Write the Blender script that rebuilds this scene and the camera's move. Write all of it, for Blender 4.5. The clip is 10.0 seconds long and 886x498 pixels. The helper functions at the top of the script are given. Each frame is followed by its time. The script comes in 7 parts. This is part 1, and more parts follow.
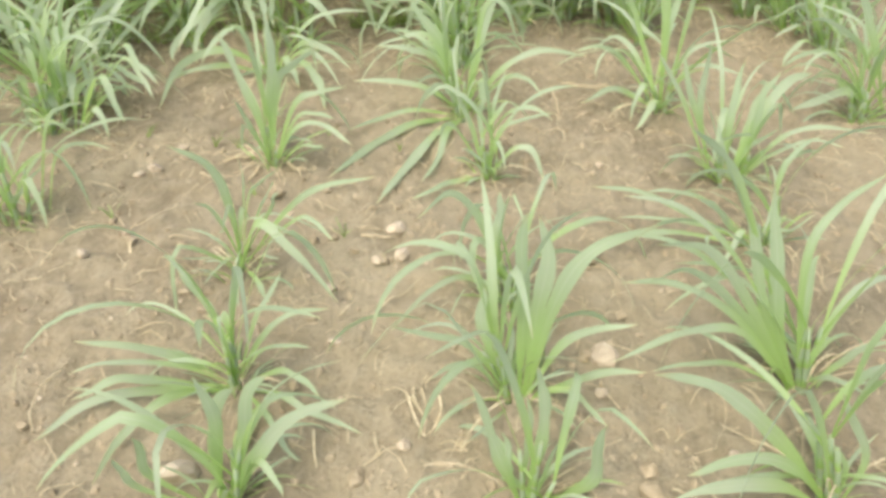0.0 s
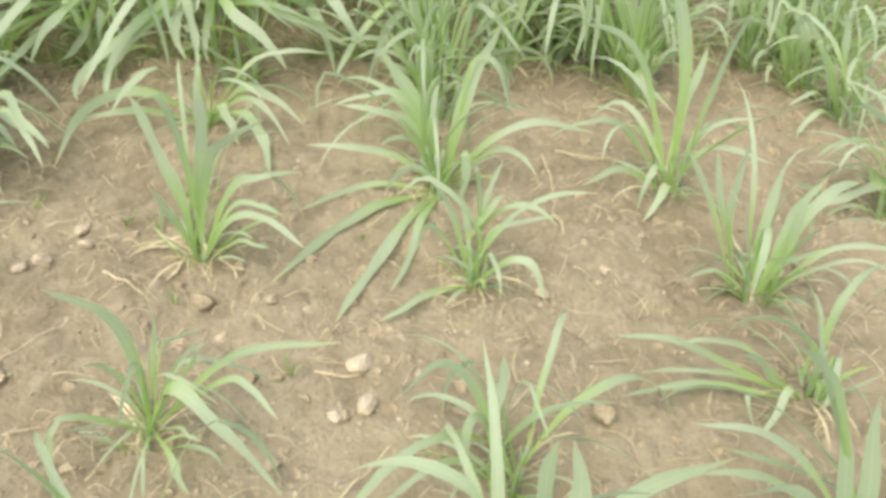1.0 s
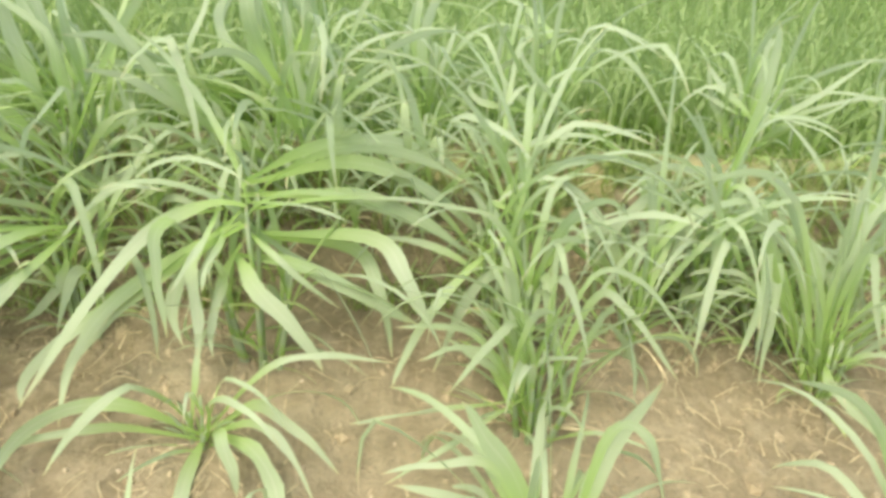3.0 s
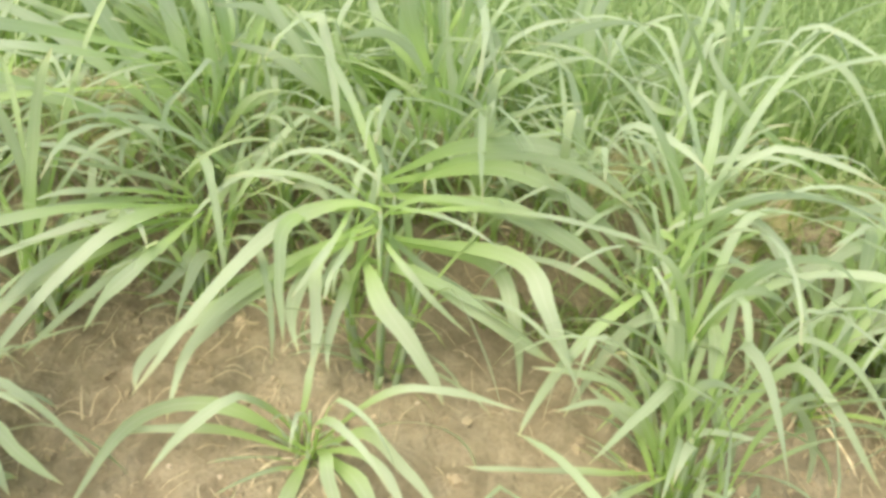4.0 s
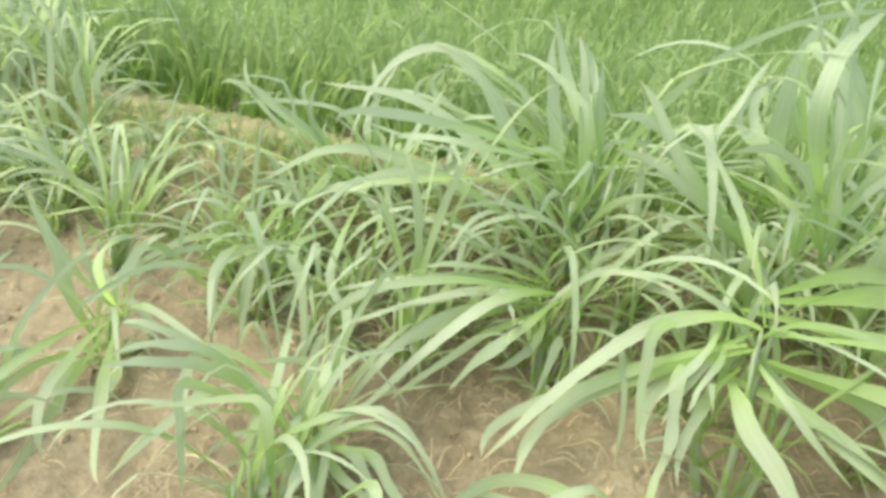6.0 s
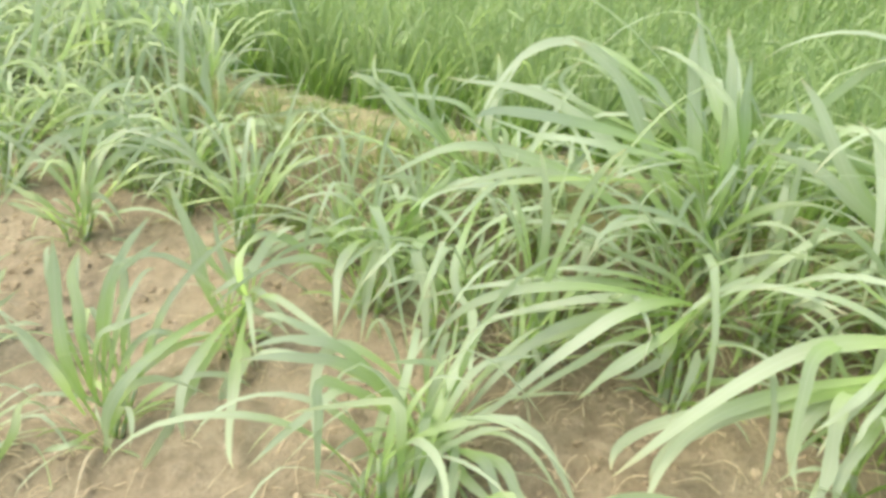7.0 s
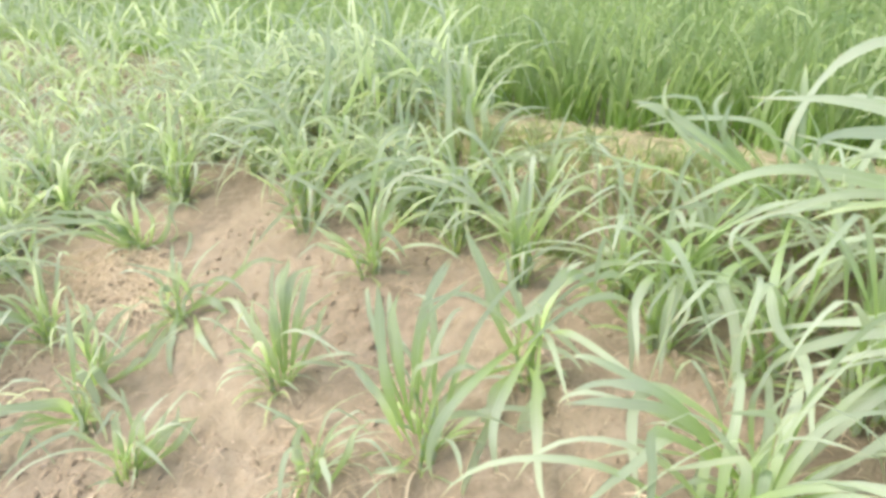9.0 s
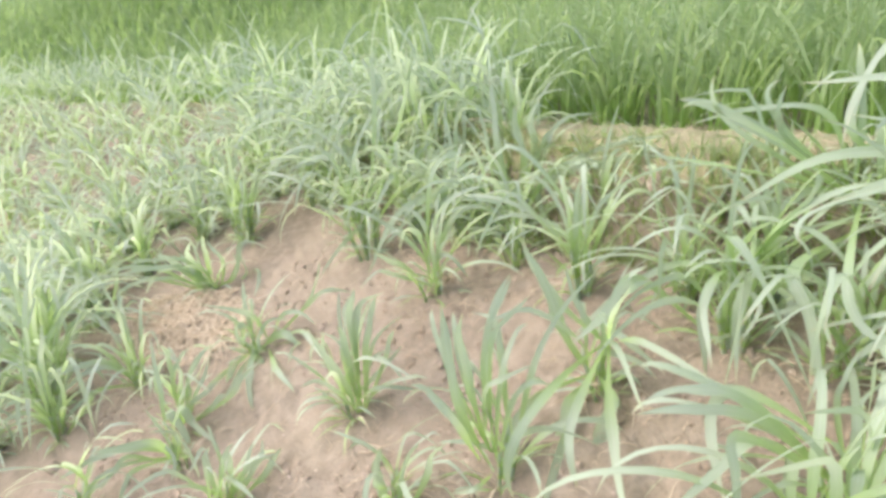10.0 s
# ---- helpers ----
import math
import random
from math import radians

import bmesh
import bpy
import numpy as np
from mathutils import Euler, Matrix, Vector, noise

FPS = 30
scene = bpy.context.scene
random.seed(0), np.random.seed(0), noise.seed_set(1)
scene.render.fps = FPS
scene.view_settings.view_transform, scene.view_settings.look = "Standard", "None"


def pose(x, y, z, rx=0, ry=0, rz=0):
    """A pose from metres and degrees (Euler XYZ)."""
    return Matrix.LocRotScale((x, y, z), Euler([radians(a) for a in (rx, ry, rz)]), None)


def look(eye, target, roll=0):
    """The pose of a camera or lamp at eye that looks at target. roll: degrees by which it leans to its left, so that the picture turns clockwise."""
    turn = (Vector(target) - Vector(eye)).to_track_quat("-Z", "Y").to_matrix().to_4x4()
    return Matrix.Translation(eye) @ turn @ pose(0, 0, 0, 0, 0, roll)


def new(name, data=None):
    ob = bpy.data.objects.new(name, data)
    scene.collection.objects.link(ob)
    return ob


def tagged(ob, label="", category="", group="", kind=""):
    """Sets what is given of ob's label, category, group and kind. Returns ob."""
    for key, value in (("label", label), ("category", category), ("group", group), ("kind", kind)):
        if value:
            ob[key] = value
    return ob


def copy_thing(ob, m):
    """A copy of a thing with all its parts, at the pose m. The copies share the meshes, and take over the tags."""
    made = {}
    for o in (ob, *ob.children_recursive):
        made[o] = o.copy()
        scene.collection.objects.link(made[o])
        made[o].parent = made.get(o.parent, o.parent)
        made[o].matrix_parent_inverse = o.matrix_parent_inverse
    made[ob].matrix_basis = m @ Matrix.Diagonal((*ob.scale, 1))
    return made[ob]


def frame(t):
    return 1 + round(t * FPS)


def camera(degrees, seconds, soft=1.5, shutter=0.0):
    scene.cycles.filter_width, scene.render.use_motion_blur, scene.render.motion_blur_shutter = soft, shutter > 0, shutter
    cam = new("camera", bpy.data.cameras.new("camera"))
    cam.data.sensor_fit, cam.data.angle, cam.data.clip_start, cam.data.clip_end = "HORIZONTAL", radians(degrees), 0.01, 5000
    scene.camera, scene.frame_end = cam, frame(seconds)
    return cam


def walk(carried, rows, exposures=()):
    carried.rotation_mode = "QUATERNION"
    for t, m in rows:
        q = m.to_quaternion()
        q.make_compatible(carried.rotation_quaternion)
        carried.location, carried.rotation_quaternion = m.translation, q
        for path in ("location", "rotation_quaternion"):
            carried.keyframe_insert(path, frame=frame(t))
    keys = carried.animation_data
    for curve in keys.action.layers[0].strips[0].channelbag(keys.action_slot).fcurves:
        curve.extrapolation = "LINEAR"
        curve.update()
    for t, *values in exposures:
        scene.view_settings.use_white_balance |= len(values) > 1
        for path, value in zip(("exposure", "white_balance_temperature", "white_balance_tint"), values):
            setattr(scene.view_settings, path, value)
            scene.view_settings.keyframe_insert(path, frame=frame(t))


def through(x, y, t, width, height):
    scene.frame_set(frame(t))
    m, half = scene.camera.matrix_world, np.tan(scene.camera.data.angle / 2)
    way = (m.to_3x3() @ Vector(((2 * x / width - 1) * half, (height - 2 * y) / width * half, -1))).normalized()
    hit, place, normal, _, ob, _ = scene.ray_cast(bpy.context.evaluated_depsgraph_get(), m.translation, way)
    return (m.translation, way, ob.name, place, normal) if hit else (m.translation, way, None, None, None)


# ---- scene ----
# Slope coordinates: x across the bank, y up the bank, h away from it. SLOPE lays them into the level world.
SLOPE = pose(0, 0, 0, 25, 2, 0)
cam = camera(69.3, 10.0, soft=3.6)
METRES, EYE, TILT = 3.1, 1.5, -43.0
ROWS = [
    (0.0, 0.0, 0.0, 0.0, 0.0, 0.0, -0.0),
    (0.5, -0.0126, 0.0728, 0.0666, -2.84, -0.92, -2.23),
    (1.0, -0.0351, 0.1604, 0.1471, -5.18, -1.76, -2.04),
    (1.5, -0.0226, 0.2397, 0.2446, -3.04, 2.28, -3.8),
    (2.0, -0.027, 0.2991, 0.3011, -1.93, 2.11, -5.78),
    (2.5, -0.0544, 0.3768, 0.3651, -6.82, 4.26, -4.32),
    (3.0, -0.0779, 0.4266, 0.4193, -0.99, 4.06, -6.25),
    (4.5, -0.1394, 0.5028, 0.4572, 14.43, 1.33, -18.28),
    (5.0, -0.1667, 0.4813, 0.445, 21.6, 2.45, -22.35),
    (5.5, -0.1819, 0.4718, 0.4392, 24.09, 3.55, -21.93),
    (6.0, -0.1939, 0.4529, 0.4319, 32.28, 0.95, -23.1),
    (7.5, -0.2637, 0.4257, 0.4298, 44.2, -5.47, -24.63),
    (8.0, -0.2846, 0.4056, 0.4261, 50.67, -7.27, -23.67),
    (8.5, -0.2958, 0.3873, 0.4223, 55.22, -9.04, -22.75),
    (9.0, -0.2965, 0.3737, 0.4219, 60.69, -10.65, -20.46),
    (9.5, -0.2949, 0.3626, 0.428, 64.57, -10.93, -16.78),
    (10.0, -0.2891, 0.3687, 0.4328, 65.19, -10.87, -14.22),
]
EXPOSURES = [(0.0, 1.06, 6200, 4), (1.5, 1.08, 6250, 3), (2.0, 1.19, 6550, 1), (2.5, 1.21, 6700, 0), (3.0, 1.22, 6750, -2), (4.5, 1.25, 6600, 1), (6.0, 1.28, 6350, -1), (8.0, 1.37, 6250, 8), (9.0, 1.42, 6000, 13), (9.5, 1.43, 5800, 18), (9.8, 1.47, 5750, 18), (10.0, 1.34, 5750, 20)]
path = [(t, SLOPE @ pose(0, 0, EYE, TILT) @ pose(METRES * x, METRES * y, METRES * z, 90 + pitch, roll, yaw))
        for t, x, y, z, yaw, pitch, roll in ROWS]
path += [(3.2, look((-0.187, 1.086, 2.215), (-0.285, 3.03, 1.765), 4.7)), (4.3, look((-0.32, 1.295, 2.24), (-0.753, 3.155, 1.604), 10.2))]
walk(cam, sorted(path, key=lambda row: row[0]), EXPOSURES)

# ---- light: a bright overcast sky with a wide, veiled sun ----
world = bpy.data.worlds.new("world")
scene.world = world
world.use_nodes = True
wn = world.node_tree
sky = wn.nodes.new("ShaderNodeTexSky")
sky.sky_type = 'NISHITA'
sky.sun_disc = False
sky.sun_elevation, sky.sun_rotation = radians(50), radians(205)
sky.air_density, sky.dust_density, sky.ozone_density = 1.0, 6.0, 0.6
wn.links.new(sky.outputs["Color"], wn.nodes["Background"].inputs["Color"])
wn.nodes["Background"].inputs["Strength"].default_value = 0.187
sun = new("sun", bpy.data.lights.new("sun", 'SUN'))
sun.data.energy, sun.data.angle, sun.data.color = 0.32, radians(70), (1.0, 0.96, 0.88)
sun.matrix_world = look((0, 0, 0), (0.4, 0.85, -1.1))
scene.view_settings.exposure = 0.0


# ---- materials ----
def material(name):
    m = bpy.data.materials.new(name)
    m.use_nodes = True
    t = m.node_tree
    return m, t, t.nodes["Principled BSDF"], t.nodes["Material Output"]


def node(t, kind, **values):
    n = t.nodes.new(kind)
    for k, v in values.items():
        n.inputs[k].default_value = v
    return n


def ramp(t, source, *stops):
    r = t.nodes.new("ShaderNodeValToRGB")
    e = r.color_ramp.elements
    while len(e) < len(stops):
        e.new(0.5)
    for i, (p, c) in enumerate(stops):
        e[i].position, e[i].color = p, (*c, 1)
    t.links.new(source, r.inputs["Fac"])
    return r.outputs["Color"]


def mixed(t, fac, a, b, blend='MIX'):
    m = t.nodes.new("ShaderNodeMix")
    m.data_type, m.blend_type = 'RGBA', blend
    for sock, v in ((m.inputs["Factor"], fac), (m.inputs["A"], a), (m.inputs["B"], b)):
        if isinstance(v, (int, float)):
            sock.default_value = v
        elif isinstance(v, tuple):
            sock.default_value = (*v, 1)
        else:
            t.links.new(v, sock)
    return m.outputs["Result"]


def scaled(t, source, low, high):
    m = t.nodes.new("ShaderNodeMapRange")
    t.links.new(source, m.inputs["Value"])
    m.inputs["To Min"].default_value, m.inputs["To Max"].default_value = low, high
    return m.outputs["Result"]


def noise_at(t, scale, detail=4.0, rough=0.6, vector=None):
    n = node(t, "ShaderNodeTexNoise", Scale=scale, Detail=detail, Roughness=rough)
    c = vector or t.nodes.new("ShaderNodeTexCoord").outputs["Object"]
    t.links.new(c, n.inputs["Vector"])
    return n.outputs["Fac"]


def bump(t, bsdf, height, strength, distance):
    b = node(t, "ShaderNodeBump", Strength=strength, Distance=distance)
    t.links.new(height, b.inputs["Height"])
    t.links.new(b.outputs["Normal"], bsdf.inputs["Normal"])


def leaf_material(name, dark, light, rib, tip, sheen=0.42, through=0.3):
    """A blade: pale midrib along u = 0.5, dry tip towards v = 1, fine lengthwise veins, lit from behind too."""
    m, t, b, out = material(name)
    uv = t.nodes.new("ShaderNodeUVMap").outputs["UV"]
    sep = t.nodes.new("ShaderNodeSeparateXYZ")
    t.links.new(uv, sep.inputs[0])
    info = t.nodes.new("ShaderNodeObjectInfo").outputs["Random"]
    island = t.nodes.new("ShaderNodeNewGeometry").outputs["Random Per Island"]
    both = node(t, "ShaderNodeMath")
    t.links.new(info, both.inputs[0])
    t.links.new(island, both.inputs[1])
    wrap = t.nodes.new("ShaderNodeMath")
    wrap.operation = 'FRACT'
    t.links.new(both.outputs[0], wrap.inputs[0])
    base = mixed(t, scaled(t, wrap.outputs[0], 0.0, 1.0), dark, light)
    base = mixed(t, scaled(t, noise_at(t, 9.0), 0.0, 0.3), base, tuple(0.8 * c for c in dark))
    stretch = node(t, "ShaderNodeMapping")
    stretch.inputs["Scale"].default_value = (38, 1.5, 1)
    t.links.new(uv, stretch.inputs["Vector"])
    veins = noise_at(t, 1.0, 2.0, 0.5, stretch.outputs["Vector"])
    base = mixed(t, scaled(t, veins, 0.0, 0.25), base, light)
    side = node(t, "ShaderNodeMath")
    side.operation = 'SUBTRACT'
    t.links.new(sep.outputs["X"], side.inputs[0])
    side.inputs[1].default_value = 0.5
    away = node(t, "ShaderNodeMath")
    away.operation = 'ABSOLUTE'
    t.links.new(side.outputs[0], away.inputs[0])
    base = mixed(t, ramp(t, away.outputs[0], (0.0, (0.5,) * 3), (0.04, (0.3,) * 3), (0.1, (0.0,) * 3)), base, rib)
    foot = ramp(t, sep.outputs["Y"], (0.0, (0.88,) * 3), (0.22, (0.6,) * 3), (0.5, (0.0,) * 3))
    base = mixed(t, foot, base, tuple(min(1, c) for c in (light[0] * 0.7, light[1] * 0.9, light[2] * 0.27)))
    dry = ramp(t, sep.outputs["Y"], (0.9, (0.0,) * 3), (1.0, (0.7,) * 3))
    base = mixed(t, dry, base, tip)
    t.links.new(base, b.inputs["Base Color"])
    b.inputs["Roughness"].default_value = sheen
    b.inputs["Specular IOR Level"].default_value = 0.5
    bump(t, b, veins, 0.25, 0.002)
    glow = t.nodes.new("ShaderNodeBsdfTranslucent")
    t.links.new(mixed(t, 1.0, base, (1.0, 1.0, 0.78), 'MULTIPLY'), glow.inputs["Color"])
    mix = node(t, "ShaderNodeMixShader", Fac=through)
    t.links.new(b.outputs[0], mix.inputs[1])
    t.links.new(glow.outputs[0], mix.inputs[2])
    t.links.new(mix.outputs[0], out.inputs["Surface"])
    return m


def soil_material(name, dark, light, grit, strength=0.6):
    m, t, b, out = material(name)
    co = t.nodes.new("ShaderNodeTexCoord").outputs["Object"]
    broad, fine, tiny = noise_at(t, 1.3, 5, 0.6, co), noise_at(t, 14, 6, 0.7, co), noise_at(t, 70, 4, 0.7, co)
    c = mixed(t, ramp(t, broad, (0.36, (0, 0, 0)), (0.66, (1, 1, 1))), dark, light)
    c = mixed(t, ramp(t, fine, (0.42, (0, 0, 0)), (0.72, (0.75,) * 3)), c, grit)
    c = mixed(t, ramp(t, tiny, (0.3, (0.45,) * 3), (0.5, (0, 0, 0))), c, tuple(0.55 * v for v in dark))
    t.links.new(c, b.inputs["Base Color"])
    b.inputs["Roughness"].default_value = 0.95
    b.inputs["Specular IOR Level"].default_value = 0.15
    add = node(t, "ShaderNodeMath")
    t.links.new(fine, add.inputs[0])
    t.links.new(tiny, add.inputs[1])
    bump(t, b, add.outputs[0], strength, 0.03)
    return m


def plain_material(name, dark, light, scale=30, rough=0.8, vary=True):
    m, t, b, out = material(name)
    c = mixed(t, ramp(t, noise_at(t, scale), (0.35, (0, 0, 0)), (0.68, (1, 1, 1))), dark, light)
    if vary:
        info = t.nodes.new("ShaderNodeObjectInfo").outputs["Random"]
        c = mixed(t, scaled(t, info, 0.0, 0.45), c, tuple(0.6 * v for v in dark))
    t.links.new(c, b.inputs["Base Color"])
    b.inputs["Roughness"].default_value = rough
    bump(t, b, noise_at(t, scale * 3), 0.4, 0.004)
    return m


LEAF = leaf_material("fodder_leaf", (0.385, 0.485, 0.30), (0.465, 0.545, 0.395), (0.50, 0.57, 0.44), (0.48, 0.44, 0.26), 0.5, 0.58)
YOUNG = leaf_material("young_leaf", (0.30, 0.42, 0.14), (0.385, 0.49, 0.22), (0.45, 0.54, 0.3), (0.42, 0.42, 0.16), 0.45, 0.45)
RICE = leaf_material("rice_leaf", (0.215, 0.315, 0.11), (0.325, 0.43, 0.185), (0.40, 0.50, 0.26), (0.58, 0.61, 0.36), 0.5, 0.55)
WEED = leaf_material("weed_leaf", (0.20, 0.27, 0.10), (0.33, 0.39, 0.17), (0.40, 0.45, 0.22), (0.45, 0.40, 0.2), 0.6, 0.35)
STRAW = plain_material("dry_straw", (0.42, 0.34, 0.2), (0.66, 0.57, 0.39), 60, 0.8)
SOIL = soil_material("soil", (0.19, 0.155, 0.099), (0.282, 0.236, 0.154), (0.352, 0.302, 0.209), 0.75)
BUND = soil_material("bund_earth", (0.185, 0.185, 0.08), (0.27, 0.25, 0.125), (0.36, 0.315, 0.185))
MUD = soil_material("paddy_mud", (0.12, 0.135, 0.055), (0.17, 0.18, 0.08), (0.21, 0.21, 0.1))
GREEN = soil_material("far_green_crop", (0.12, 0.19, 0.06), (0.17, 0.25, 0.085), (0.21, 0.29, 0.11), 1.0)
STONE = plain_material("pale_stone", (0.36, 0.29, 0.2), (0.5, 0.425, 0.315), 25, 0.85)
CLOD = soil_material("clod", (0.22, 0.176, 0.112), (0.315, 0.258, 0.17), (0.385, 0.325, 0.228), 0.2)


# ---- the ground ----
def n3(x, y, z=0.0):
    return noise.noise(Vector((x, y, z)))


def smooth(a, b, v):
    v = min(1.0, max(0.0, (v - a) / (b - a)))
    return v * v * (3 - 2 * v)


INV = SLOPE.inverted()


def level(x, y, z):
    """The h at which a point over (x, y) of the slope lies at world height z."""
    p = SLOPE @ Vector((x, y, 0))
    return (z - p.z) / (SLOPE.to_3x3() @ Vector((0, 0, 1))).z


def crest(x):
    bend = min(15.0, max(0.0, -7 - x))
    return 4.12 + 0.16 * max(-24, min(x, 4)) - 0.02 * bend * bend + 0.05 * n3(x * 0.7, 3.1)


def field_h(x, y):
    far = max(0.0, -x - 4.5)
    h = 0.022 * min(far, 16) ** 1.8 - 0.02
    h += 0.03 * n3(x * 1.6, y * 1.6)
    worked = smooth(-0.6, 0.5, y) * smooth(-8.5, -4.8, x) * smooth(3.2, 2.2, x)
    h += worked * (0.022 * n3(x * 5, y * 5, 2) + 0.018 * n3(x * 13, y * 13, 4) + 0.012 * n3(x * 26, y * 26, 6) + 0.007 * abs(n3(x * 45, y * 45, 8)))
    return h


def ground_h(x, y):
    c, f = crest(x), field_h(x, y)
    top = level(x, y, 1.97 + 0.02 * max(-6, min(3, x))) + 0.03 * n3(x * 4, y * 4, 7) + 0.018 * n3(x * 11, y * 11, 9) + 0.01 * n3(x * 27, y * 27, 3)
    far = max(0.0, y - c - 0.45) * 0.2 + max(0.0, y - c - 4) * 0.14 + max(0.0, -x - 17) * 0.22
    paddy = level(x, y, 1.82 + min(far, 40.0)) + 0.012 * n3(x * 6, y * 6, 5)
    f = min(f, top - 0.04)
    h = f + (top - f) * smooth(c - 0.62, c - 0.08, y)
    h += (paddy - h) * smooth(c + 0.22, c + 0.45, y)
    return h + (level(x, y, -1.2) - h) * smooth(-1.5, -3.5, y)


def on_ground(x, y, lift=0.0):
    return SLOPE @ Vector((x, y, ground_h(x, y) + lift))


def steps(*spans):
    out = []
    for a, b, d in spans:
        n = max(1, round((b - a) / d))
        out += [a + (b - a) * i / n for i in range(n)]
    return out + [spans[-1][1]]


def build_ground():
    xs = steps((-400, -60, 40), (-60, -18, 6), (-18, -8, 0.4), (-8, -4.4, 0.06), (-4.4, -2.0, 0.025), (-2.0, 1.9, 0.016), (1.9, 2.6, 0.04), (2.6, 6, 0.2), (6, 60, 6), (60, 400, 40))
    ys = steps((-400, -60, 40), (-60, -5, 4), (-5, 0, 0.2), (0, 0.5, 0.07), (0.5, 3.1, 0.016), (3.1, 4.9, 0.03), (4.9, 8, 0.2), (8, 60, 5), (60, 400, 40))
    verts = [SLOPE @ Vector((x, y, ground_h(x, y))) for y in ys for x in xs]
    w = len(xs)
    faces, slots = [], []
    for j in range(len(ys) - 1):
        for i in range(w - 1):
            a = j * w + i
            faces.append((a, a + 1, a + 1 + w, a + w))
            x, y = (xs[i] + xs[i + 1]) / 2, (ys[j] + ys[j + 1]) / 2
            c = crest(x) + 0.1 * n3(x * 3, y * 3, 1)
            slots.append(3 if y > c + 3.5 or x < -19 else 0 if y < c - 0.3 else (1 if y < c + 0.33 else 2))
    me = bpy.data.meshes.new("ground")
    me.from_pydata(verts, [], faces)
    for m in (SOIL, BUND, MUD, GREEN):
        me.materials.append(m)
    me.polygons.foreach_set("material_index", slots)
    me.polygons.foreach_set("use_smooth", [True] * len(faces))
    return tagged(new("ground", me), "bare brown soil bank rising to a low earth bund beside a paddy", "ground", kind="structure")


build_ground()


# ---- leaves and plants ----
def blade_data(rng, curve, width, n=12, fold=0.2, twist=0.9, foot=0.24, verts=None, faces=None, uvs=None, roll=None):
    """One folded, tapering blade along curve(s), s from 0 to 1, added to lists of vertices, faces and uvs."""
    verts, faces, uvs = ([] if v is None else v for v in (verts, faces, uvs))
    start = len(verts)
    roll0, roll1 = rng.uniform(-0.75, 0.75), rng.uniform(-twist, twist)
    if roll is not None:
        roll0, roll1 = roll, 0.3 * roll1
    wob, phase = rng.uniform(0.05, 0.2), rng.uniform(0, 6)
    wave = rng.uniform(11, 19)
    a, d = curve(0), curve(1)
    heading = Vector((d.x - a.x, d.y - a.y, 0))
    across = Vector((-heading.y, heading.x, 0)).normalized() if heading.length > 1e-4 else Vector((1, 0, 0))
    flat = min((k / n for k in range(n + 1)), key=lambda v: abs((curve(min(1, v + 0.02)) - curve(max(0, v - 0.02))).normalized().z))
    tan = (curve(min(1, flat + 0.02)) - curve(max(0, flat - 0.02))).normalized()
    sign = 1 if (across - tan * across.dot(tan)).cross(tan).z > 0 else -1
    for i in range(n + 1):
        s = i / n
        p = curve(s)
        tan = (curve(min(1, s + 0.02)) - curve(max(0, s - 0.02))).normalized()
        side = (across - tan * across.dot(tan)).normalized()
        nor = side.cross(tan) * sign
        ang = roll0 + roll1 * s + 0.18 * math.sin(phase * 2 + 9 * s)
        side, nor = side * math.cos(ang) + nor * math.sin(ang), nor * math.cos(ang) - side * math.sin(ang)
        p = p + side * (0.2 * width * s * math.sin(phase + 8 * s))
        w = width * 0.5 * (foot + (1 - foot) * smooth(0, 0.42, s)) * (1 - s ** 3.6) ** 0.8
        w *= 1 + 0.16 * math.sin(3 * phase + 6.5 * s) * s
        wl, wr = w * (1 + wob * math.sin(phase + wave * s)), w * (1 + wob * math.sin(1.7 * phase + 1.3 * wave * s))
        if i == n:
            wl = wr = width * 0.02
        f = fold * w * (1 - 0.6 * s)
        ripple = 0.5 * wob * w
        verts += [p - side * wl + nor * (f + ripple * math.sin(2 * phase + wave * s)), p, p + side * wr + nor * (f + ripple * math.sin(phase - 1.2 * wave * s))]
        if i:
            q = start + 3 * (i - 1)
            for k in (0, 1):
                faces.append((q + k, q + k + 1, q + k + 4, q + k + 3))
                uvs += [(k / 2, (i - 1) / n), (k / 2 + 0.5, (i - 1) / n), (k / 2 + 0.5, s), (k / 2, s)]
    return verts, faces, uvs


def blade_mesh(name, verts, faces, uvs, mat):
    me = bpy.data.meshes.new(name)
    me.from_pydata(verts, [], faces)
    me.uv_layers.new(name="UVMap").data.foreach_set("uv", [v for uv in uvs for v in uv])
    me.polygons.foreach_set("use_smooth", [True] * len(faces))
    me.materials.append(mat)
    return me


def through_points(a, m, tip):
    """A smooth arc from a over m to tip."""
    q = 2 * m - (a + tip) / 2
    return lambda s: a * (1 - s) ** 2 + q * (2 * s * (1 - s)) + tip * s * s


def through_four(a, b, c, tip):
    """A smooth line from a through b and c to tip."""
    pts = [2 * a - b, a, b, c, tip, 2 * tip - c]

    def curve(s):
        i = min(2, int(s * 3))
        u = s * 3 - i
        p, q, r, t = pts[i:i + 4]
        return 0.5 * (2 * q + (r - p) * u + (2 * p - 5 * q + 4 * r - t) * u * u + (3 * q - p - 3 * r + t) * u ** 3)
    return curve


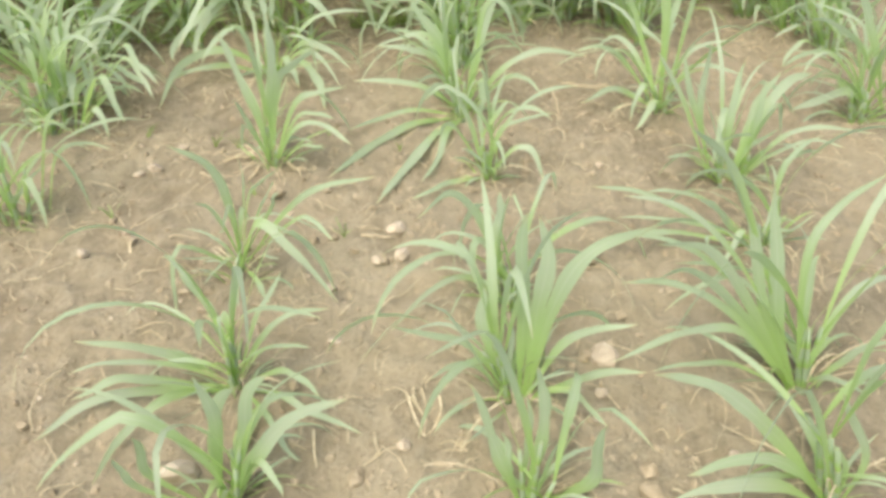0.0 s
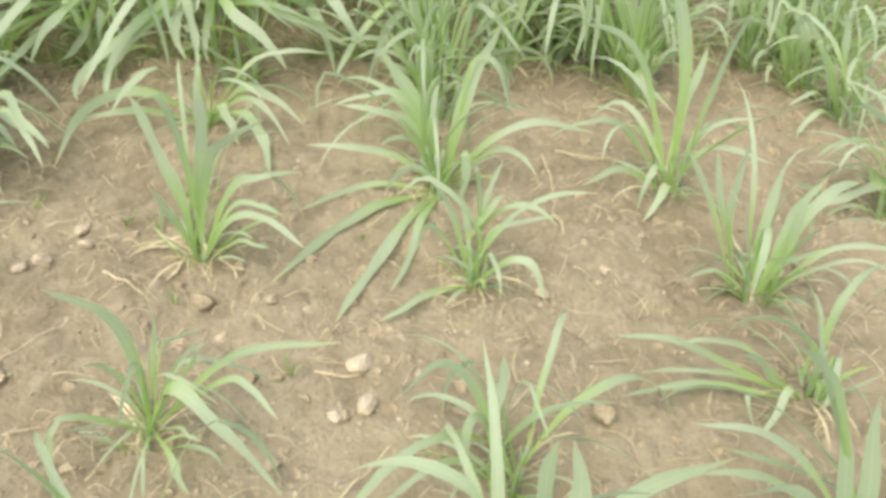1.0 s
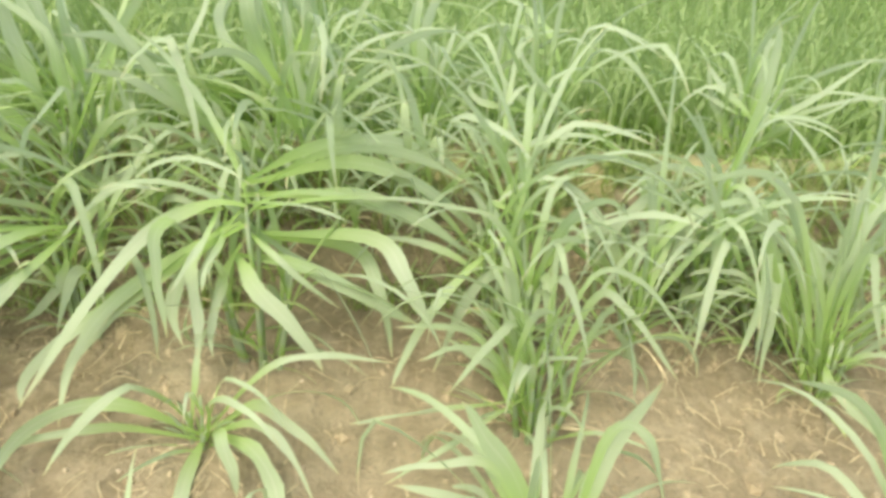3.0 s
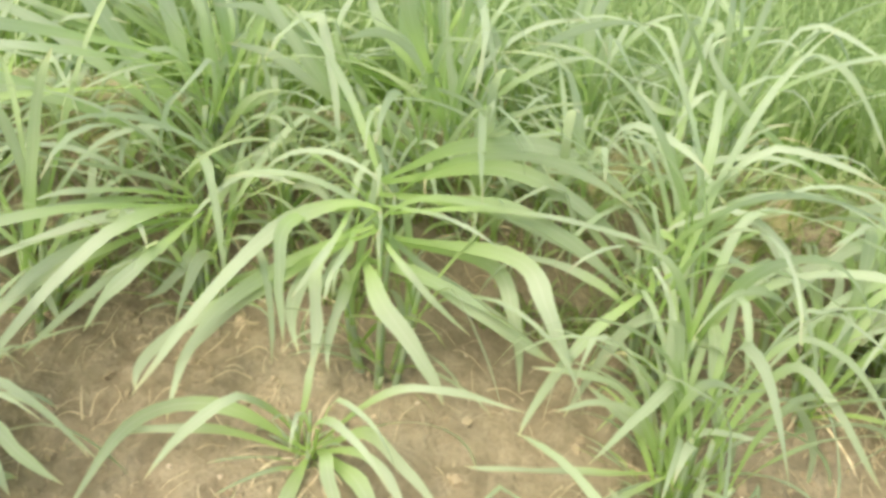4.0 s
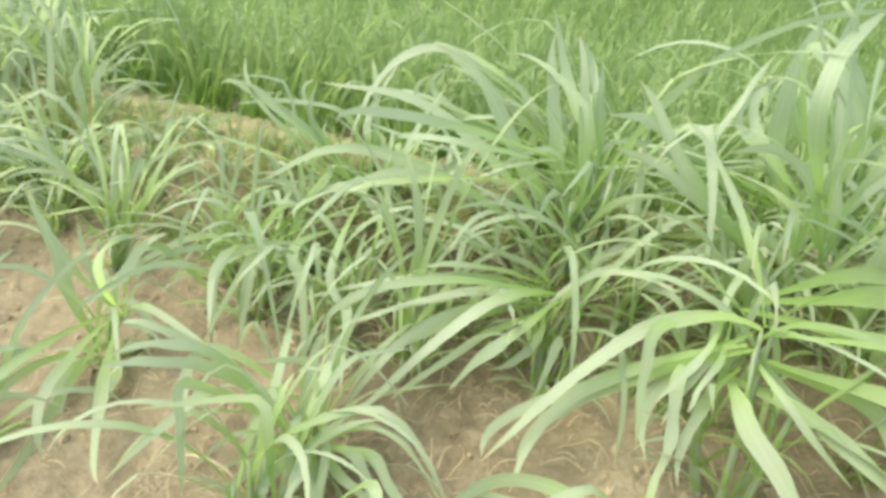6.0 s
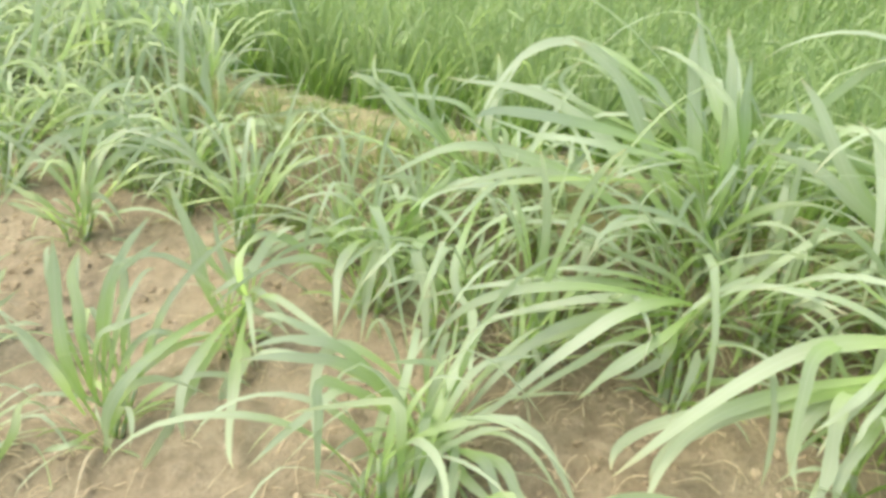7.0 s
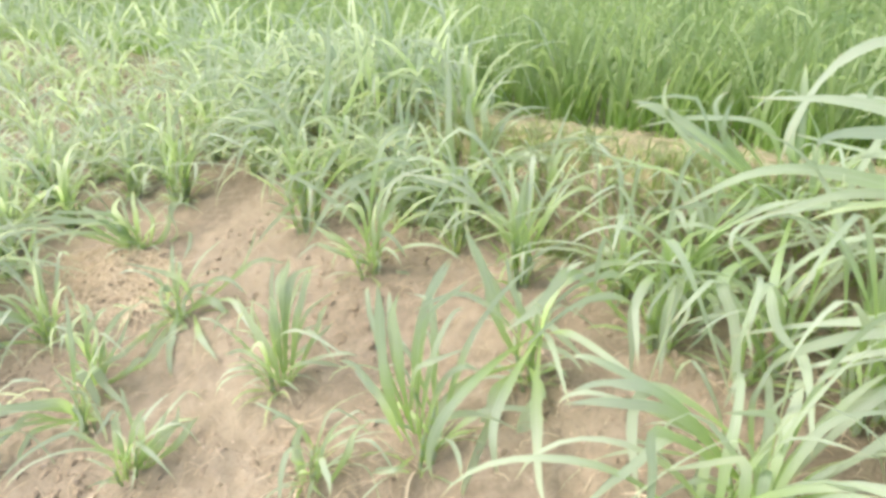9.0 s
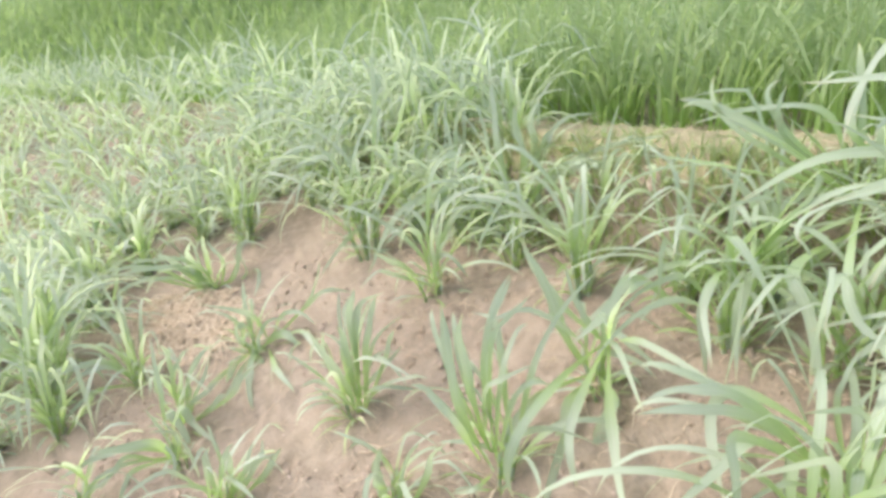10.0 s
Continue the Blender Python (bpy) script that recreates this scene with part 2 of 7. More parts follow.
def bending(a, heading, long, rise, bend, late=1.5, kink=0.0, where=0.6):
    """An arc of a given length that starts at an elevation of rise radians and bends over by bend radians; kink: how far it breaks over at where."""
    pts, p, heading0 = [a.copy()], a.copy(), heading
    for i in range(16):
        u = (i + 0.5) / 16
        e = max(rise - bend * u ** late - kink * smooth(where - 0.07, where + 0.07, u), -1.5)
        heading = heading0 + (0.5 * math.sin(heading0 * 7)) * (i / 16) ** 2
        p = p + Vector((math.cos(heading) * math.cos(e), math.sin(heading) * math.cos(e), math.sin(e))) * (long / 16)
        pts.append(p.copy())

    def curve(s):
        i = min(15, int(s * 16))
        return pts[i].lerp(pts[i + 1], s * 16 - i)
    return curve


def child(ob, parent, label=""):
    ob.parent = parent
    return tagged(ob, label)


def leaf(parent, rng, curve, width, mat=None, n=12, roll=None, heap=None):
    """One leaf as a part of its plant; with heap (lists by material) it is gathered there, for plants too far off to tell their leaves apart."""
    if heap is not None:
        return blade_data(rng, curve, width, min(n, 8), 0.2, 0.9, 0.24, *heap.setdefault((mat or LEAF).name, ([], [], [])))
    return child(new("leaf", blade_mesh("leaf", *blade_data(rng, curve, width, n, roll=roll), mat or LEAF)), parent)


def stem(parent, rng, a, b, r0, r1):
    rings, verts, faces = 5, [], []
    bend = Vector((rng.uniform(-0.012, 0.012), rng.uniform(-0.012, 0.012), 0))
    d = (b - a).normalized()
    u = d.orthogonal().normalized()
    v = d.cross(u)
    for i in range(rings):
        s = i / (rings - 1)
        p = a.lerp(b, s) + bend * math.sin(math.pi * s)
        r = r0 + (r1 - r0) * s
        verts += [p + (u * math.cos(k * math.pi / 3) + v * math.sin(k * math.pi / 3)) * r for k in range(6)]
        if i:
            q = 6 * (i - 1)
            faces += [(q + k, q + (k + 1) % 6, q + 6 + (k + 1) % 6, q + 6 + k) for k in range(6)]
    faces.append(tuple(range(6 * rings - 6, 6 * rings)))
    me = bpy.data.meshes.new("stem")
    me.from_pydata(verts, [], faces)
    me.uv_layers.new(name="UVMap")
    me.polygons.foreach_set("use_smooth", [True] * len(faces))
    me.materials.append(LEAF)
    return child(new("stem", me), parent, "pale yellow-green leaf sheath")


rng = random.Random(7)
GRASS = "clumps of fodder grass on the bank"


def tuft(size, fill, width, given=(), lift=Vector((0, 0, 0)), dry=8, far=False):
    """A clump of fodder grass round the origin: sheaths, the given leaves, other arching leaves, dry blades at its foot."""
    top = new("fodder_grass")
    heap = {} if far else None
    count = max(3, min(9, round(fill / 4)))
    nodes = []
    for i in range(count):
        ang, r = rng.uniform(0, 6.28), rng.uniform(0.01, 0.07) * size / 0.6
        a = Vector((math.cos(ang) * r * 0.7, math.sin(ang) * r * 0.7, -0.04))
        h = size * (rng.uniform(0.18, 0.42) if size < 0.66 else rng.uniform(0.2, 0.45))
        b = Vector((a.x * 2.4, a.y * 2.4, h)) + lift
        stem(top, rng, a, b, 0.008 * size / 0.5, 0.005 * size / 0.5)
        nodes.append((a, b))
    for k, (a, mid, tip, w, *roll) in enumerate(given):
        a, mid, tip = Vector(a) + lift, Vector(mid) + lift, Vector(tip) + lift
        leaf(top, rng, through_points(a, mid, tip), w * 0.94, LEAF, 14, roll[0] if roll else None)
        low = Vector((a.x * 0.25, a.y * 0.25, -0.03))
        if k % 7 == 0 and a.z > 0.3 and math.hypot(a.x, a.y) < 0.14:
            stem(top, rng, low, a, 0.011, 0.005)
    slim = width < 0.029
    lean, leaning = rng.uniform(0, 6.28), rng.uniform(0.1, 0.5)
    for i in range(round(fill * (0.95 if slim else 0.8))):
        a0, b0 = nodes[i % count]
        a = a0.lerp(b0, rng.uniform(0.3, 1.0) if size < 0.66 else rng.uniform(0.45, 1.0))
        heading = i * 2.4 + rng.uniform(-0.7, 0.7)
        heading += leaning * math.sin(lean - heading)
        long = size * rng.uniform(0.7, 1.4)
        upright = rng.random() < 0.16
        rise, bend = radians(rng.uniform(70, 88) if upright else rng.uniform(48, 82)), radians(rng.uniform(30, 90) if upright else rng.uniform(60, 150))
        kink = radians(rng.uniform(35, 95)) if rng.random() < 0.5 else 0.0
        curve = bending(a, heading, long, rise, bend * (0.6 if kink else 1), rng.uniform(2.2, 4) if upright else rng.uniform(1.0, 2.1), kink, rng.uniform(0.4, 0.8))
        leaf(top, rng, curve, width * (rng.uniform(0.5, 1.1) if slim else rng.uniform(0.5, 1.0)), LEAF, 12, heap=heap)
    for i in range(max(9, round(fill * 0.4))):
        a0, b0 = nodes[i % count]
        curve = bending(a0.lerp(b0, rng.uniform(0.1, 0.6)), rng.uniform(0, 6.28), size * rng.uniform(0.3, 0.65), radians(rng.uniform(25, 75)), radians(rng.uniform(40, 120)))
        leaf(top, rng, curve, width * rng.uniform(0.4, 0.75), YOUNG if rng.random() < 0.2 else LEAF, 8, heap=heap)
    for i in range(max(14, round(fill * 0.5))):
        ang, out = rng.uniform(0, 6.28), rng.uniform(0.01, 0.05)
        curve = bending(Vector((math.cos(ang) * out, math.sin(ang) * out, 0.0)), ang + rng.uniform(-0.8, 0.8), size * rng.uniform(0.2, 0.5), radians(rng.uniform(15, 70)), radians(rng.uniform(20, 90)))
        leaf(top, rng, curve, rng.uniform(0.007, 0.017), YOUNG if rng.random() < 0.4 else LEAF, 6, heap=heap)
    for i in range(dry):
        ob = leaf(top, rng, bending(Vector((0, 0, 0.01)), rng.uniform(0, 6.28), size * rng.uniform(0.25, 0.6), radians(rng.uniform(15, 70)),
                                    radians(rng.uniform(50, 130))), rng.uniform(0.003, 0.008), STRAW, 6, heap=heap)
        if not far:
            tagged(ob, "dry straw-coloured dead leaf")
    for name, lists in (heap or {}).items():
        straw = name == STRAW.name
        child(new("dry_leaves" if straw else "leaves", blade_mesh("leaves", *lists, bpy.data.materials[name])), top, "dry straw-coloured dead leaves" if straw else "")
    return top


def kind_of(size):
    if size > 0.68:
        return "large fodder grass clump with broad arching leaves below the bund"
    if size < 0.46:
        return "small thin fodder grass tuft, some leaves dry and yellowing"
    return "green fodder grass tuft with long arching leaves in bare soil"


def place(ob, x, y, turn, size, scale=1.0):
    ob.matrix_basis = Matrix.Translation(on_ground(x, y, -0.01)) @ pose(0, 0, 0, 0, 0, turn) @ Matrix.Scale(scale, 4)
    return tagged(ob, kind_of(size), "grass plant", GRASS, kind="thing")


PLANTED = {}


def grass(x, y, h, size, fill, width, given=(), dry=8, far=False):
    lift = SLOPE.to_3x3() @ Vector((0, 0, h - ground_h(x, y) + 0.01))
    PLANTED[x, y] = (place(tuft(size, fill, width, given, lift, dry, far), x, y, 0, size), lift)
    return PLANTED[x, y][0]


def long_leaves(x, y, rows):
    """Further leaves of the clump at (x, y), each along four points, with its width and roll."""
    top, lift = PLANTED[x, y]
    for *pts, width, roll in rows:
        leaf(top, rng, through_four(*(Vector(p) + lift for p in pts)), width, LEAF, 16, roll)


# rows up the bank; the plants at the foot of the bund are larger
grass(-0.68, 2.08, -0.01, .5, 7, .024, dry=12)
grass(-0.82, 2.83, -0.01, .42, 6, .026, dry=9)
grass(0.11, 2.52, -0.01, .6, 18, .028, dry=8)
grass(0.18, 2.03, -0.01, .42, 10, .024, dry=8)
grass(0.97, 2.54, -0.01, .58, 10, .026, dry=8)
grass(1.12, 2.02, -0.01, .5, 10, .026, dry=8)
grass(1.02, 1.05, -0.01, .6, 12, .03, dry=8)
grass(1.10, 1.62, -0.01, .4, 10, .022, dry=6)
grass(-0.67, 1.48, -0.01, .38, 6, .018, dry=16)
grass(-0.58, 1.05, -0.01, .5, 11, .024, dry=10)
grass(-0.53, 0.72, -0.01, .5, 8, .03, dry=8)
grass(0.21, 1.37, -0.01, .5, 12, .026, dry=9)
grass(0.20, 1.01, -0.01, .5, 10, .028, dry=9)
grass(0.20, 0.71, -0.01, .5, 6, .03, dry=8)
grass(0.96, 0.72, -0.01, .58, 8, .03, dry=8)
grass(-1.56, 1.77, -0.01, .5, 18, .026)
grass(-1.68, 2.36, -0.01, .58, 23, .028)
grass(1.84, 2.46, -0.01, .55, 21, .026)
grass(-0.72, 3.14, 0.03, .7, 14, .038, [
    ((-0.03, -0.11, 0.47), (-0.27, -0.18, 0.38), (-0.53, -0.36, -0.04), 0.046, -1.1),
    ((-0.03, -0.11, 0.48), (0.13, -0.11, 0.48), (0.29, -0.21, 0.46), 0.022),
    ((-0.05, -0.09, 0.42), (-0.37, -0.20, 0.18), (-0.44, -0.35, -0.09), 0.042, -1.0),
    ((-0.06, -0.09, 0.29), (0.22, -0.06, 0.26), (0.48, -0.10, 0.15), 0.044),
    ((-0.08, -0.09, 0.42), (-0.21, -0.12, 0.25), (-0.18, -0.19, 0.08), 0.042, -0.9),
    ((-0.05, -0.09, 0.36), (-0.11, -0.12, 0.20), (-0.08, -0.22, 0.07), 0.034, -0.4),
    ((-0.04, -0.11, 0.46), (-0.13, -0.10, 0.33), (-0.16, -0.19, 0.18), 0.022, -1.0)] + [
    ((-0.01, -0.07, 0.50), (0.24, 0.05, 0.63), (0.58, 0.12, 0.54), 0.036),
    ((-0.01, -0.09, 0.46), (0.36, 0.07, 0.49), (0.73, 0.15, 0.42), 0.036),
    ((-0.03, -0.09, 0.48), (-0.18, -0.01, 0.73), (-0.36, -0.02, 0.91), 0.026, -0.9),
    ((-0.05, -0.07, 0.46), (-0.36, -0.07, 0.58), (-0.59, -0.12, 0.42), 0.034)] + [
    ((-0.03, -0.11, 0.44), (0.26, 0.06, 0.47), (0.93, 0.24, 0.14), 0.042),
    ((-0.03, -0.11, 0.44), (0.06, 0.02, 0.31), (0.41, 0.12, 0.12), 0.034),
    ((-0.03, -0.11, 0.42), (-0.38, -0.18, 0.15), (-0.46, -0.28, -0.06), 0.042, -1.2),
    ((-0.03, -0.11, 0.42), (-0.47, -0.20, 0.11), (-0.56, -0.30, -0.07), 0.038, -1.2),
    ((-0.03, -0.11, 0.44), (-0.22, -0.07, 0.12), (-0.15, -0.05, 0.04), 0.032, 0.6)])
grass(-1.30, 3.20, 0.02, .62, 17, .034, [
    ((-0.08, 0.04, 0.26), (-0.24, -0.19, 0.25), (-0.55, -0.41, 0.06), 0.036),
    ((-0.08, 0.04, 0.28), (-0.35, -0.20, 0.27), (-0.72, -0.40, 0.08), 0.036),
    ((-0.08, 0.04, 0.24), (-0.27, -0.29, 0.16), (-0.40, -0.51, -0.17), 0.036, -0.9),
    ((-0.08, 0.04, 0.24), (-0.33, -0.27, 0.09), (-0.44, -0.41, -0.12), 0.034, -0.9),
    ((-0.08, 0.04, 0.22), (-0.20, -0.20, 0.09), (-0.32, -0.35, -0.10), 0.032, -0.8),
    ((-0.08, 0.04, 0.22), (-0.05, -0.06, 0.12), (-0.16, -0.10, 0.01), 0.032, -0.8),
    ((-0.08, 0.04, 0.30), (-0.30, -0.17, 0.32), (-0.46, -0.26, 0.22), 0.032),
    ((-0.08, 0.04, 0.28), (-0.13, -0.07, 0.37), (-0.40, -0.22, 0.41), 0.028),
    ((-0.08, 0.04, 0.24), (0.17, 0.10, 0.28), (0.30, 0.17, 0.14), 0.030)] + [
    ((-0.02, -0.03, 0.30), (-0.13, -0.31, 0.24), (-0.33, -0.54, -0.14), 0.040, -0.7),
    ((-0.03, -0.02, 0.30), (-0.33, -0.45, 0.28), (-0.58, -0.41, 0.02), 0.032, -1.0),
    ((-0.02, -0.04, 0.30), (-0.29, -0.38, 0.22), (-0.33, -0.63, 0.18), 0.030),
    ((-0.01, -0.02, 0.29), (-0.03, -0.30, 0.19), (-0.13, -0.36, 0.03), 0.035, -0.6)])
grass(-1.42, 3.57, 0.17, .85, 28, .034, [
    ((-0.02, 0.00, 0.40), (-0.20, 0.06, 0.62), (-0.33, 0.03, 0.88), 0.044, -0.9),
    ((-0.01, 0.01, 0.40), (-0.15, 0.19, 0.59), (-0.24, 0.15, 0.80), 0.036, -0.6),
    ((-0.05, -0.02, 0.40), (-0.63, -0.19, 0.67), (-0.75, -0.41, 0.28), 0.036),
    ((-0.04, -0.01, 0.38), (-0.44, -0.12, 0.58), (-0.60, -0.25, 0.60), 0.036),
    ((-0.04, -0.05, 0.32), (-0.65, -0.44, 0.16), (-0.60, -0.75, 0.07), 0.034),
    ((-0.02, -0.05, 0.32), (-0.42, -0.56, 0.23), (-0.37, -0.76, 0.13), 0.034),
    ((-0.03, -0.04, 0.32), (-0.43, -0.26, 0.18), (-0.43, -0.63, 0.12), 0.034),
    ((-0.00, -0.03, 0.36), (-0.04, -0.41, 0.33), (-0.06, -0.48, 0.22), 0.020),
    ((0.02, 0.01, 0.34), (0.13, 0.05, 0.43), (0.39, 0.16, 0.28), 0.034)] + [
    ((-0.01, -0.01, 0.34), (-0.32, -0.13, 0.52), (-0.21, -0.09, 0.50), 0.028, -1.1),
    ((-0.05, -0.02, 0.34), (-0.47, -0.19, 0.33), (-0.80, -0.32, 0.37), 0.032),
    ((-0.02, -0.05, 0.37), (-0.31, -0.62, 0.44), (-0.36, -0.87, 0.39), 0.034),
    ((-0.03, -0.03, 0.35), (-0.18, -0.62, 0.40), (-0.50, -0.46, 0.34), 0.030),
    ((0.00, 0.00, 0.40), (-0.07, -0.02, 0.61), (0.03, 0.01, 0.51), 0.024),
    ((-0.04, -0.02, 0.40), (-0.45, -0.20, 0.64), (-0.59, -0.26, 0.66), 0.030),
    ((-0.04, -0.02, 0.36), (-0.55, -0.24, 0.49), (-0.65, -0.29, 0.48), 0.024),
    ((-0.03, -0.01, 0.36), (-0.51, -0.22, 0.48), (-0.51, -0.22, 0.61), 0.030, -1.1),
    ((-0.03, -0.01, 0.36), (-0.54, -0.24, 0.45), (-0.57, -0.25, 0.58), 0.028)] + [
    ((-0.00, -0.00, 0.36), (-0.04, -0.02, 0.57), (-0.07, -0.04, 0.71), 0.036, -1.3)])
grass(-0.76, 3.71, 0.15, .8, 26, .036, [
    ((-0.01, 0.01, 0.36), (-0.26, -0.02, 0.60), (-0.25, 0.17, 0.77), 0.040, -0.6),
    ((-0.04, 0.00, 0.36), (-0.45, -0.12, 0.50), (-0.62, 0.04, 0.61), 0.034),
    ((-0.00, -0.00, 0.36), (-0.05, -0.41, 0.67), (-0.02, -0.02, 0.95), 0.050, -0.6),
    ((0.01, -0.01, 0.36), (0.05, -0.05, 0.67), (0.18, -0.24, 0.43), 0.040),
    ((-0.00, -0.00, 0.36), (-0.04, -0.00, 0.60), (-0.07, -0.01, 0.72), 0.032, -1.3),
    ((-0.04, -0.00, 0.34), (-0.53, -0.04, 0.46), (-0.62, -0.05, 0.45), 0.030),
    ((-0.04, -0.01, 0.32), (-0.40, -0.07, 0.16), (-0.66, -0.12, 0.02), 0.034),
    ((0.01, 0.00, 0.34), (-0.03, -0.00, 0.51), (0.13, 0.01, 0.40), 0.030),
    ((0.03, 0.01, 0.32), (0.22, 0.05, 0.16), (0.55, 0.13, 0.17), 0.038)] + [
    ((0.03, -0.00, 0.32), (0.36, 0.01, 0.15), (0.56, -0.01, 0.03), 0.034),
    ((-0.04, -0.01, 0.32), (-0.46, -0.11, 0.18), (-0.71, -0.17, 0.11), 0.036),
    ((-0.04, -0.01, 0.32), (-0.43, -0.10, 0.15), (-0.63, -0.15, 0.09), 0.026),
    ((-0.05, -0.01, 0.34), (-0.53, -0.12, 0.38), (-0.77, -0.18, 0.31), 0.038),
    ((-0.04, -0.01, 0.34), (-0.47, -0.11, 0.46), (-0.65, -0.15, 0.43), 0.034),
    ((-0.03, -0.01, 0.34), (-0.46, -0.11, 0.49), (-0.54, -0.13, 0.59), 0.038)])
grass(-2.25, 3.42, 0.22, .6, 14, .028, [
    ((-0.02, -0.03, 0.08), (-0.19, -0.39, 0.35), (-0.31, -0.52, 0.39), 0.040),
    ((-0.03, -0.02, 0.08), (-0.24, -0.20, 0.37), (-0.44, -0.36, 0.31), 0.034),
    ((-0.05, -0.04, 0.08), (-0.68, -0.41, 0.18), (-0.77, -0.72, 0.10), 0.028),
    ((-0.01, -0.03, 0.08), (-0.22, -0.36, 0.31), (-0.16, -0.55, 0.50), 0.026, 1.0),
    ((-0.01, -0.01, 0.08), (-0.22, -0.19, 0.34), (-0.21, -0.19, 0.46), 0.024, -1.2),
    ((0.03, -0.03, 0.16), (0.28, -0.45, -0.08), (0.44, -0.49, -0.19), 0.034),
    ((0.00, 0.00, 0.24), (-0.06, -0.03, 0.34), (0.02, 0.01, 0.62), 0.040, -1.2)])
grass(-2.35, 2.85, 0.02, .6, 22, .03, [
    ((0.03, -0.02, 0.24), (0.11, -0.13, 0.42), (0.56, -0.31, 0.11), 0.040),
    ((0.01, -0.02, 0.28), (0.07, -0.20, 0.26), (0.21, -0.32, 0.08), 0.034, -0.2),
    ((0.02, -0.03, 0.24), (0.19, -0.17, 0.32), (0.41, -0.49, 0.13), 0.030),
    ((0.02, 0.02, 0.28), (0.15, 0.15, 0.52), (0.36, 0.37, 0.58), 0.034),
    ((0.02, 0.02, 0.28), (0.24, 0.24, 0.48), (0.28, 0.28, 0.41), 0.032),
    ((0.01, 0.01, 0.28), (0.13, 0.13, 0.52), (0.14, 0.14, 0.61), 0.030, 1.1),
    ((-0.02, -0.02, 0.24), (-0.19, -0.19, 0.25), (-0.40, -0.40, -0.07), 0.030, -1.1),
    ((-0.01, -0.02, 0.28), (-0.12, -0.12, 0.41), (-0.25, -0.25, 0.33), 0.034),
    ((0.01, -0.01, 0.24), (0.09, -0.08, 0.22), (0.17, -0.16, -0.03), 0.030, 0.1)] + [
    ((0.01, -0.00, 0.24), (0.16, 0.06, 0.20), (0.14, -0.04, 0.03), 0.026, 0.5)])
grass(0.01, 3.34, 0.10, .7, 40, .034, [
    ((0.01, -0.00, 0.32), (-0.08, 0.01, 0.33), (0.17, -0.02, 0.06), 0.036, 1.1),
    ((-0.02, -0.02, 0.28), (-0.25, -0.21, 0.06), (-0.33, -0.37, -0.10), 0.034, -0.6),
    ((0.02, -0.00, 0.32), (0.07, -0.01, 0.34), (0.25, -0.03, 0.27), 0.034),
    ((-0.02, 0.00, 0.32), (-0.09, 0.01, 0.54), (-0.30, 0.03, 0.58), 0.036),
    ((0.02, -0.00, 0.32), (0.03, -0.00, 0.55), (0.38, -0.04, 0.51), 0.034)])
grass(0.68, 3.53, 0.12, .6, 34, .03, [
    ((-0.02, 0.01, 0.28), (-0.11, 0.05, 0.31), (-0.27, 0.12, 0.19), 0.030),
    ((-0.01, -0.02, 0.28), (-0.05, -0.17, 0.20), (-0.15, -0.32, -0.09), 0.036),
    ((0.01, -0.01, 0.28), (0.06, -0.10, 0.36), (0.20, -0.23, -0.06), 0.032, 0.9),
    ((0.02, -0.01, 0.28), (0.25, -0.10, 0.24), (0.33, -0.14, 0.07), 0.032, 1.2),
    ((0.02, -0.01, 0.28), (0.09, -0.04, 0.58), (0.30, -0.13, 0.57), 0.034),
    ((0.00, -0.00, 0.32), (0.08, -0.03, 0.71), (0.08, -0.03, 0.89), 0.036, 1.2),
    ((-0.04, 0.02, 0.28), (-0.59, 0.25, 0.66), (-0.63, 0.27, 0.81), 0.030, -1.1),
    ((-0.03, -0.01, 0.24), (-0.24, -0.11, 0.21), (-0.45, -0.23, -0.04), 0.028, -0.7)])
grass(1.02, 3.24, -0.01, .6, 34, .03, [
    ((0.00, -0.00, 0.12), (-0.01, 0.01, 0.38), (0.00, -0.00, 0.68), 0.034, 1.3),
    ((-0.01, 0.01, 0.12), (-0.09, 0.06, 0.24), (-0.15, 0.10, 0.44), 0.030, -1.1),
    ((0.01, -0.01, 0.12), (-0.02, -0.13, 0.08), (0.11, -0.21, -0.05), 0.030, 0.8)])
grass(0.09, 2.99, -0.01, .6, 40, .03, [
    ((-0.02, -0.02, 0.12), (-0.18, -0.16, 0.08), (-0.40, -0.25, -0.05), 0.028),
    ((-0.03, -0.01, 0.10), (-0.30, -0.12, 0.10), (-0.52, -0.09, 0.03), 0.028),
    ((-0.02, 0.00, 0.12), (-0.15, 0.03, 0.19), (-0.27, 0.05, 0.24), 0.030),
    ((0.01, -0.00, 0.12), (0.01, -0.00, 0.22), (0.16, -0.03, 0.24), 0.030)])
grass(0.14, 4.13, 0.30, .6, 23, .028, [
    ((-0.02, 0.00, 0.12), (-0.27, -0.02, 0.15), (-0.31, 0.05, 0.24), 0.030, -1.2),
    ((-0.01, 0.00, 0.12), (-0.13, 0.02, 0.18), (-0.20, 0.03, 0.28), 0.030, -1.2),
    ((-0.01, 0.00, 0.12), (-0.06, 0.01, 0.23), (-0.09, 0.01, 0.40), 0.034, -1.2),
    ((0.00, -0.00, 0.12), (0.03, -0.00, 0.19), (0.07, -0.01, 0.33), 0.034, 1.2),
    ((0.03, -0.00, 0.12), (0.20, -0.03, 0.37), (0.49, -0.07, 0.07), 0.026),
    ((0.01, -0.00, 0.12), (0.05, -0.01, 0.37), (0.20, -0.03, 0.34), 0.026)])
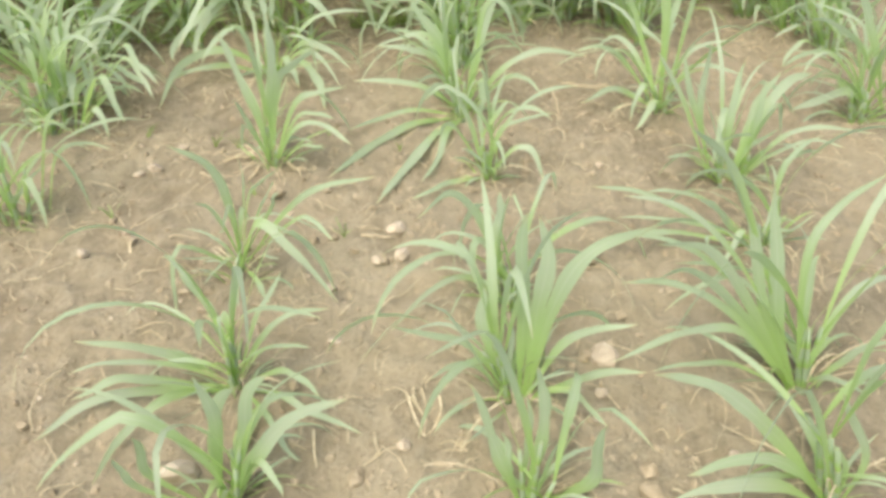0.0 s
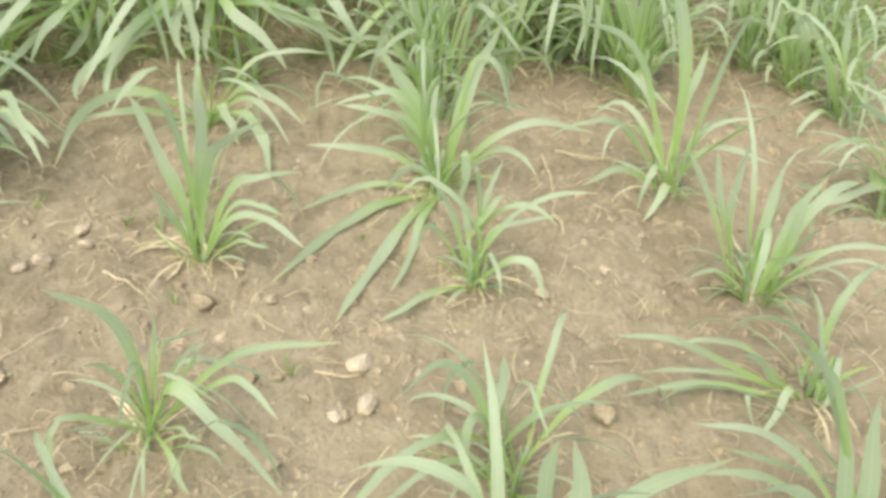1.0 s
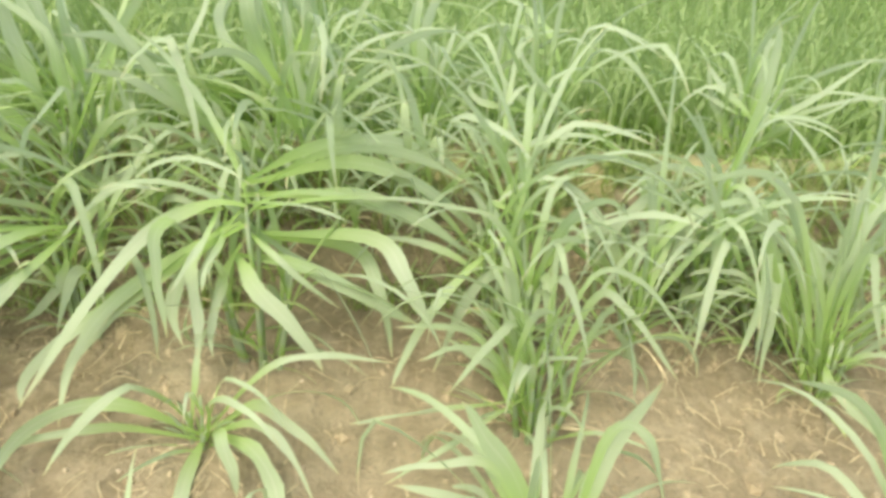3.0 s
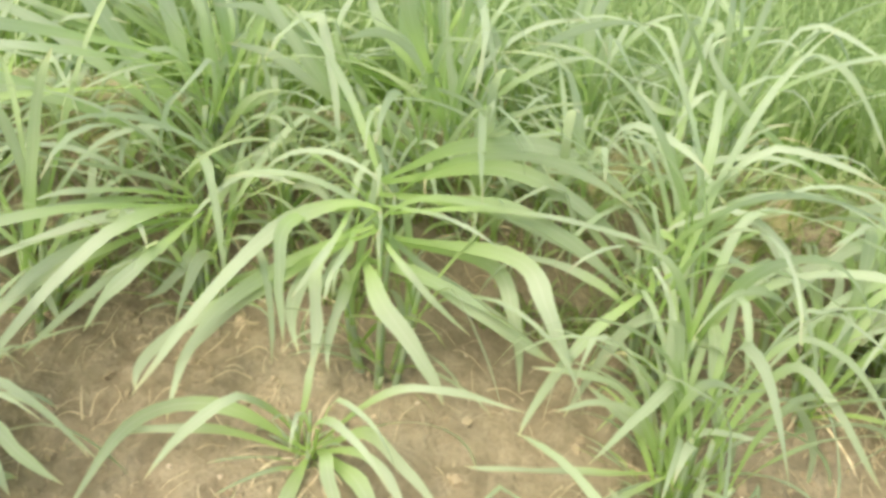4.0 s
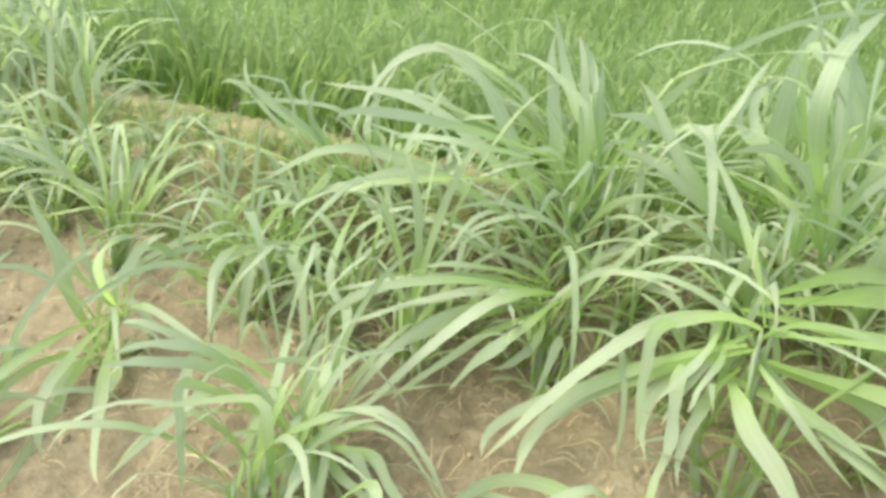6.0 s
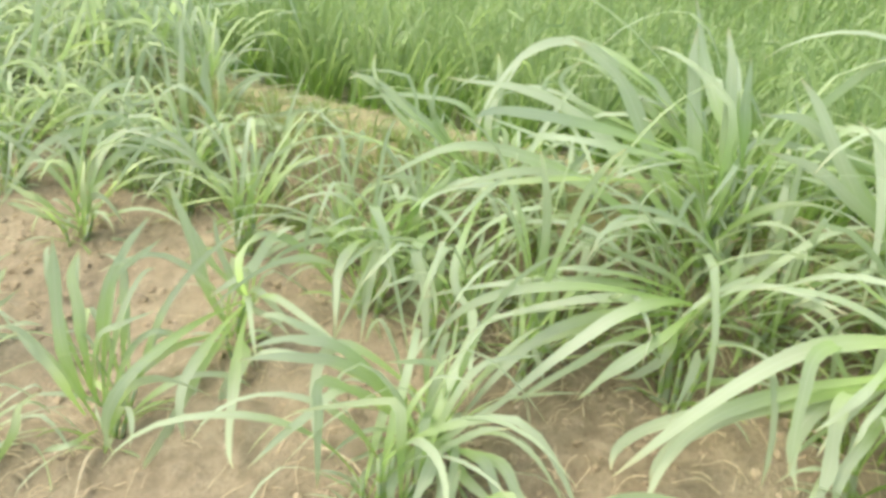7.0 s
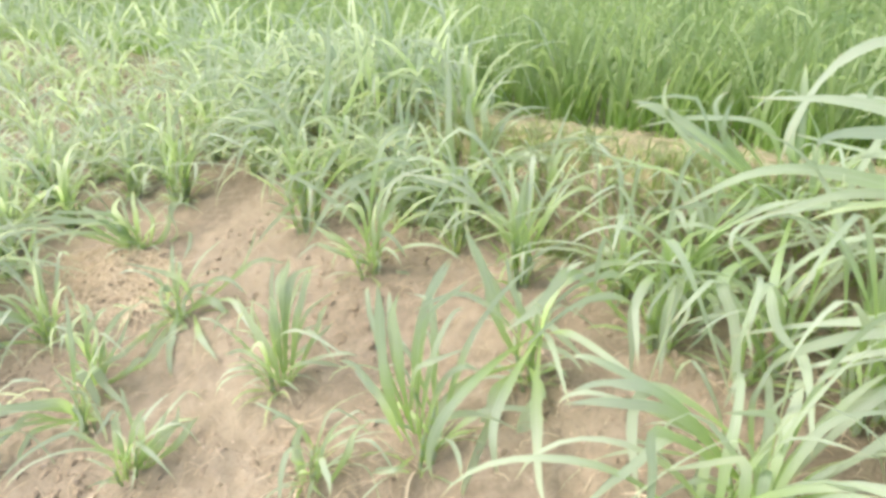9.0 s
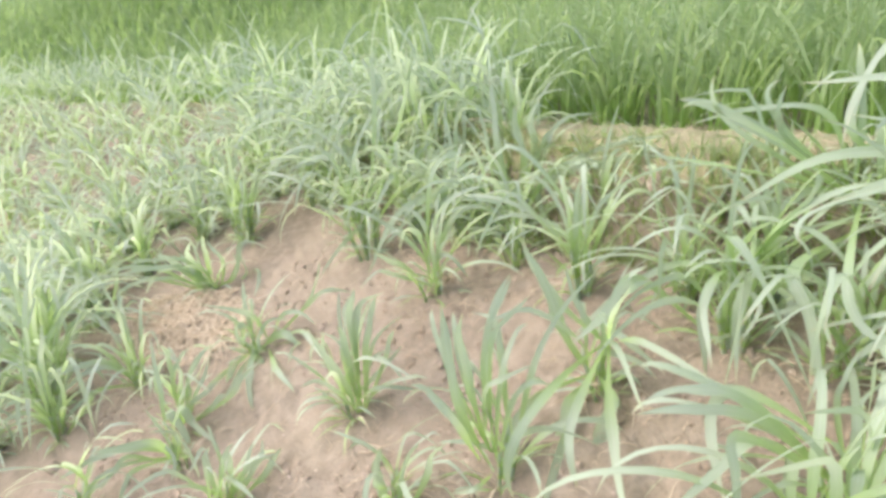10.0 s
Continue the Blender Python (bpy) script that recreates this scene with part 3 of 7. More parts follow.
grass(1.00, 4.31, 0.30, .62, 23, .03, [
    ((-0.01, 0.00, 0.12), (-0.10, 0.05, 0.22), (-0.18, 0.08, 0.33), 0.032, -1.2),
    ((-0.01, 0.01, 0.12), (-0.10, 0.01, 0.15), (-0.22, 0.10, 0.22), 0.028),
    ((0.00, -0.00, 0.12), (0.03, -0.02, 0.28), (0.04, -0.02, 0.50), 0.042, 1.2),
    ((0.02, -0.01, 0.12), (0.17, -0.07, 0.18), (0.39, -0.17, 0.40), 0.030, 1.2),
    ((0.02, -0.01, 0.12), (0.20, -0.09, 0.12), (0.40, -0.18, 0.31), 0.036)])
grass(-0.32, 4.21, 0.30, .6, 16, .034, [
    ((0.00, -0.00, 0.08), (-0.05, 0.00, 0.32), (0.04, -0.00, 0.59), 0.050, -1.2),
    ((0.02, -0.00, 0.08), (0.13, -0.01, 0.15), (0.35, -0.02, 0.28), 0.030),
    ((-0.00, -0.02, 0.08), (-0.07, -0.20, 0.06), (-0.04, -0.41, 0.10), 0.040),
    ((0.03, -0.00, 0.08), (0.27, -0.01, 0.24), (0.55, -0.03, 0.40), 0.036),
    ((-0.00, -0.00, 0.08), (-0.12, -0.00, 0.25), (-0.08, -0.00, 0.49), 0.034, -1.2)])
grass(-0.06, 4.21, 0.28, .5, 16, .028, [
    ((-0.01, 0.00, 0.08), (-0.05, -0.02, 0.14), (-0.08, 0.01, 0.23), 0.030, -1.2),
    ((0.00, -0.00, 0.08), (0.12, -0.02, 0.16), (0.07, -0.01, 0.23), 0.032, -1.2),
    ((0.01, -0.00, 0.08), (0.19, -0.03, 0.21), (0.16, -0.02, 0.32), 0.034, 1.2),
    ((-0.04, -0.03, 0.12), (-0.52, -0.44, -0.05), (-0.73, -0.45, -0.13), 0.034)])
grass(-0.80, 4.17, 0.20, .7, 23, .036, [
    ((-0.01, -0.00, 0.24), (0.00, 0.00, 0.41), (-0.18, -0.03, 0.59), 0.050, 1.2),
    ((0.01, 0.00, 0.24), (0.08, 0.01, 0.35), (0.15, 0.02, 0.14), 0.040, -1.2),
    ((-0.02, -0.00, 0.24), (-0.19, -0.03, 0.26), (-0.36, -0.06, 0.21), 0.034),
    ((-0.01, -0.00, 0.24), (-0.10, -0.02, 0.21), (-0.20, -0.03, 0.28), 0.034),
    ((0.03, 0.00, 0.24), (0.20, 0.03, 0.20), (0.45, 0.07, 0.15), 0.024),
    ((-0.02, -0.00, 0.24), (-0.33, -0.05, 0.33), (-0.29, -0.05, 0.53), 0.036, -1.2),
    ((-0.00, -0.00, 0.24), (-0.02, -0.00, 0.29), (-0.07, -0.01, 0.48), 0.030, -1.3),
    ((-0.06, -0.01, 0.24), (-0.72, -0.12, 0.12), (-0.98, -0.17, 0.01), 0.036),
    ((-0.05, -0.01, 0.24), (-0.65, -0.10, 0.22), (-0.85, -0.13, 0.20), 0.034)] + [
    ((-0.01, -0.00, 0.24), (-0.22, -0.03, 0.47), (-0.18, -0.03, 0.63), 0.050, -1.2),
    ((-0.01, -0.00, 0.24), (-0.11, -0.02, 0.20), (-0.22, -0.05, 0.31), 0.034),
    ((-0.02, -0.00, 0.24), (-0.27, -0.06, 0.24), (-0.37, -0.08, 0.21), 0.030)])
grass(-2.54, 1.91, -0.01, .58, 12, .028, [
    ((-0.02, -0.00, 0.12), (-0.19, -0.09, 0.44), (-0.32, -0.06, 0.56), 0.027, -0.4),
    ((-0.02, 0.00, 0.12), (-0.20, -0.02, 0.40), (-0.35, 0.03, 0.52), 0.030, -0.2),
    ((-0.01, 0.01, 0.12), (-0.13, 0.06, 0.48), (-0.22, 0.20, 0.68), 0.032, 0.2),
    ((0.00, 0.01, 0.10), (0.02, 0.04, 0.47), (0.06, 0.11, 0.60), 0.026, 1.1),
    ((-0.01, -0.01, 0.08), (-0.08, -0.14, 0.31), (-0.13, -0.24, 0.39), 0.028, -0.9),
    ((0.01, 0.01, 0.08), (0.04, 0.08, 0.36), (0.09, 0.18, 0.37), 0.024, 0.9),
    ((-0.00, -0.01, 0.05), (0.08, -0.12, 0.08), (-0.04, -0.15, -0.01), 0.020, -0.7)], dry=8)
grass(-3.39, 1.61, -0.01, .5, 11, .026, [
    ((-0.02, 0.01, 0.11), (-0.07, -0.00, 0.34), (-0.38, 0.09, 0.46), 0.032),
    ((0.01, 0.01, 0.11), (-0.19, 0.11, 0.28), (0.09, 0.11, 0.58), 0.030, -1.0),
    ((-0.00, -0.01, 0.10), (-0.02, -0.08, 0.27), (-0.02, -0.09, 0.43), 0.026, -1.2),
    ((0.00, 0.01, 0.10), (0.05, 0.12, 0.20), (0.06, 0.24, 0.32), 0.024, 1.0),
    ((-0.00, -0.01, 0.05), (-0.04, -0.15, 0.11), (-0.06, -0.24, 0.03), 0.020),
    ((0.01, 0.02, 0.06), (0.16, 0.10, 0.19), (0.22, 0.25, 0.16), 0.022)], dry=9)
grass(-2.56, 2.44, -0.01, .5, 9, .03, [
    ((0.01, -0.03, 0.20), (0.21, -0.47, 0.13), (0.19, -0.51, -0.15), 0.036, -0.4),
    ((0.02, -0.03, 0.20), (0.12, -0.30, -0.12), (0.34, -0.48, -0.12), 0.034),
    ((0.03, -0.02, 0.20), (0.30, -0.21, 0.02), (0.49, -0.29, -0.08), 0.040),
    ((0.02, -0.02, 0.20), (0.26, -0.33, 0.12), (0.33, -0.37, -0.06), 0.036, -0.1),
    ((0.03, 0.00, 0.20), (0.22, -0.03, 0.29), (0.48, 0.01, 0.26), 0.032),
    ((0.03, -0.01, 0.20), (0.39, -0.29, 0.52), (0.42, -0.19, 0.60), 0.030, -0.6),
    ((-0.01, -0.01, 0.20), (-0.05, -0.07, 0.30), (-0.10, -0.12, 0.49), 0.030, -1.1),
    ((-0.01, -0.01, 0.20), (-0.19, -0.13, 0.37), (-0.22, -0.21, 0.57), 0.034, -0.9),
    ((0.00, 0.01, 0.18), (0.02, 0.02, 0.40), (0.08, 0.10, 0.49), 0.028, 1.1)])
grass(-1.72, 2.58, -0.01, .5, 10, .03, [
    ((-0.02, -0.02, 0.12), (-0.28, -0.26, 0.24), (-0.41, -0.38, 0.18), 0.034),
    ((-0.02, -0.02, 0.12), (-0.27, -0.26, 0.32), (-0.39, -0.37, 0.33), 0.030),
    ((-0.02, -0.02, 0.10), (-0.25, -0.24, 0.09), (-0.37, -0.37, -0.10), 0.034),
    ((0.02, 0.01, 0.08), (0.17, 0.06, 0.17), (0.28, 0.13, 0.11), 0.030),
    ((0.02, 0.02, 0.10), (0.16, 0.15, 0.24), (0.31, 0.29, 0.29), 0.026),
    ((0.00, 0.00, 0.12), (-0.00, -0.00, 0.29), (0.00, 0.00, 0.45), 0.026, 1.2),
    ((0.00, -0.01, 0.08), (0.07, -0.20, 0.05), (0.07, -0.20, -0.04), 0.034, -0.3),
    ((0.02, -0.00, 0.08), (0.25, -0.10, 0.09), (0.32, -0.03, 0.03), 0.036),
    ((0.01, -0.01, 0.08), (0.18, -0.15, 0.07), (0.19, -0.14, -0.01), 0.036, 0.2)] + [
    ((-0.01, -0.02, 0.16), (-0.25, -0.22, 0.28), (-0.09, -0.33, 0.05), 0.042, -0.7)], dry=8)
grass(-4.24, 0.79, -0.01, .5, 13, .03)
grass(-4.50, 1.28, -0.01, .4, 11, .028)
grass(-3.38, 0.95, -0.01, .42, 10, .024)
grass(-2.78, 1.56, -0.01, .42, 9, .024, [
    ((-0.00, -0.00, 0.08), (0.01, -0.04, 0.12), (-0.01, -0.03, 0.22), 0.024, -1.2),
    ((0.01, 0.02, 0.08), (0.09, 0.13, 0.20), (0.08, 0.28, 0.19), 0.020)])
grass(-3.87, 2.27, -0.01, .55, 18, .032, [
    ((-0.01, -0.02, 0.20), (-0.06, -0.14, 0.38), (-0.12, -0.29, 0.17), 0.030),
    ((0.02, 0.04, 0.20), (0.06, 0.16, 0.55), (0.28, 0.70, 0.57), 0.030),
    ((0.01, 0.02, 0.20), (0.18, 0.33, 0.35), (0.23, 0.35, 0.21), 0.030),
    ((-0.00, -0.01, 0.20), (-0.00, -0.01, 0.41), (-0.05, -0.11, 0.50), 0.030, -1.1),
    ((0.01, 0.01, 0.20), (0.02, 0.05, 0.67), (0.10, 0.24, 0.76), 0.030, 1.2)])
grass(-4.31, 3.25, -0.01, .7, 34, .032, [
    ((-0.00, -0.00, 0.20), (-0.05, -0.08, 0.35), (-0.04, -0.07, 0.52), 0.034, -1.2),
    ((0.00, 0.00, 0.20), (0.02, 0.04, 0.32), (0.04, 0.06, 0.55), 0.034, 1.2),
    ((-0.01, -0.01, 0.20), (-0.13, -0.21, 0.42), (-0.13, -0.21, 0.69), 0.030, -1.2),
    ((0.01, 0.02, 0.20), (0.12, 0.19, 0.35), (0.24, 0.39, 0.43), 0.022),
    ((0.05, 0.03, 0.20), (0.53, 0.15, 0.19), (0.80, 0.57, 0.29), 0.030),
    ((-0.01, -0.02, 0.20), (-0.21, -0.34, 0.16), (-0.24, -0.40, 0.10), 0.026)])
grass(-4.79, 2.22, -0.01, .8, 36, .032, [
    ((-0.01, -0.04, 0.20), (-0.07, -0.24, 0.71), (-0.18, -0.61, 0.58), 0.030),
    ((0.00, 0.00, 0.20), (0.03, 0.11, 1.05), (0.02, 0.05, 1.25), 0.034, -1.2),
    ((0.01, 0.02, 0.20), (0.09, 0.30, 1.04), (0.09, 0.32, 1.31), 0.032, 1.2),
    ((0.00, -0.02, 0.20), (-0.00, -0.18, 0.10), (0.00, -0.35, -0.11), 0.028, -1.0),
    ((0.01, 0.03, 0.20), (0.07, 0.24, 0.77), (0.14, 0.47, 0.66), 0.030)])
grass(-3.39, 3.12, -0.01, .5, 22, .028)
grass(-5.05, -0.01, -0.01, .6, 22, .028)
grass(-5.05, 0.53, -0.01, .55, 20, .026)
grass(-6.48, 0.17, -0.01, .58, 22, .026)
grass(-3.92, 0.76, -0.01, .4, 7, .026)
grass(-5.82, 1.13, -0.01, .55, 12, .028)
grass(-4.03, 0.27, -0.01, .5, 12, .026, [
    ((-0.00, 0.01, 0.08), (0.06, 0.08, 0.18), (-0.04, 0.23, 0.20), 0.026)])

# long leaves of single clumps, which rise, break over and hang
long_leaves(-2.54, 1.91, [
    ((-0.04, -0.03, 0.14), (-0.06, -0.09, 0.30), (-0.09, -0.12, 0.52), (-0.12, -0.11, 0.66), 0.037, -1.0),
    ((-0.04, -0.02, 0.18), (-0.06, -0.05, 0.37), (-0.08, -0.07, 0.52), (-0.07, -0.06, 0.63), 0.034, -1.0),
    ((-0.03, -0.01, 0.21), (-0.07, 0.01, 0.44), (-0.09, 0.06, 0.59), (-0.09, 0.14, 0.72), 0.025, 0.7),
    ((-0.02, -0.00, 0.23), (-0.03, 0.02, 0.51), (-0.01, 0.07, 0.61), (0.04, 0.13, 0.69), 0.021, 1.3),
    ((-0.03, -0.02, 0.18), (-0.01, -0.02, 0.36), (0.05, 0.02, 0.43), (0.12, 0.09, 0.50), 0.020, 1.3),
    ((-0.05, -0.03, 0.08), (0.01, -0.12, 0.25), (0.02, -0.18, 0.36), (-0.03, -0.23, 0.42), 0.029, 1.3)])
long_leaves(-3.39, 1.61, [
    ((0.01, 0.02, 0.09), (0.00, 0.01, 0.32), (-0.00, 0.01, 0.48), (0.02, 0.03, 0.58), 0.034, 0.9),
    ((0.03, 0.04, 0.09), (0.03, 0.04, 0.38), (0.06, 0.07, 0.54), (0.14, 0.15, 0.61), 0.031, -1.1),
    ((0.04, 0.05, 0.10), (0.11, 0.08, 0.34), (0.21, 0.10, 0.46), (0.32, 0.16, 0.57), 0.016, -0.9),
    ((0.04, 0.05, 0.05), (0.14, 0.10, 0.18), (0.30, 0.19, 0.28), (0.39, 0.23, 0.31), 0.017, 1.3),
    ((0.05, 0.06, 0.08), (0.10, 0.07, 0.27), (0.20, 0.10, 0.37), (0.31, 0.15, 0.41), 0.012, -1.0)])
long_leaves(-2.78, 1.56, [
    ((0.01, 0.01, -0.10), (-0.02, -0.01, 0.05), (-0.03, -0.02, 0.15), (-0.02, -0.01, 0.24), 0.036, -0.9),
    ((0.03, 0.03, -0.09), (0.13, 0.10, 0.15), (0.21, 0.10, 0.30), (0.30, 0.13, 0.40), 0.024, -0.8),
    ((0.02, 0.03, -0.09), (0.07, 0.03, 0.11), (0.15, 0.04, 0.28), (0.22, 0.06, 0.38), 0.017, -0.6)])
long_leaves(-2.56, 2.44, [
    ((-0.05, -0.05, 0.06), (-0.09, -0.25, 0.00), (-0.11, -0.36, -0.14), (-0.10, -0.41, -0.42), 0.035, -1.0),
    ((-0.05, -0.04, 0.04), (-0.01, -0.17, -0.07), (0.01, -0.27, -0.29), (0.02, -0.32, -0.47), 0.039, -0.7),
    ((-0.05, -0.04, 0.04), (0.00, -0.16, -0.00), (0.04, -0.21, -0.13), (0.05, -0.22, -0.30), 0.043, -0.5),
    ((-0.03, -0.02, 0.07), (0.10, -0.06, 0.03), (0.14, -0.13, -0.09), (0.25, -0.14, -0.33), 0.050, 0.1),
    ((-0.03, -0.03, 0.06), (0.02, -0.01, 0.24), (0.12, 0.02, 0.22), (0.23, 0.06, 0.17), 0.027, 0.9),
    ((-0.04, -0.03, 0.04), (-0.10, -0.12, 0.23), (-0.14, -0.17, 0.39), (-0.22, -0.22, 0.57), 0.041, -1.2),
    ((-0.03, -0.02, 0.07), (0.01, -0.02, 0.17), (0.12, 0.01, 0.18), (0.21, 0.04, 0.14), 0.024, 1.1)])
long_leaves(-1.72, 2.58, [
    ((-0.02, -0.01, 0.05), (-0.16, -0.22, 0.30), (-0.23, -0.36, 0.34), (-0.27, -0.46, 0.31), 0.030, -1.1),
    ((-0.03, -0.01, 0.05), (-0.12, -0.24, 0.28), (-0.18, -0.39, 0.32), (-0.24, -0.51, 0.30), 0.029, -1.1),
    ((-0.02, -0.01, 0.05), (-0.18, -0.17, 0.25), (-0.25, -0.24, 0.31), (-0.36, -0.34, 0.35), 0.027, -1.1),
    ((-0.03, -0.02, 0.07), (-0.07, -0.28, 0.26), (-0.08, -0.41, 0.20), (-0.12, -0.53, 0.08), 0.026, -0.8),
    ((-0.02, -0.00, 0.05), (-0.04, -0.38, 0.32), (-0.01, -0.42, 0.24), (-0.00, -0.41, 0.05), 0.029, -0.9),
    ((-0.01, 0.00, 0.06), (0.07, -0.13, 0.22), (0.10, -0.17, 0.18), (0.12, -0.18, 0.05), 0.028, -0.0),
    ((-0.01, 0.00, 0.02), (-0.04, -0.17, 0.12), (-0.07, -0.25, 0.10), (-0.10, -0.31, 0.03), 0.013, -0.8)])
long_leaves(-1.72, 2.58, [
    ((-0.00, 0.01, 0.06), (-0.02, -0.00, 0.26), (-0.01, 0.00, 0.33), (0.02, 0.03, 0.39), 0.012, 1.3),
    ((-0.01, 0.01, 0.02), (0.22, -0.09, 0.17), (0.30, -0.10, 0.13), (0.37, -0.10, 0.05), 0.034, 0.4),
    ((-0.00, 0.01, 0.02), (0.24, -0.05, 0.16), (0.35, -0.06, 0.12), (0.45, -0.04, 0.06), 0.032, 0.6),
    ((-0.01, 0.01, 0.02), (0.17, -0.13, 0.19), (0.21, -0.16, 0.11), (0.22, -0.18, 0.04), 0.023, 0.1),
    ((-0.02, 0.00, 0.02), (0.13, -0.15, 0.15), (0.16, -0.20, 0.09), (0.18, -0.24, 0.02), 0.039, -0.1),
    ((-0.02, 0.00, 0.01), (-0.02, -0.13, 0.05), (-0.02, -0.21, 0.01), (-0.03, -0.27, -0.06), 0.033, -0.8),
    ((-0.01, 0.01, 0.00), (0.17, -0.00, 0.18), (0.32, 0.02, 0.19), (0.49, 0.04, 0.06), 0.014, 1.0)])
long_leaves(-1.72, 2.58, [
    ((-0.01, 0.01, 0.02), (-0.08, -0.00, 0.25), (-0.08, 0.02, 0.34), (-0.07, 0.05, 0.42), 0.018, -0.2),
    ((-0.02, 0.00, -0.01), (-0.06, -0.12, 0.04), (-0.09, -0.18, 0.01), (-0.12, -0.21, -0.03), 0.016, -1.0)])
long_leaves(-2.35, 2.85, [
    ((-0.02, -0.00, 0.01), (0.04, -0.11, 0.27), (0.06, -0.21, 0.19), (0.11, -0.23, -0.04), 0.038, -0.4),
    ((-0.03, -0.02, 0.00), (-0.16, -0.29, 0.25), (-0.19, -0.39, 0.14), (-0.23, -0.50, 0.02), 0.039, -1.2),
    ((-0.02, -0.00, 0.01), (-0.07, -0.13, 0.24), (-0.14, -0.27, 0.22), (-0.18, -0.37, 0.11), 0.024, -1.2),
    ((-0.01, 0.01, -0.01), (0.05, -0.07, 0.24), (0.15, -0.06, 0.21), (0.14, -0.13, 0.09), 0.019, 0.5)])
long_leaves(-4.50, 1.28, [
    ((0.01, 0.02, 0.03), (0.03, -0.01, 0.19), (0.05, -0.07, 0.21), (0.10, -0.07, 0.10), 0.037, -1.3),
    ((0.02, 0.04, 0.03), (0.11, 0.14, 0.14), (0.20, 0.21, 0.15), (0.28, 0.27, -0.00), 0.047, 1.2),
    ((0.01, 0.02, 0.02), (0.13, 0.02, -0.00), (0.17, 0.05, -0.08), (0.22, 0.09, -0.16), 0.056, 0.4),
    ((-0.00, 0.00, 0.02), (0.05, -0.11, -0.01), (0.07, -0.16, -0.09), (0.08, -0.19, -0.31), 0.047, -1.0),
    ((-0.00, -0.01, 0.02), (0.01, -0.19, -0.08), (-0.00, -0.34, -0.20), (-0.01, -0.43, -0.36), 0.031, -1.2),
    ((0.01, 0.02, 0.03), (0.06, 0.06, 0.16), (0.15, 0.11, 0.26), (0.26, 0.22, 0.27), 0.025, -1.2)])
long_leaves(-4.24, 0.79, [
    ((-0.01, -0.01, -0.01), (0.10, -0.04, 0.17), (0.17, -0.00, 0.09), (0.22, 0.05, 0.01), 0.050, 0.2),
    ((-0.01, 0.01, -0.00), (0.02, -0.00, 0.30), (0.11, 0.06, 0.45), (0.19, 0.11, 0.52), 0.022, -0.9),
    ((-0.01, -0.01, -0.01), (-0.02, -0.08, 0.26), (0.06, -0.04, 0.41), (0.15, 0.04, 0.50), 0.022, -0.5),
    ((-0.01, -0.01, -0.01), (0.06, 0.07, 0.15), (0.17, 0.15, 0.26), (0.26, 0.24, 0.35), 0.028, -1.3)])
long_leaves(-3.92, 0.76, [
    ((-0.01, -0.01, -0.02), (0.04, -0.08, 0.17), (0.04, -0.21, 0.19), (0.00, -0.36, 0.17), 0.046, -1.1),
    ((-0.01, -0.01, -0.02), (-0.01, -0.06, 0.12), (0.08, -0.01, 0.10), (0.12, -0.02, -0.01), 0.026, 0.4),
    ((-0.01, 0.00, -0.01), (-0.09, -0.21, 0.06), (-0.08, -0.30, 0.01), (-0.08, -0.38, -0.08), 0.026, -1.3)])
long_leaves(-3.38, 0.95, [
    ((-0.01, -0.02, 0.00), (-0.02, -0.03, 0.15), (-0.02, -0.04, 0.25), (-0.01, -0.02, 0.31), 0.032, -1.0),
    ((-0.01, -0.01, 0.00), (0.04, 0.01, 0.21), (0.11, 0.04, 0.32), (0.17, 0.07, 0.40), 0.022, -0.9),
    ((0.01, 0.02, 0.02), (0.08, 0.09, 0.19), (0.17, 0.15, 0.29), (0.26, 0.24, 0.35), 0.022, -1.3),
    ((0.00, 0.01, 0.02), (0.09, 0.10, 0.17), (0.18, 0.17, 0.31), (0.23, 0.18, 0.42), 0.022, -1.3)])
long_leaves(-5.82, 1.13, [
    ((-0.01, -0.02, 0.05), (-0.05, -0.16, 0.22), (-0.04, -0.25, 0.32), (-0.04, -0.32, 0.39), 0.056, -1.3),
    ((0.00, -0.01, 0.07), (-0.00, -0.07, 0.25), (0.04, -0.11, 0.36), (0.10, -0.07, 0.47), 0.048, 0.8),
    ((0.01, 0.01, 0.07), (0.05, 0.02, 0.30), (0.09, -0.00, 0.43), (0.15, 0.01, 0.51), 0.040, 0.1),
    ((-0.02, -0.04, 0.04), (-0.15, -0.35, 0.15), (-0.20, -0.53, 0.13), (-0.21, -0.65, 0.08), 0.037, -1.3),
    ((-0.02, -0.04, 0.06), (-0.13, -0.31, 0.22), (-0.19, -0.52, 0.27), (-0.24, -0.70, 0.24), 0.036, -1.2),
    ((0.02, 0.04, 0.05), (0.13, 0.17, 0.14), (0.21, 0.21, 0.26), (0.24, 0.19, 0.38), 0.036, -0.9),
    ((0.03, 0.05, 0.03), (0.22, 0.32, 0.04), (0.35, 0.46, -0.01), (0.42, 0.51, -0.04), 0.033, 1.0)])
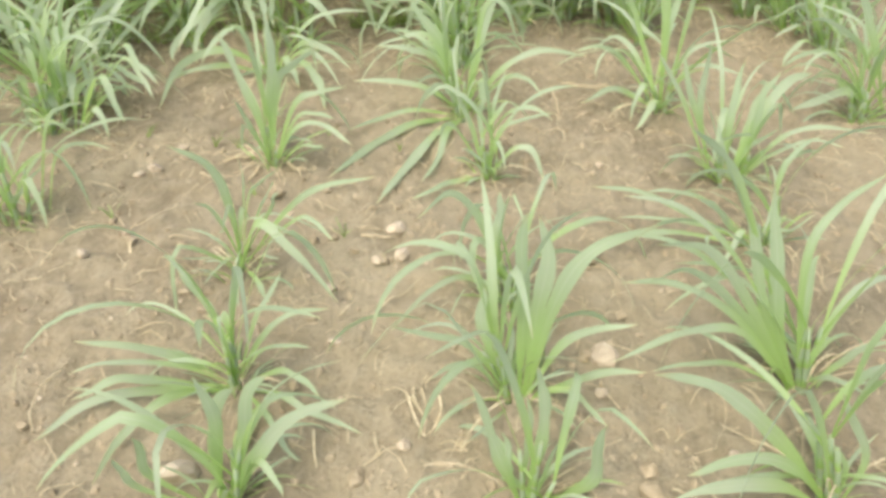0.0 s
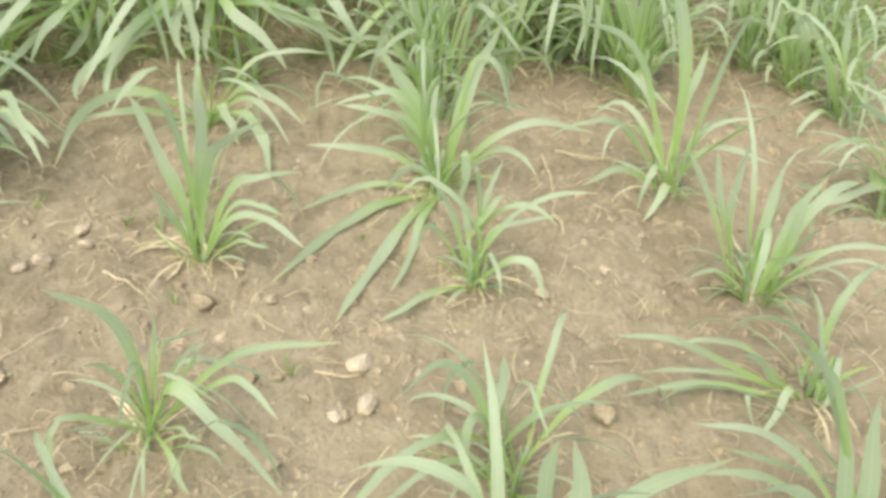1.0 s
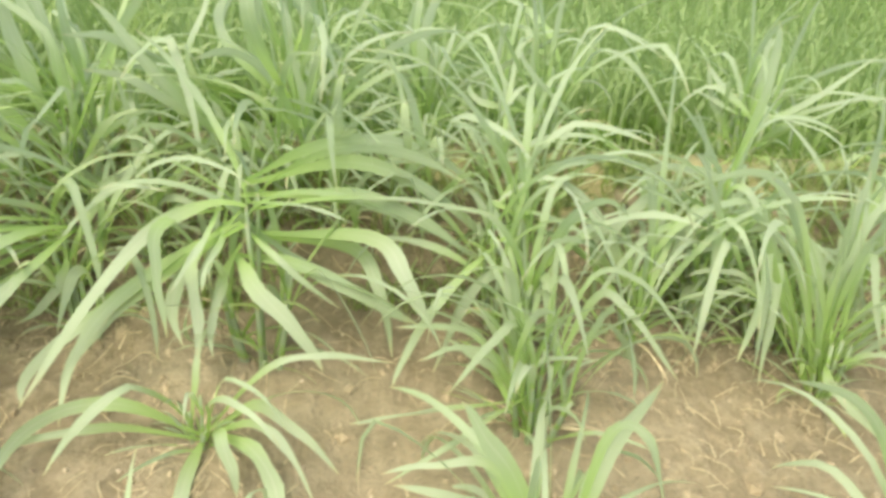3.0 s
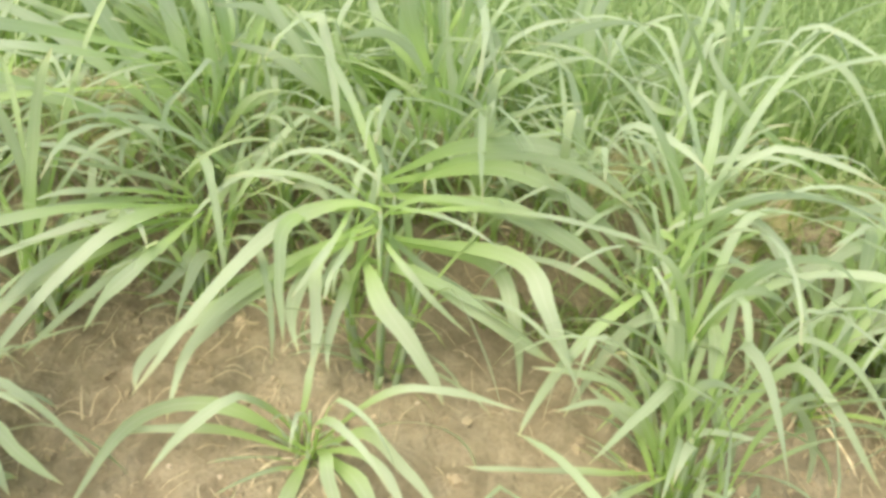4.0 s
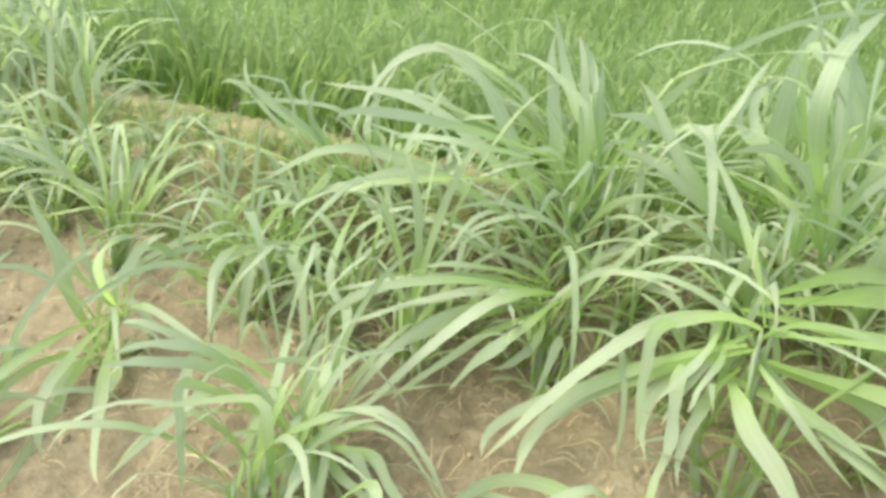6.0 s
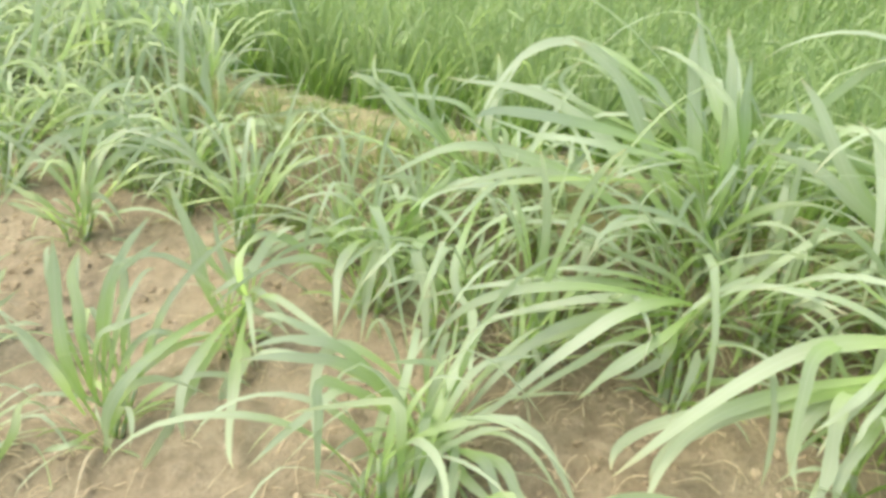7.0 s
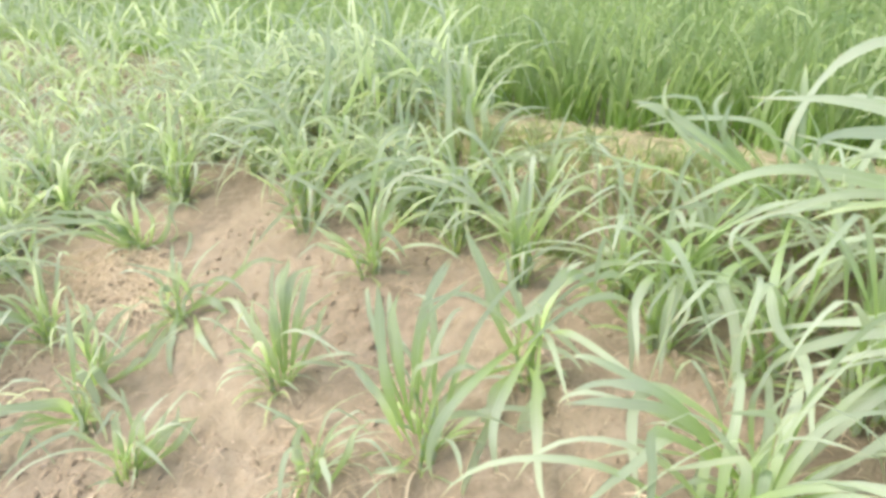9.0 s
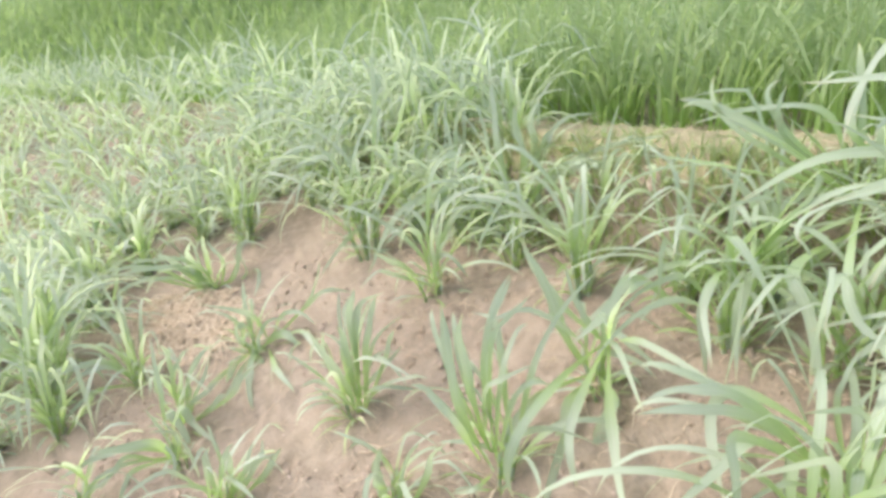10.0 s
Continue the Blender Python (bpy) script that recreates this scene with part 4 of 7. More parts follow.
long_leaves(-3.87, 2.27, [
    ((0.00, 0.01, 0.06), (0.05, 0.03, 0.23), (0.13, 0.07, 0.25), (0.21, 0.14, 0.15), 0.035, 1.3),
    ((0.01, 0.01, 0.03), (0.08, 0.10, 0.02), (0.17, 0.15, 0.05), (0.24, 0.19, 0.02), 0.035, 1.3),
    ((0.01, 0.02, 0.02), (0.10, 0.12, -0.02), (0.18, 0.16, -0.07), (0.24, 0.19, -0.13), 0.030, 1.0),
    ((-0.01, -0.01, 0.07), (-0.04, -0.13, 0.19), (-0.03, -0.22, 0.25), (-0.02, -0.28, 0.28), 0.032, -1.3),
    ((-0.01, -0.01, 0.07), (-0.04, -0.13, 0.13), (-0.03, -0.22, 0.17), (-0.02, -0.28, 0.20), 0.029, -1.3),
    ((-0.01, -0.01, 0.01), (-0.01, -0.08, -0.16), (0.00, -0.16, -0.23), (0.02, -0.20, -0.36), 0.030, -1.0),
    ((0.00, 0.01, 0.08), (0.00, 0.11, 0.36), (0.07, 0.23, 0.48), (0.19, 0.34, 0.47), 0.035, 1.3)])
long_leaves(-3.87, 2.27, [
    ((0.01, 0.01, 0.08), (0.01, -0.04, 0.34), (0.02, -0.12, 0.40), (0.04, -0.17, 0.30), 0.029, 1.3)])
long_leaves(-0.72, 3.14, [
    ((-0.10, -0.02, 0.33), (-0.01, -0.14, 0.28), (0.12, -0.20, 0.17), (0.21, -0.21, 0.05), 0.048, 0.8),
    ((-0.11, -0.02, 0.31), (0.08, -0.05, 0.30), (0.26, -0.06, 0.24), (0.46, -0.02, 0.13), 0.044, 1.2),
    ((-0.03, 0.01, 0.37), (0.29, 0.04, 0.37), (0.41, -0.04, 0.29), (0.50, -0.09, 0.13), 0.054, 1.2),
    ((-0.04, 0.01, 0.36), (0.24, 0.13, 0.31), (0.32, 0.05, 0.21), (0.38, 0.01, 0.01), 0.044, 1.3),
    ((-0.09, -0.01, 0.41), (0.03, -0.12, 0.36), (0.12, -0.14, 0.29), (0.24, -0.11, 0.20), 0.020, 1.1),
    ((-0.12, -0.03, 0.48), (-0.12, -0.15, 0.40), (-0.14, -0.23, 0.33), (-0.18, -0.26, 0.26), 0.019, -0.5),
    ((-0.11, -0.02, 0.45), (-0.09, -0.14, 0.37), (-0.10, -0.21, 0.32), (-0.11, -0.24, 0.26), 0.019, -0.4)])
long_leaves(-0.72, 3.14, [
    ((-0.12, -0.02, 0.44), (-0.23, -0.18, 0.42), (-0.22, -0.23, 0.29), (-0.20, -0.25, 0.13), 0.033, -0.6),
    ((-0.11, -0.02, 0.38), (-0.16, -0.15, 0.31), (-0.14, -0.19, 0.18), (-0.12, -0.22, 0.07), 0.037, -0.3),
    ((-0.10, -0.01, 0.48), (0.20, 0.06, 0.49), (0.43, 0.10, 0.43), (0.65, 0.17, 0.29), 0.046, 1.3),
    ((-0.08, -0.01, 0.51), (0.24, 0.13, 0.58), (0.52, 0.22, 0.46), (0.77, 0.29, 0.22), 0.050, 1.3),
    ((-0.07, -0.00, 0.52), (0.12, 0.18, 0.62), (0.41, 0.36, 0.62), (0.74, 0.45, 0.40), 0.046, 1.3)])
long_leaves(-1.42, 3.57, [
    ((-0.03, -0.03, 0.09), (-0.20, -0.16, 0.35), (-0.33, -0.27, 0.56), (-0.49, -0.36, 0.66), 0.058, -1.3),
    ((-0.04, -0.04, 0.07), (-0.27, -0.19, 0.32), (-0.53, -0.33, 0.47), (-0.86, -0.49, 0.48), 0.039, -1.3),
    ((-0.05, -0.04, 0.06), (-0.38, -0.34, 0.26), (-0.70, -0.53, 0.27), (-0.94, -0.63, 0.11), 0.041, -1.3),
    ((-0.05, -0.04, 0.05), (-0.31, -0.31, 0.23), (-0.49, -0.44, 0.25), (-0.69, -0.52, 0.13), 0.033, -1.3),
    ((-0.01, -0.03, 0.09), (-0.07, -0.16, 0.39), (-0.18, -0.26, 0.37), (-0.28, -0.30, 0.22), 0.019, -1.3),
    ((0.01, -0.02, 0.10), (-0.04, -0.07, 0.45), (-0.08, -0.11, 0.63), (-0.12, -0.12, 0.78), 0.043, 1.3),
    ((-0.01, -0.02, 0.07), (-0.14, -0.08, 0.42), (-0.18, -0.10, 0.59), (-0.22, -0.11, 0.77), 0.049, -1.3)])
long_leaves(-1.42, 3.57, [
    ((-0.02, -0.03, 0.09), (-0.18, -0.04, 0.40), (-0.29, -0.09, 0.57), (-0.35, -0.17, 0.61), 0.030, -1.3)])
long_leaves(-0.76, 3.71, [
    ((-0.02, -0.05, 0.15), (-0.26, -0.24, 0.32), (-0.41, -0.33, 0.52), (-0.52, -0.37, 0.64), 0.036, 1.3),
    ((-0.02, -0.05, 0.14), (-0.25, -0.26, 0.32), (-0.39, -0.37, 0.42), (-0.52, -0.42, 0.44), 0.032, 1.3),
    ((-0.03, -0.06, 0.15), (-0.31, -0.23, 0.39), (-0.46, -0.32, 0.53), (-0.58, -0.40, 0.54), 0.030, 1.3),
    ((0.05, -0.02, 0.17), (-0.02, -0.16, 0.42), (-0.13, -0.26, 0.52), (-0.24, -0.34, 0.50), 0.032, 1.2),
    ((0.04, -0.03, 0.16), (0.03, -0.03, 0.34), (0.00, -0.04, 0.48), (-0.02, -0.05, 0.59), 0.031, 1.3),
    ((-0.01, -0.05, 0.17), (-0.32, -0.13, 0.46), (-0.30, -0.06, 0.67), (-0.25, -0.04, 0.80), 0.026, 1.2)])
long_leaves(-0.80, 4.17, [
    ((-0.02, 0.00, -0.05), (-0.22, -0.08, 0.32), (-0.21, -0.08, 0.57), (-0.19, -0.06, 0.75), 0.073, -1.3),
    ((-0.00, 0.01, -0.05), (-0.20, -0.12, 0.62), (-0.01, -0.10, 0.47), (0.14, -0.06, 0.22), 0.048, 1.2),
    ((0.02, 0.02, -0.04), (-0.07, -0.02, 0.26), (-0.11, -0.03, 0.46), (-0.13, -0.04, 0.61), 0.045, 1.3)])
long_leaves(-0.32, 4.21, [
    ((-0.04, 0.04, -0.03), (-0.09, 0.02, 0.34), (-0.06, 0.03, 0.54), (0.10, 0.10, 0.64), 0.039, 1.2),
    ((-0.03, 0.05, -0.04), (0.01, 0.06, 0.15), (0.05, 0.08, 0.31), (0.07, 0.09, 0.40), 0.025, 1.1),
    ((-0.02, 0.05, -0.04), (0.07, 0.03, 0.08), (0.15, 0.07, 0.19), (0.25, 0.11, 0.26), 0.034, 1.3),
    ((-0.05, 0.04, -0.03), (-0.15, -0.11, 0.11), (-0.30, -0.20, 0.15), (-0.44, -0.25, 0.12), 0.017, 1.3)])
long_leaves(-0.53, 0.72, [
    ((-0.01, 0.01, -0.01), (-0.01, 0.01, 0.15), (0.02, 0.01, 0.26), (0.06, 0.01, 0.31), 0.032, -1.3),
    ((-0.01, 0.01, -0.00), (0.01, -0.01, 0.20), (0.02, -0.04, 0.30), (-0.00, -0.07, 0.38), 0.033, 0.2),
    ((0.01, 0.01, -0.00), (0.06, 0.01, 0.16), (0.09, 0.01, 0.28), (0.14, 0.01, 0.34), 0.034, -1.3),
    ((0.02, 0.01, -0.01), (0.09, -0.01, 0.13), (0.19, -0.02, 0.23), (0.32, -0.02, 0.29), 0.041, 1.3),
    ((-0.03, 0.01, -0.03), (-0.15, -0.02, 0.09), (-0.14, -0.07, 0.20), (-0.13, -0.11, 0.26), 0.022, 1.2),
    ((-0.04, 0.01, -0.03), (-0.19, -0.02, 0.06), (-0.19, -0.07, 0.15), (-0.18, -0.11, 0.21), 0.020, 1.3),
    ((0.02, 0.01, -0.01), (0.10, -0.02, 0.13), (0.15, -0.07, 0.11), (0.18, -0.11, 0.10), 0.017, 0.4)])
long_leaves(-0.58, 1.05, [
    ((-0.02, 0.01, -0.00), (-0.16, -0.02, 0.03), (-0.28, -0.08, 0.08), (-0.39, -0.12, 0.05), 0.028, -1.1),
    ((-0.02, 0.01, -0.01), (-0.21, -0.02, 0.01), (-0.38, -0.08, 0.01), (-0.48, -0.17, -0.04), 0.029, -1.1),
    ((-0.02, 0.01, 0.01), (-0.13, 0.01, 0.08), (-0.25, -0.02, 0.15), (-0.40, -0.04, 0.17), 0.029, -1.0),
    ((-0.02, 0.01, 0.01), (-0.16, -0.02, 0.09), (-0.30, -0.08, 0.13), (-0.38, -0.12, 0.12), 0.015, -1.1),
    ((-0.02, 0.01, -0.01), (-0.15, -0.09, 0.03), (-0.25, -0.15, -0.04), (-0.30, -0.25, -0.12), 0.028, -1.0),
    ((0.02, 0.01, -0.00), (0.13, -0.02, 0.06), (0.21, -0.07, 0.05), (0.26, -0.11, 0.03), 0.021, 0.8),
    ((0.02, 0.01, -0.01), (0.14, -0.05, -0.00), (0.24, -0.10, -0.03), (0.37, -0.16, -0.06), 0.021, 0.8)])
long_leaves(-0.58, 1.05, [
    ((0.01, 0.01, 0.02), (0.08, 0.01, 0.14), (0.17, 0.01, 0.21), (0.28, 0.01, 0.23), 0.019, 1.3),
    ((0.01, 0.01, 0.02), (0.07, 0.01, 0.19), (0.13, 0.01, 0.28), (0.16, 0.01, 0.34), 0.015, 1.3),
    ((0.01, 0.01, 0.01), (0.09, -0.02, 0.12), (0.19, -0.07, 0.16), (0.25, -0.11, 0.17), 0.012, 1.2),
    ((-0.01, 0.01, 0.02), (-0.03, 0.01, 0.20), (-0.07, 0.01, 0.28), (-0.11, 0.01, 0.35), 0.021, -1.1),
    ((0.02, 0.01, -0.01), (0.10, -0.09, -0.03), (0.17, -0.18, -0.07), (0.22, -0.22, -0.09), 0.019, 0.3)])
long_leaves(0.20, 1.01, [
    ((0.01, 0.00, 0.01), (0.02, 0.00, 0.25), (0.02, 0.00, 0.41), (0.03, 0.00, 0.53), 0.046, -1.3),
    ((0.02, 0.00, 0.01), (0.06, 0.01, 0.25), (0.08, 0.01, 0.40), (0.07, 0.01, 0.52), 0.046, 1.3),
    ((0.03, 0.00, 0.01), (0.09, -0.01, 0.25), (0.18, -0.02, 0.43), (0.36, -0.02, 0.49), 0.042, 1.3),
    ((-0.02, 0.00, 0.01), (-0.08, 0.00, 0.19), (-0.09, 0.00, 0.28), (-0.08, 0.00, 0.34), 0.031, 1.3),
    ((-0.01, 0.00, 0.00), (-0.11, -0.03, 0.17), (-0.21, -0.08, 0.24), (-0.32, -0.12, 0.29), 0.019, -1.3),
    ((0.03, 0.00, 0.00), (0.11, -0.02, 0.16), (0.20, -0.07, 0.24), (0.29, -0.11, 0.27), 0.025, 1.3),
    ((0.03, 0.00, 0.00), (0.13, -0.02, 0.04), (0.19, -0.07, 0.01), (0.23, -0.11, -0.02), 0.021, 1.0)])
long_leaves(0.20, 1.01, [
    ((0.03, 0.00, 0.00), (0.15, -0.02, 0.06), (0.24, -0.07, 0.12), (0.32, -0.11, 0.13), 0.022, 1.2),
    ((-0.02, 0.00, 0.00), (-0.10, -0.03, 0.12), (-0.17, -0.08, 0.15), (-0.23, -0.12, 0.14), 0.018, -1.1)])
long_leaves(0.20, 0.71, [
    ((-0.01, 0.01, -0.01), (-0.05, 0.01, 0.10), (-0.09, 0.01, 0.23), (-0.13, 0.01, 0.33), 0.031, -1.3),
    ((0.00, 0.01, -0.01), (0.03, -0.01, 0.18), (0.04, -0.02, 0.31), (0.02, -0.04, 0.40), 0.032, -0.6),
    ((0.01, 0.01, -0.02), (0.14, -0.02, 0.07), (0.15, -0.07, 0.20), (0.16, -0.11, 0.29), 0.031, -1.3),
    ((-0.01, 0.01, 0.00), (-0.00, 0.01, 0.12), (0.01, 0.01, 0.22), (-0.00, 0.01, 0.30), 0.017, 1.3),
    ((-0.02, 0.01, 0.00), (-0.04, 0.01, 0.10), (-0.04, 0.01, 0.17), (-0.06, 0.01, 0.20), 0.016, 1.3)])
long_leaves(0.21, 1.37, [
    ((-0.02, 0.01, -0.01), (-0.13, -0.02, 0.10), (-0.24, -0.07, 0.08), (-0.37, -0.13, -0.03), 0.021, -1.1),
    ((0.00, 0.01, -0.01), (-0.04, 0.01, 0.20), (-0.02, 0.01, 0.30), (-0.03, 0.01, 0.36), 0.029, -1.3),
    ((-0.02, 0.01, -0.00), (-0.07, 0.01, 0.23), (-0.17, -0.04, 0.37), (-0.28, -0.09, 0.31), 0.024, 1.3)])
long_leaves(1.02, 1.05, [
    ((-0.03, 0.01, -0.01), (-0.19, -0.02, 0.25), (-0.34, -0.07, 0.44), (-0.49, -0.12, 0.48), 0.028, 1.2),
    ((-0.03, 0.01, -0.01), (-0.20, -0.02, 0.22), (-0.38, -0.08, 0.39), (-0.50, -0.12, 0.38), 0.025, 1.3),
    ((-0.03, 0.01, -0.01), (-0.25, -0.04, 0.25), (-0.42, -0.10, 0.36), (-0.57, -0.12, 0.38), 0.023, -1.3),
    ((-0.04, 0.01, -0.01), (-0.23, -0.05, 0.20), (-0.42, -0.12, 0.24), (-0.59, -0.16, 0.18), 0.026, -1.2),
    ((-0.04, 0.01, -0.02), (-0.22, -0.02, 0.09), (-0.37, -0.08, 0.13), (-0.48, -0.12, 0.13), 0.015, -1.1),
    ((-0.03, 0.01, -0.01), (-0.11, 0.01, 0.22), (-0.13, 0.01, 0.41), (-0.15, 0.01, 0.59), 0.042, 1.1),
    ((-0.04, 0.01, -0.01), (-0.15, 0.01, 0.25), (-0.20, 0.01, 0.48), (-0.25, 0.01, 0.59), 0.031, 1.2)])
long_leaves(1.02, 1.05, [
    ((0.00, 0.01, -0.01), (-0.03, 0.01, 0.21), (-0.03, 0.01, 0.35), (-0.01, 0.01, 0.39), 0.021, -1.0),
    ((0.01, 0.01, -0.01), (0.06, -0.02, 0.08), (0.09, -0.07, 0.15), (0.13, -0.11, 0.20), 0.021, 1.3),
    ((-0.02, 0.01, -0.01), (-0.05, 0.01, 0.36), (0.02, 0.01, 0.52), (0.13, 0.01, 0.61), 0.023, 1.0)])
long_leaves(0.96, 0.72, [
    ((-0.02, 0.01, -0.01), (-0.19, -0.01, 0.21), (-0.33, -0.04, 0.34), (-0.50, -0.09, 0.41), 0.042, -1.3),
    ((-0.02, 0.01, -0.02), (-0.14, -0.02, 0.12), (-0.29, -0.07, 0.18), (-0.42, -0.11, 0.18), 0.032, -1.0),
    ((-0.02, 0.01, -0.03), (-0.17, -0.02, 0.07), (-0.32, -0.07, 0.11), (-0.45, -0.11, 0.10), 0.033, -0.9),
    ((-0.00, 0.01, -0.02), (0.01, 0.01, 0.09), (-0.07, 0.01, 0.19), (-0.14, 0.01, 0.26), 0.013, 1.3),
    ((0.01, 0.01, -0.02), (0.06, 0.02, 0.10), (0.01, 0.01, 0.22), (-0.03, 0.01, 0.29), 0.021, 1.2)])
long_leaves(-0.68, 2.08, [
    ((0.00, 0.00, 0.01), (-0.04, 0.00, 0.25), (-0.11, 0.01, 0.42), (-0.15, 0.01, 0.52), 0.037, -1.0),
    ((0.01, 0.00, 0.01), (0.03, -0.00, 0.30), (0.05, -0.00, 0.47), (0.05, -0.00, 0.58), 0.041, -1.2),
    ((0.01, 0.00, 0.01), (0.05, -0.00, 0.30), (0.12, -0.00, 0.40), (0.23, -0.01, 0.46), 0.031, -1.3),
    ((0.01, 0.00, 0.01), (0.12, -0.02, 0.25), (0.22, -0.04, 0.30), (0.33, -0.04, 0.31), 0.025, 1.3),
    ((0.01, 0.00, 0.00), (0.11, -0.03, 0.16), (0.23, -0.09, 0.18), (0.35, -0.13, 0.11), 0.028, 1.0),
    ((0.01, 0.00, 0.01), (0.12, -0.03, 0.20), (0.22, -0.09, 0.22), (0.29, -0.13, 0.21), 0.019, 1.0),
    ((-0.00, 0.00, 0.01), (-0.04, -0.03, 0.15), (-0.06, -0.08, 0.22), (-0.08, -0.12, 0.29), 0.022, 1.3)])
long_leaves(-0.68, 2.08, [
    ((0.01, 0.00, 0.00), (0.12, -0.03, 0.09), (0.20, -0.09, 0.10), (0.25, -0.13, 0.11), 0.015, 0.9)])
long_leaves(-0.82, 2.83, [
    ((0.01, 0.01, 0.02), (-0.20, -0.06, 0.14), (-0.39, -0.12, 0.07), (-0.46, -0.29, -0.10), 0.039, -1.3),
    ((0.01, 0.01, 0.01), (-0.21, -0.06, 0.07), (-0.36, -0.10, 0.05), (-0.47, -0.11, -0.00), 0.027, -1.3),
    ((0.02, 0.01, 0.03), (0.09, -0.10, 0.10), (0.13, -0.14, 0.03), (0.15, -0.16, -0.04), 0.033, 0.4),
    ((0.02, 0.01, 0.03), (0.16, -0.10, 0.07), (0.25, -0.16, -0.03), (0.30, -0.30, -0.13), 0.041, 0.5),
    ((0.02, 0.01, 0.03), (0.17, -0.05, 0.16), (0.29, -0.11, 0.12), (0.40, -0.13, 0.03), 0.033, 1.1),
    ((0.02, 0.01, 0.03), (0.17, -0.08, 0.12), (0.27, -0.12, 0.08), (0.34, -0.16, -0.04), 0.025, 1.0),
    ((0.01, 0.01, 0.02), (0.01, -0.09, -0.01), (0.03, -0.24, -0.10), (0.10, -0.36, -0.15), 0.040, -0.2)])
long_leaves(-0.82, 2.83, [
    ((0.02, 0.01, 0.04), (0.17, -0.00, 0.23), (0.33, -0.01, 0.29), (0.51, -0.01, 0.29), 0.020, 1.3)])
long_leaves(0.11, 2.52, [
    ((-0.02, 0.01, -0.02), (-0.24, -0.15, -0.03), (-0.41, -0.28, -0.09), (-0.56, -0.47, -0.19), 0.037, -0.9),
    ((-0.01, 0.01, -0.02), (-0.14, -0.18, -0.06), (-0.26, -0.41, -0.17), (-0.37, -0.60, -0.26), 0.039, -0.5),
    ((-0.01, 0.01, -0.02), (-0.09, -0.19, -0.06), (-0.14, -0.32, -0.15), (-0.20, -0.49, -0.21), 0.032, -0.3),
    ((-0.02, 0.01, -0.02), (-0.23, -0.04, 0.02), (-0.37, -0.07, -0.00), (-0.51, -0.20, -0.04), 0.025, -1.1),
    ((-0.02, 0.01, 0.00), (-0.18, -0.01, 0.11), (-0.33, -0.02, 0.15), (-0.50, -0.03, 0.15), 0.029, -1.3),
    ((-0.01, 0.01, 0.01), (-0.10, 0.02, 0.29), (-0.19, 0.02, 0.41), (-0.25, 0.02, 0.48), 0.045, -1.3),
    ((0.00, 0.01, 0.01), (0.05, 0.01, 0.26), (0.11, 0.01, 0.43), (0.17, 0.00, 0.58), 0.045, 1.3)])
long_leaves(0.11, 2.52, [
    ((0.01, 0.01, 0.01), (0.08, 0.01, 0.42), (0.17, 0.00, 0.44), (0.23, 0.00, 0.27), 0.025, 1.3),
    ((0.01, 0.01, 0.01), (0.14, -0.03, 0.17), (0.31, -0.06, 0.25), (0.51, -0.09, 0.23), 0.030, 1.3),
    ((0.01, 0.01, -0.00), (0.16, -0.02, 0.14), (0.25, -0.08, 0.14), (0.32, -0.12, 0.06), 0.022, 1.2),
    ((0.00, 0.01, -0.00), (0.05, -0.07, 0.14), (0.06, -0.09, 0.07), (0.05, -0.11, -0.04), 0.036, 0.5),
    ((-0.02, 0.01, 0.00), (-0.12, -0.01, 0.22), (-0.24, -0.03, 0.28), (-0.38, -0.03, 0.29), 0.030, -1.3),
    ((-0.02, 0.01, 0.01), (-0.15, 0.02, 0.32), (-0.30, 0.02, 0.32), (-0.41, 0.03, 0.28), 0.022, -1.3)])
long_leaves(0.18, 2.03, [
    ((-0.01, 0.01, -0.00), (-0.12, -0.04, -0.00), (-0.21, -0.12, -0.01), (-0.30, -0.18, -0.03), 0.025, -0.8),
    ((-0.00, 0.01, -0.00), (0.04, -0.02, 0.18), (0.12, -0.04, 0.22), (0.25, -0.04, 0.25), 0.021, 1.1),
    ((0.00, 0.01, -0.00), (0.08, -0.10, 0.12), (0.15, -0.14, 0.12), (0.20, -0.16, 0.01), 0.027, 1.0),
    ((0.00, 0.01, 0.01), (0.02, 0.01, 0.24), (0.04, 0.01, 0.33), (0.07, 0.00, 0.41), 0.018, 1.3),
    ((-0.01, 0.01, 0.00), (-0.06, 0.01, 0.18), (-0.10, 0.01, 0.29), (-0.13, 0.01, 0.35), 0.023, -1.3),
    ((-0.01, 0.01, -0.00), (-0.11, -0.02, 0.18), (-0.16, -0.07, 0.22), (-0.19, -0.11, 0.17), 0.018, -1.3)])
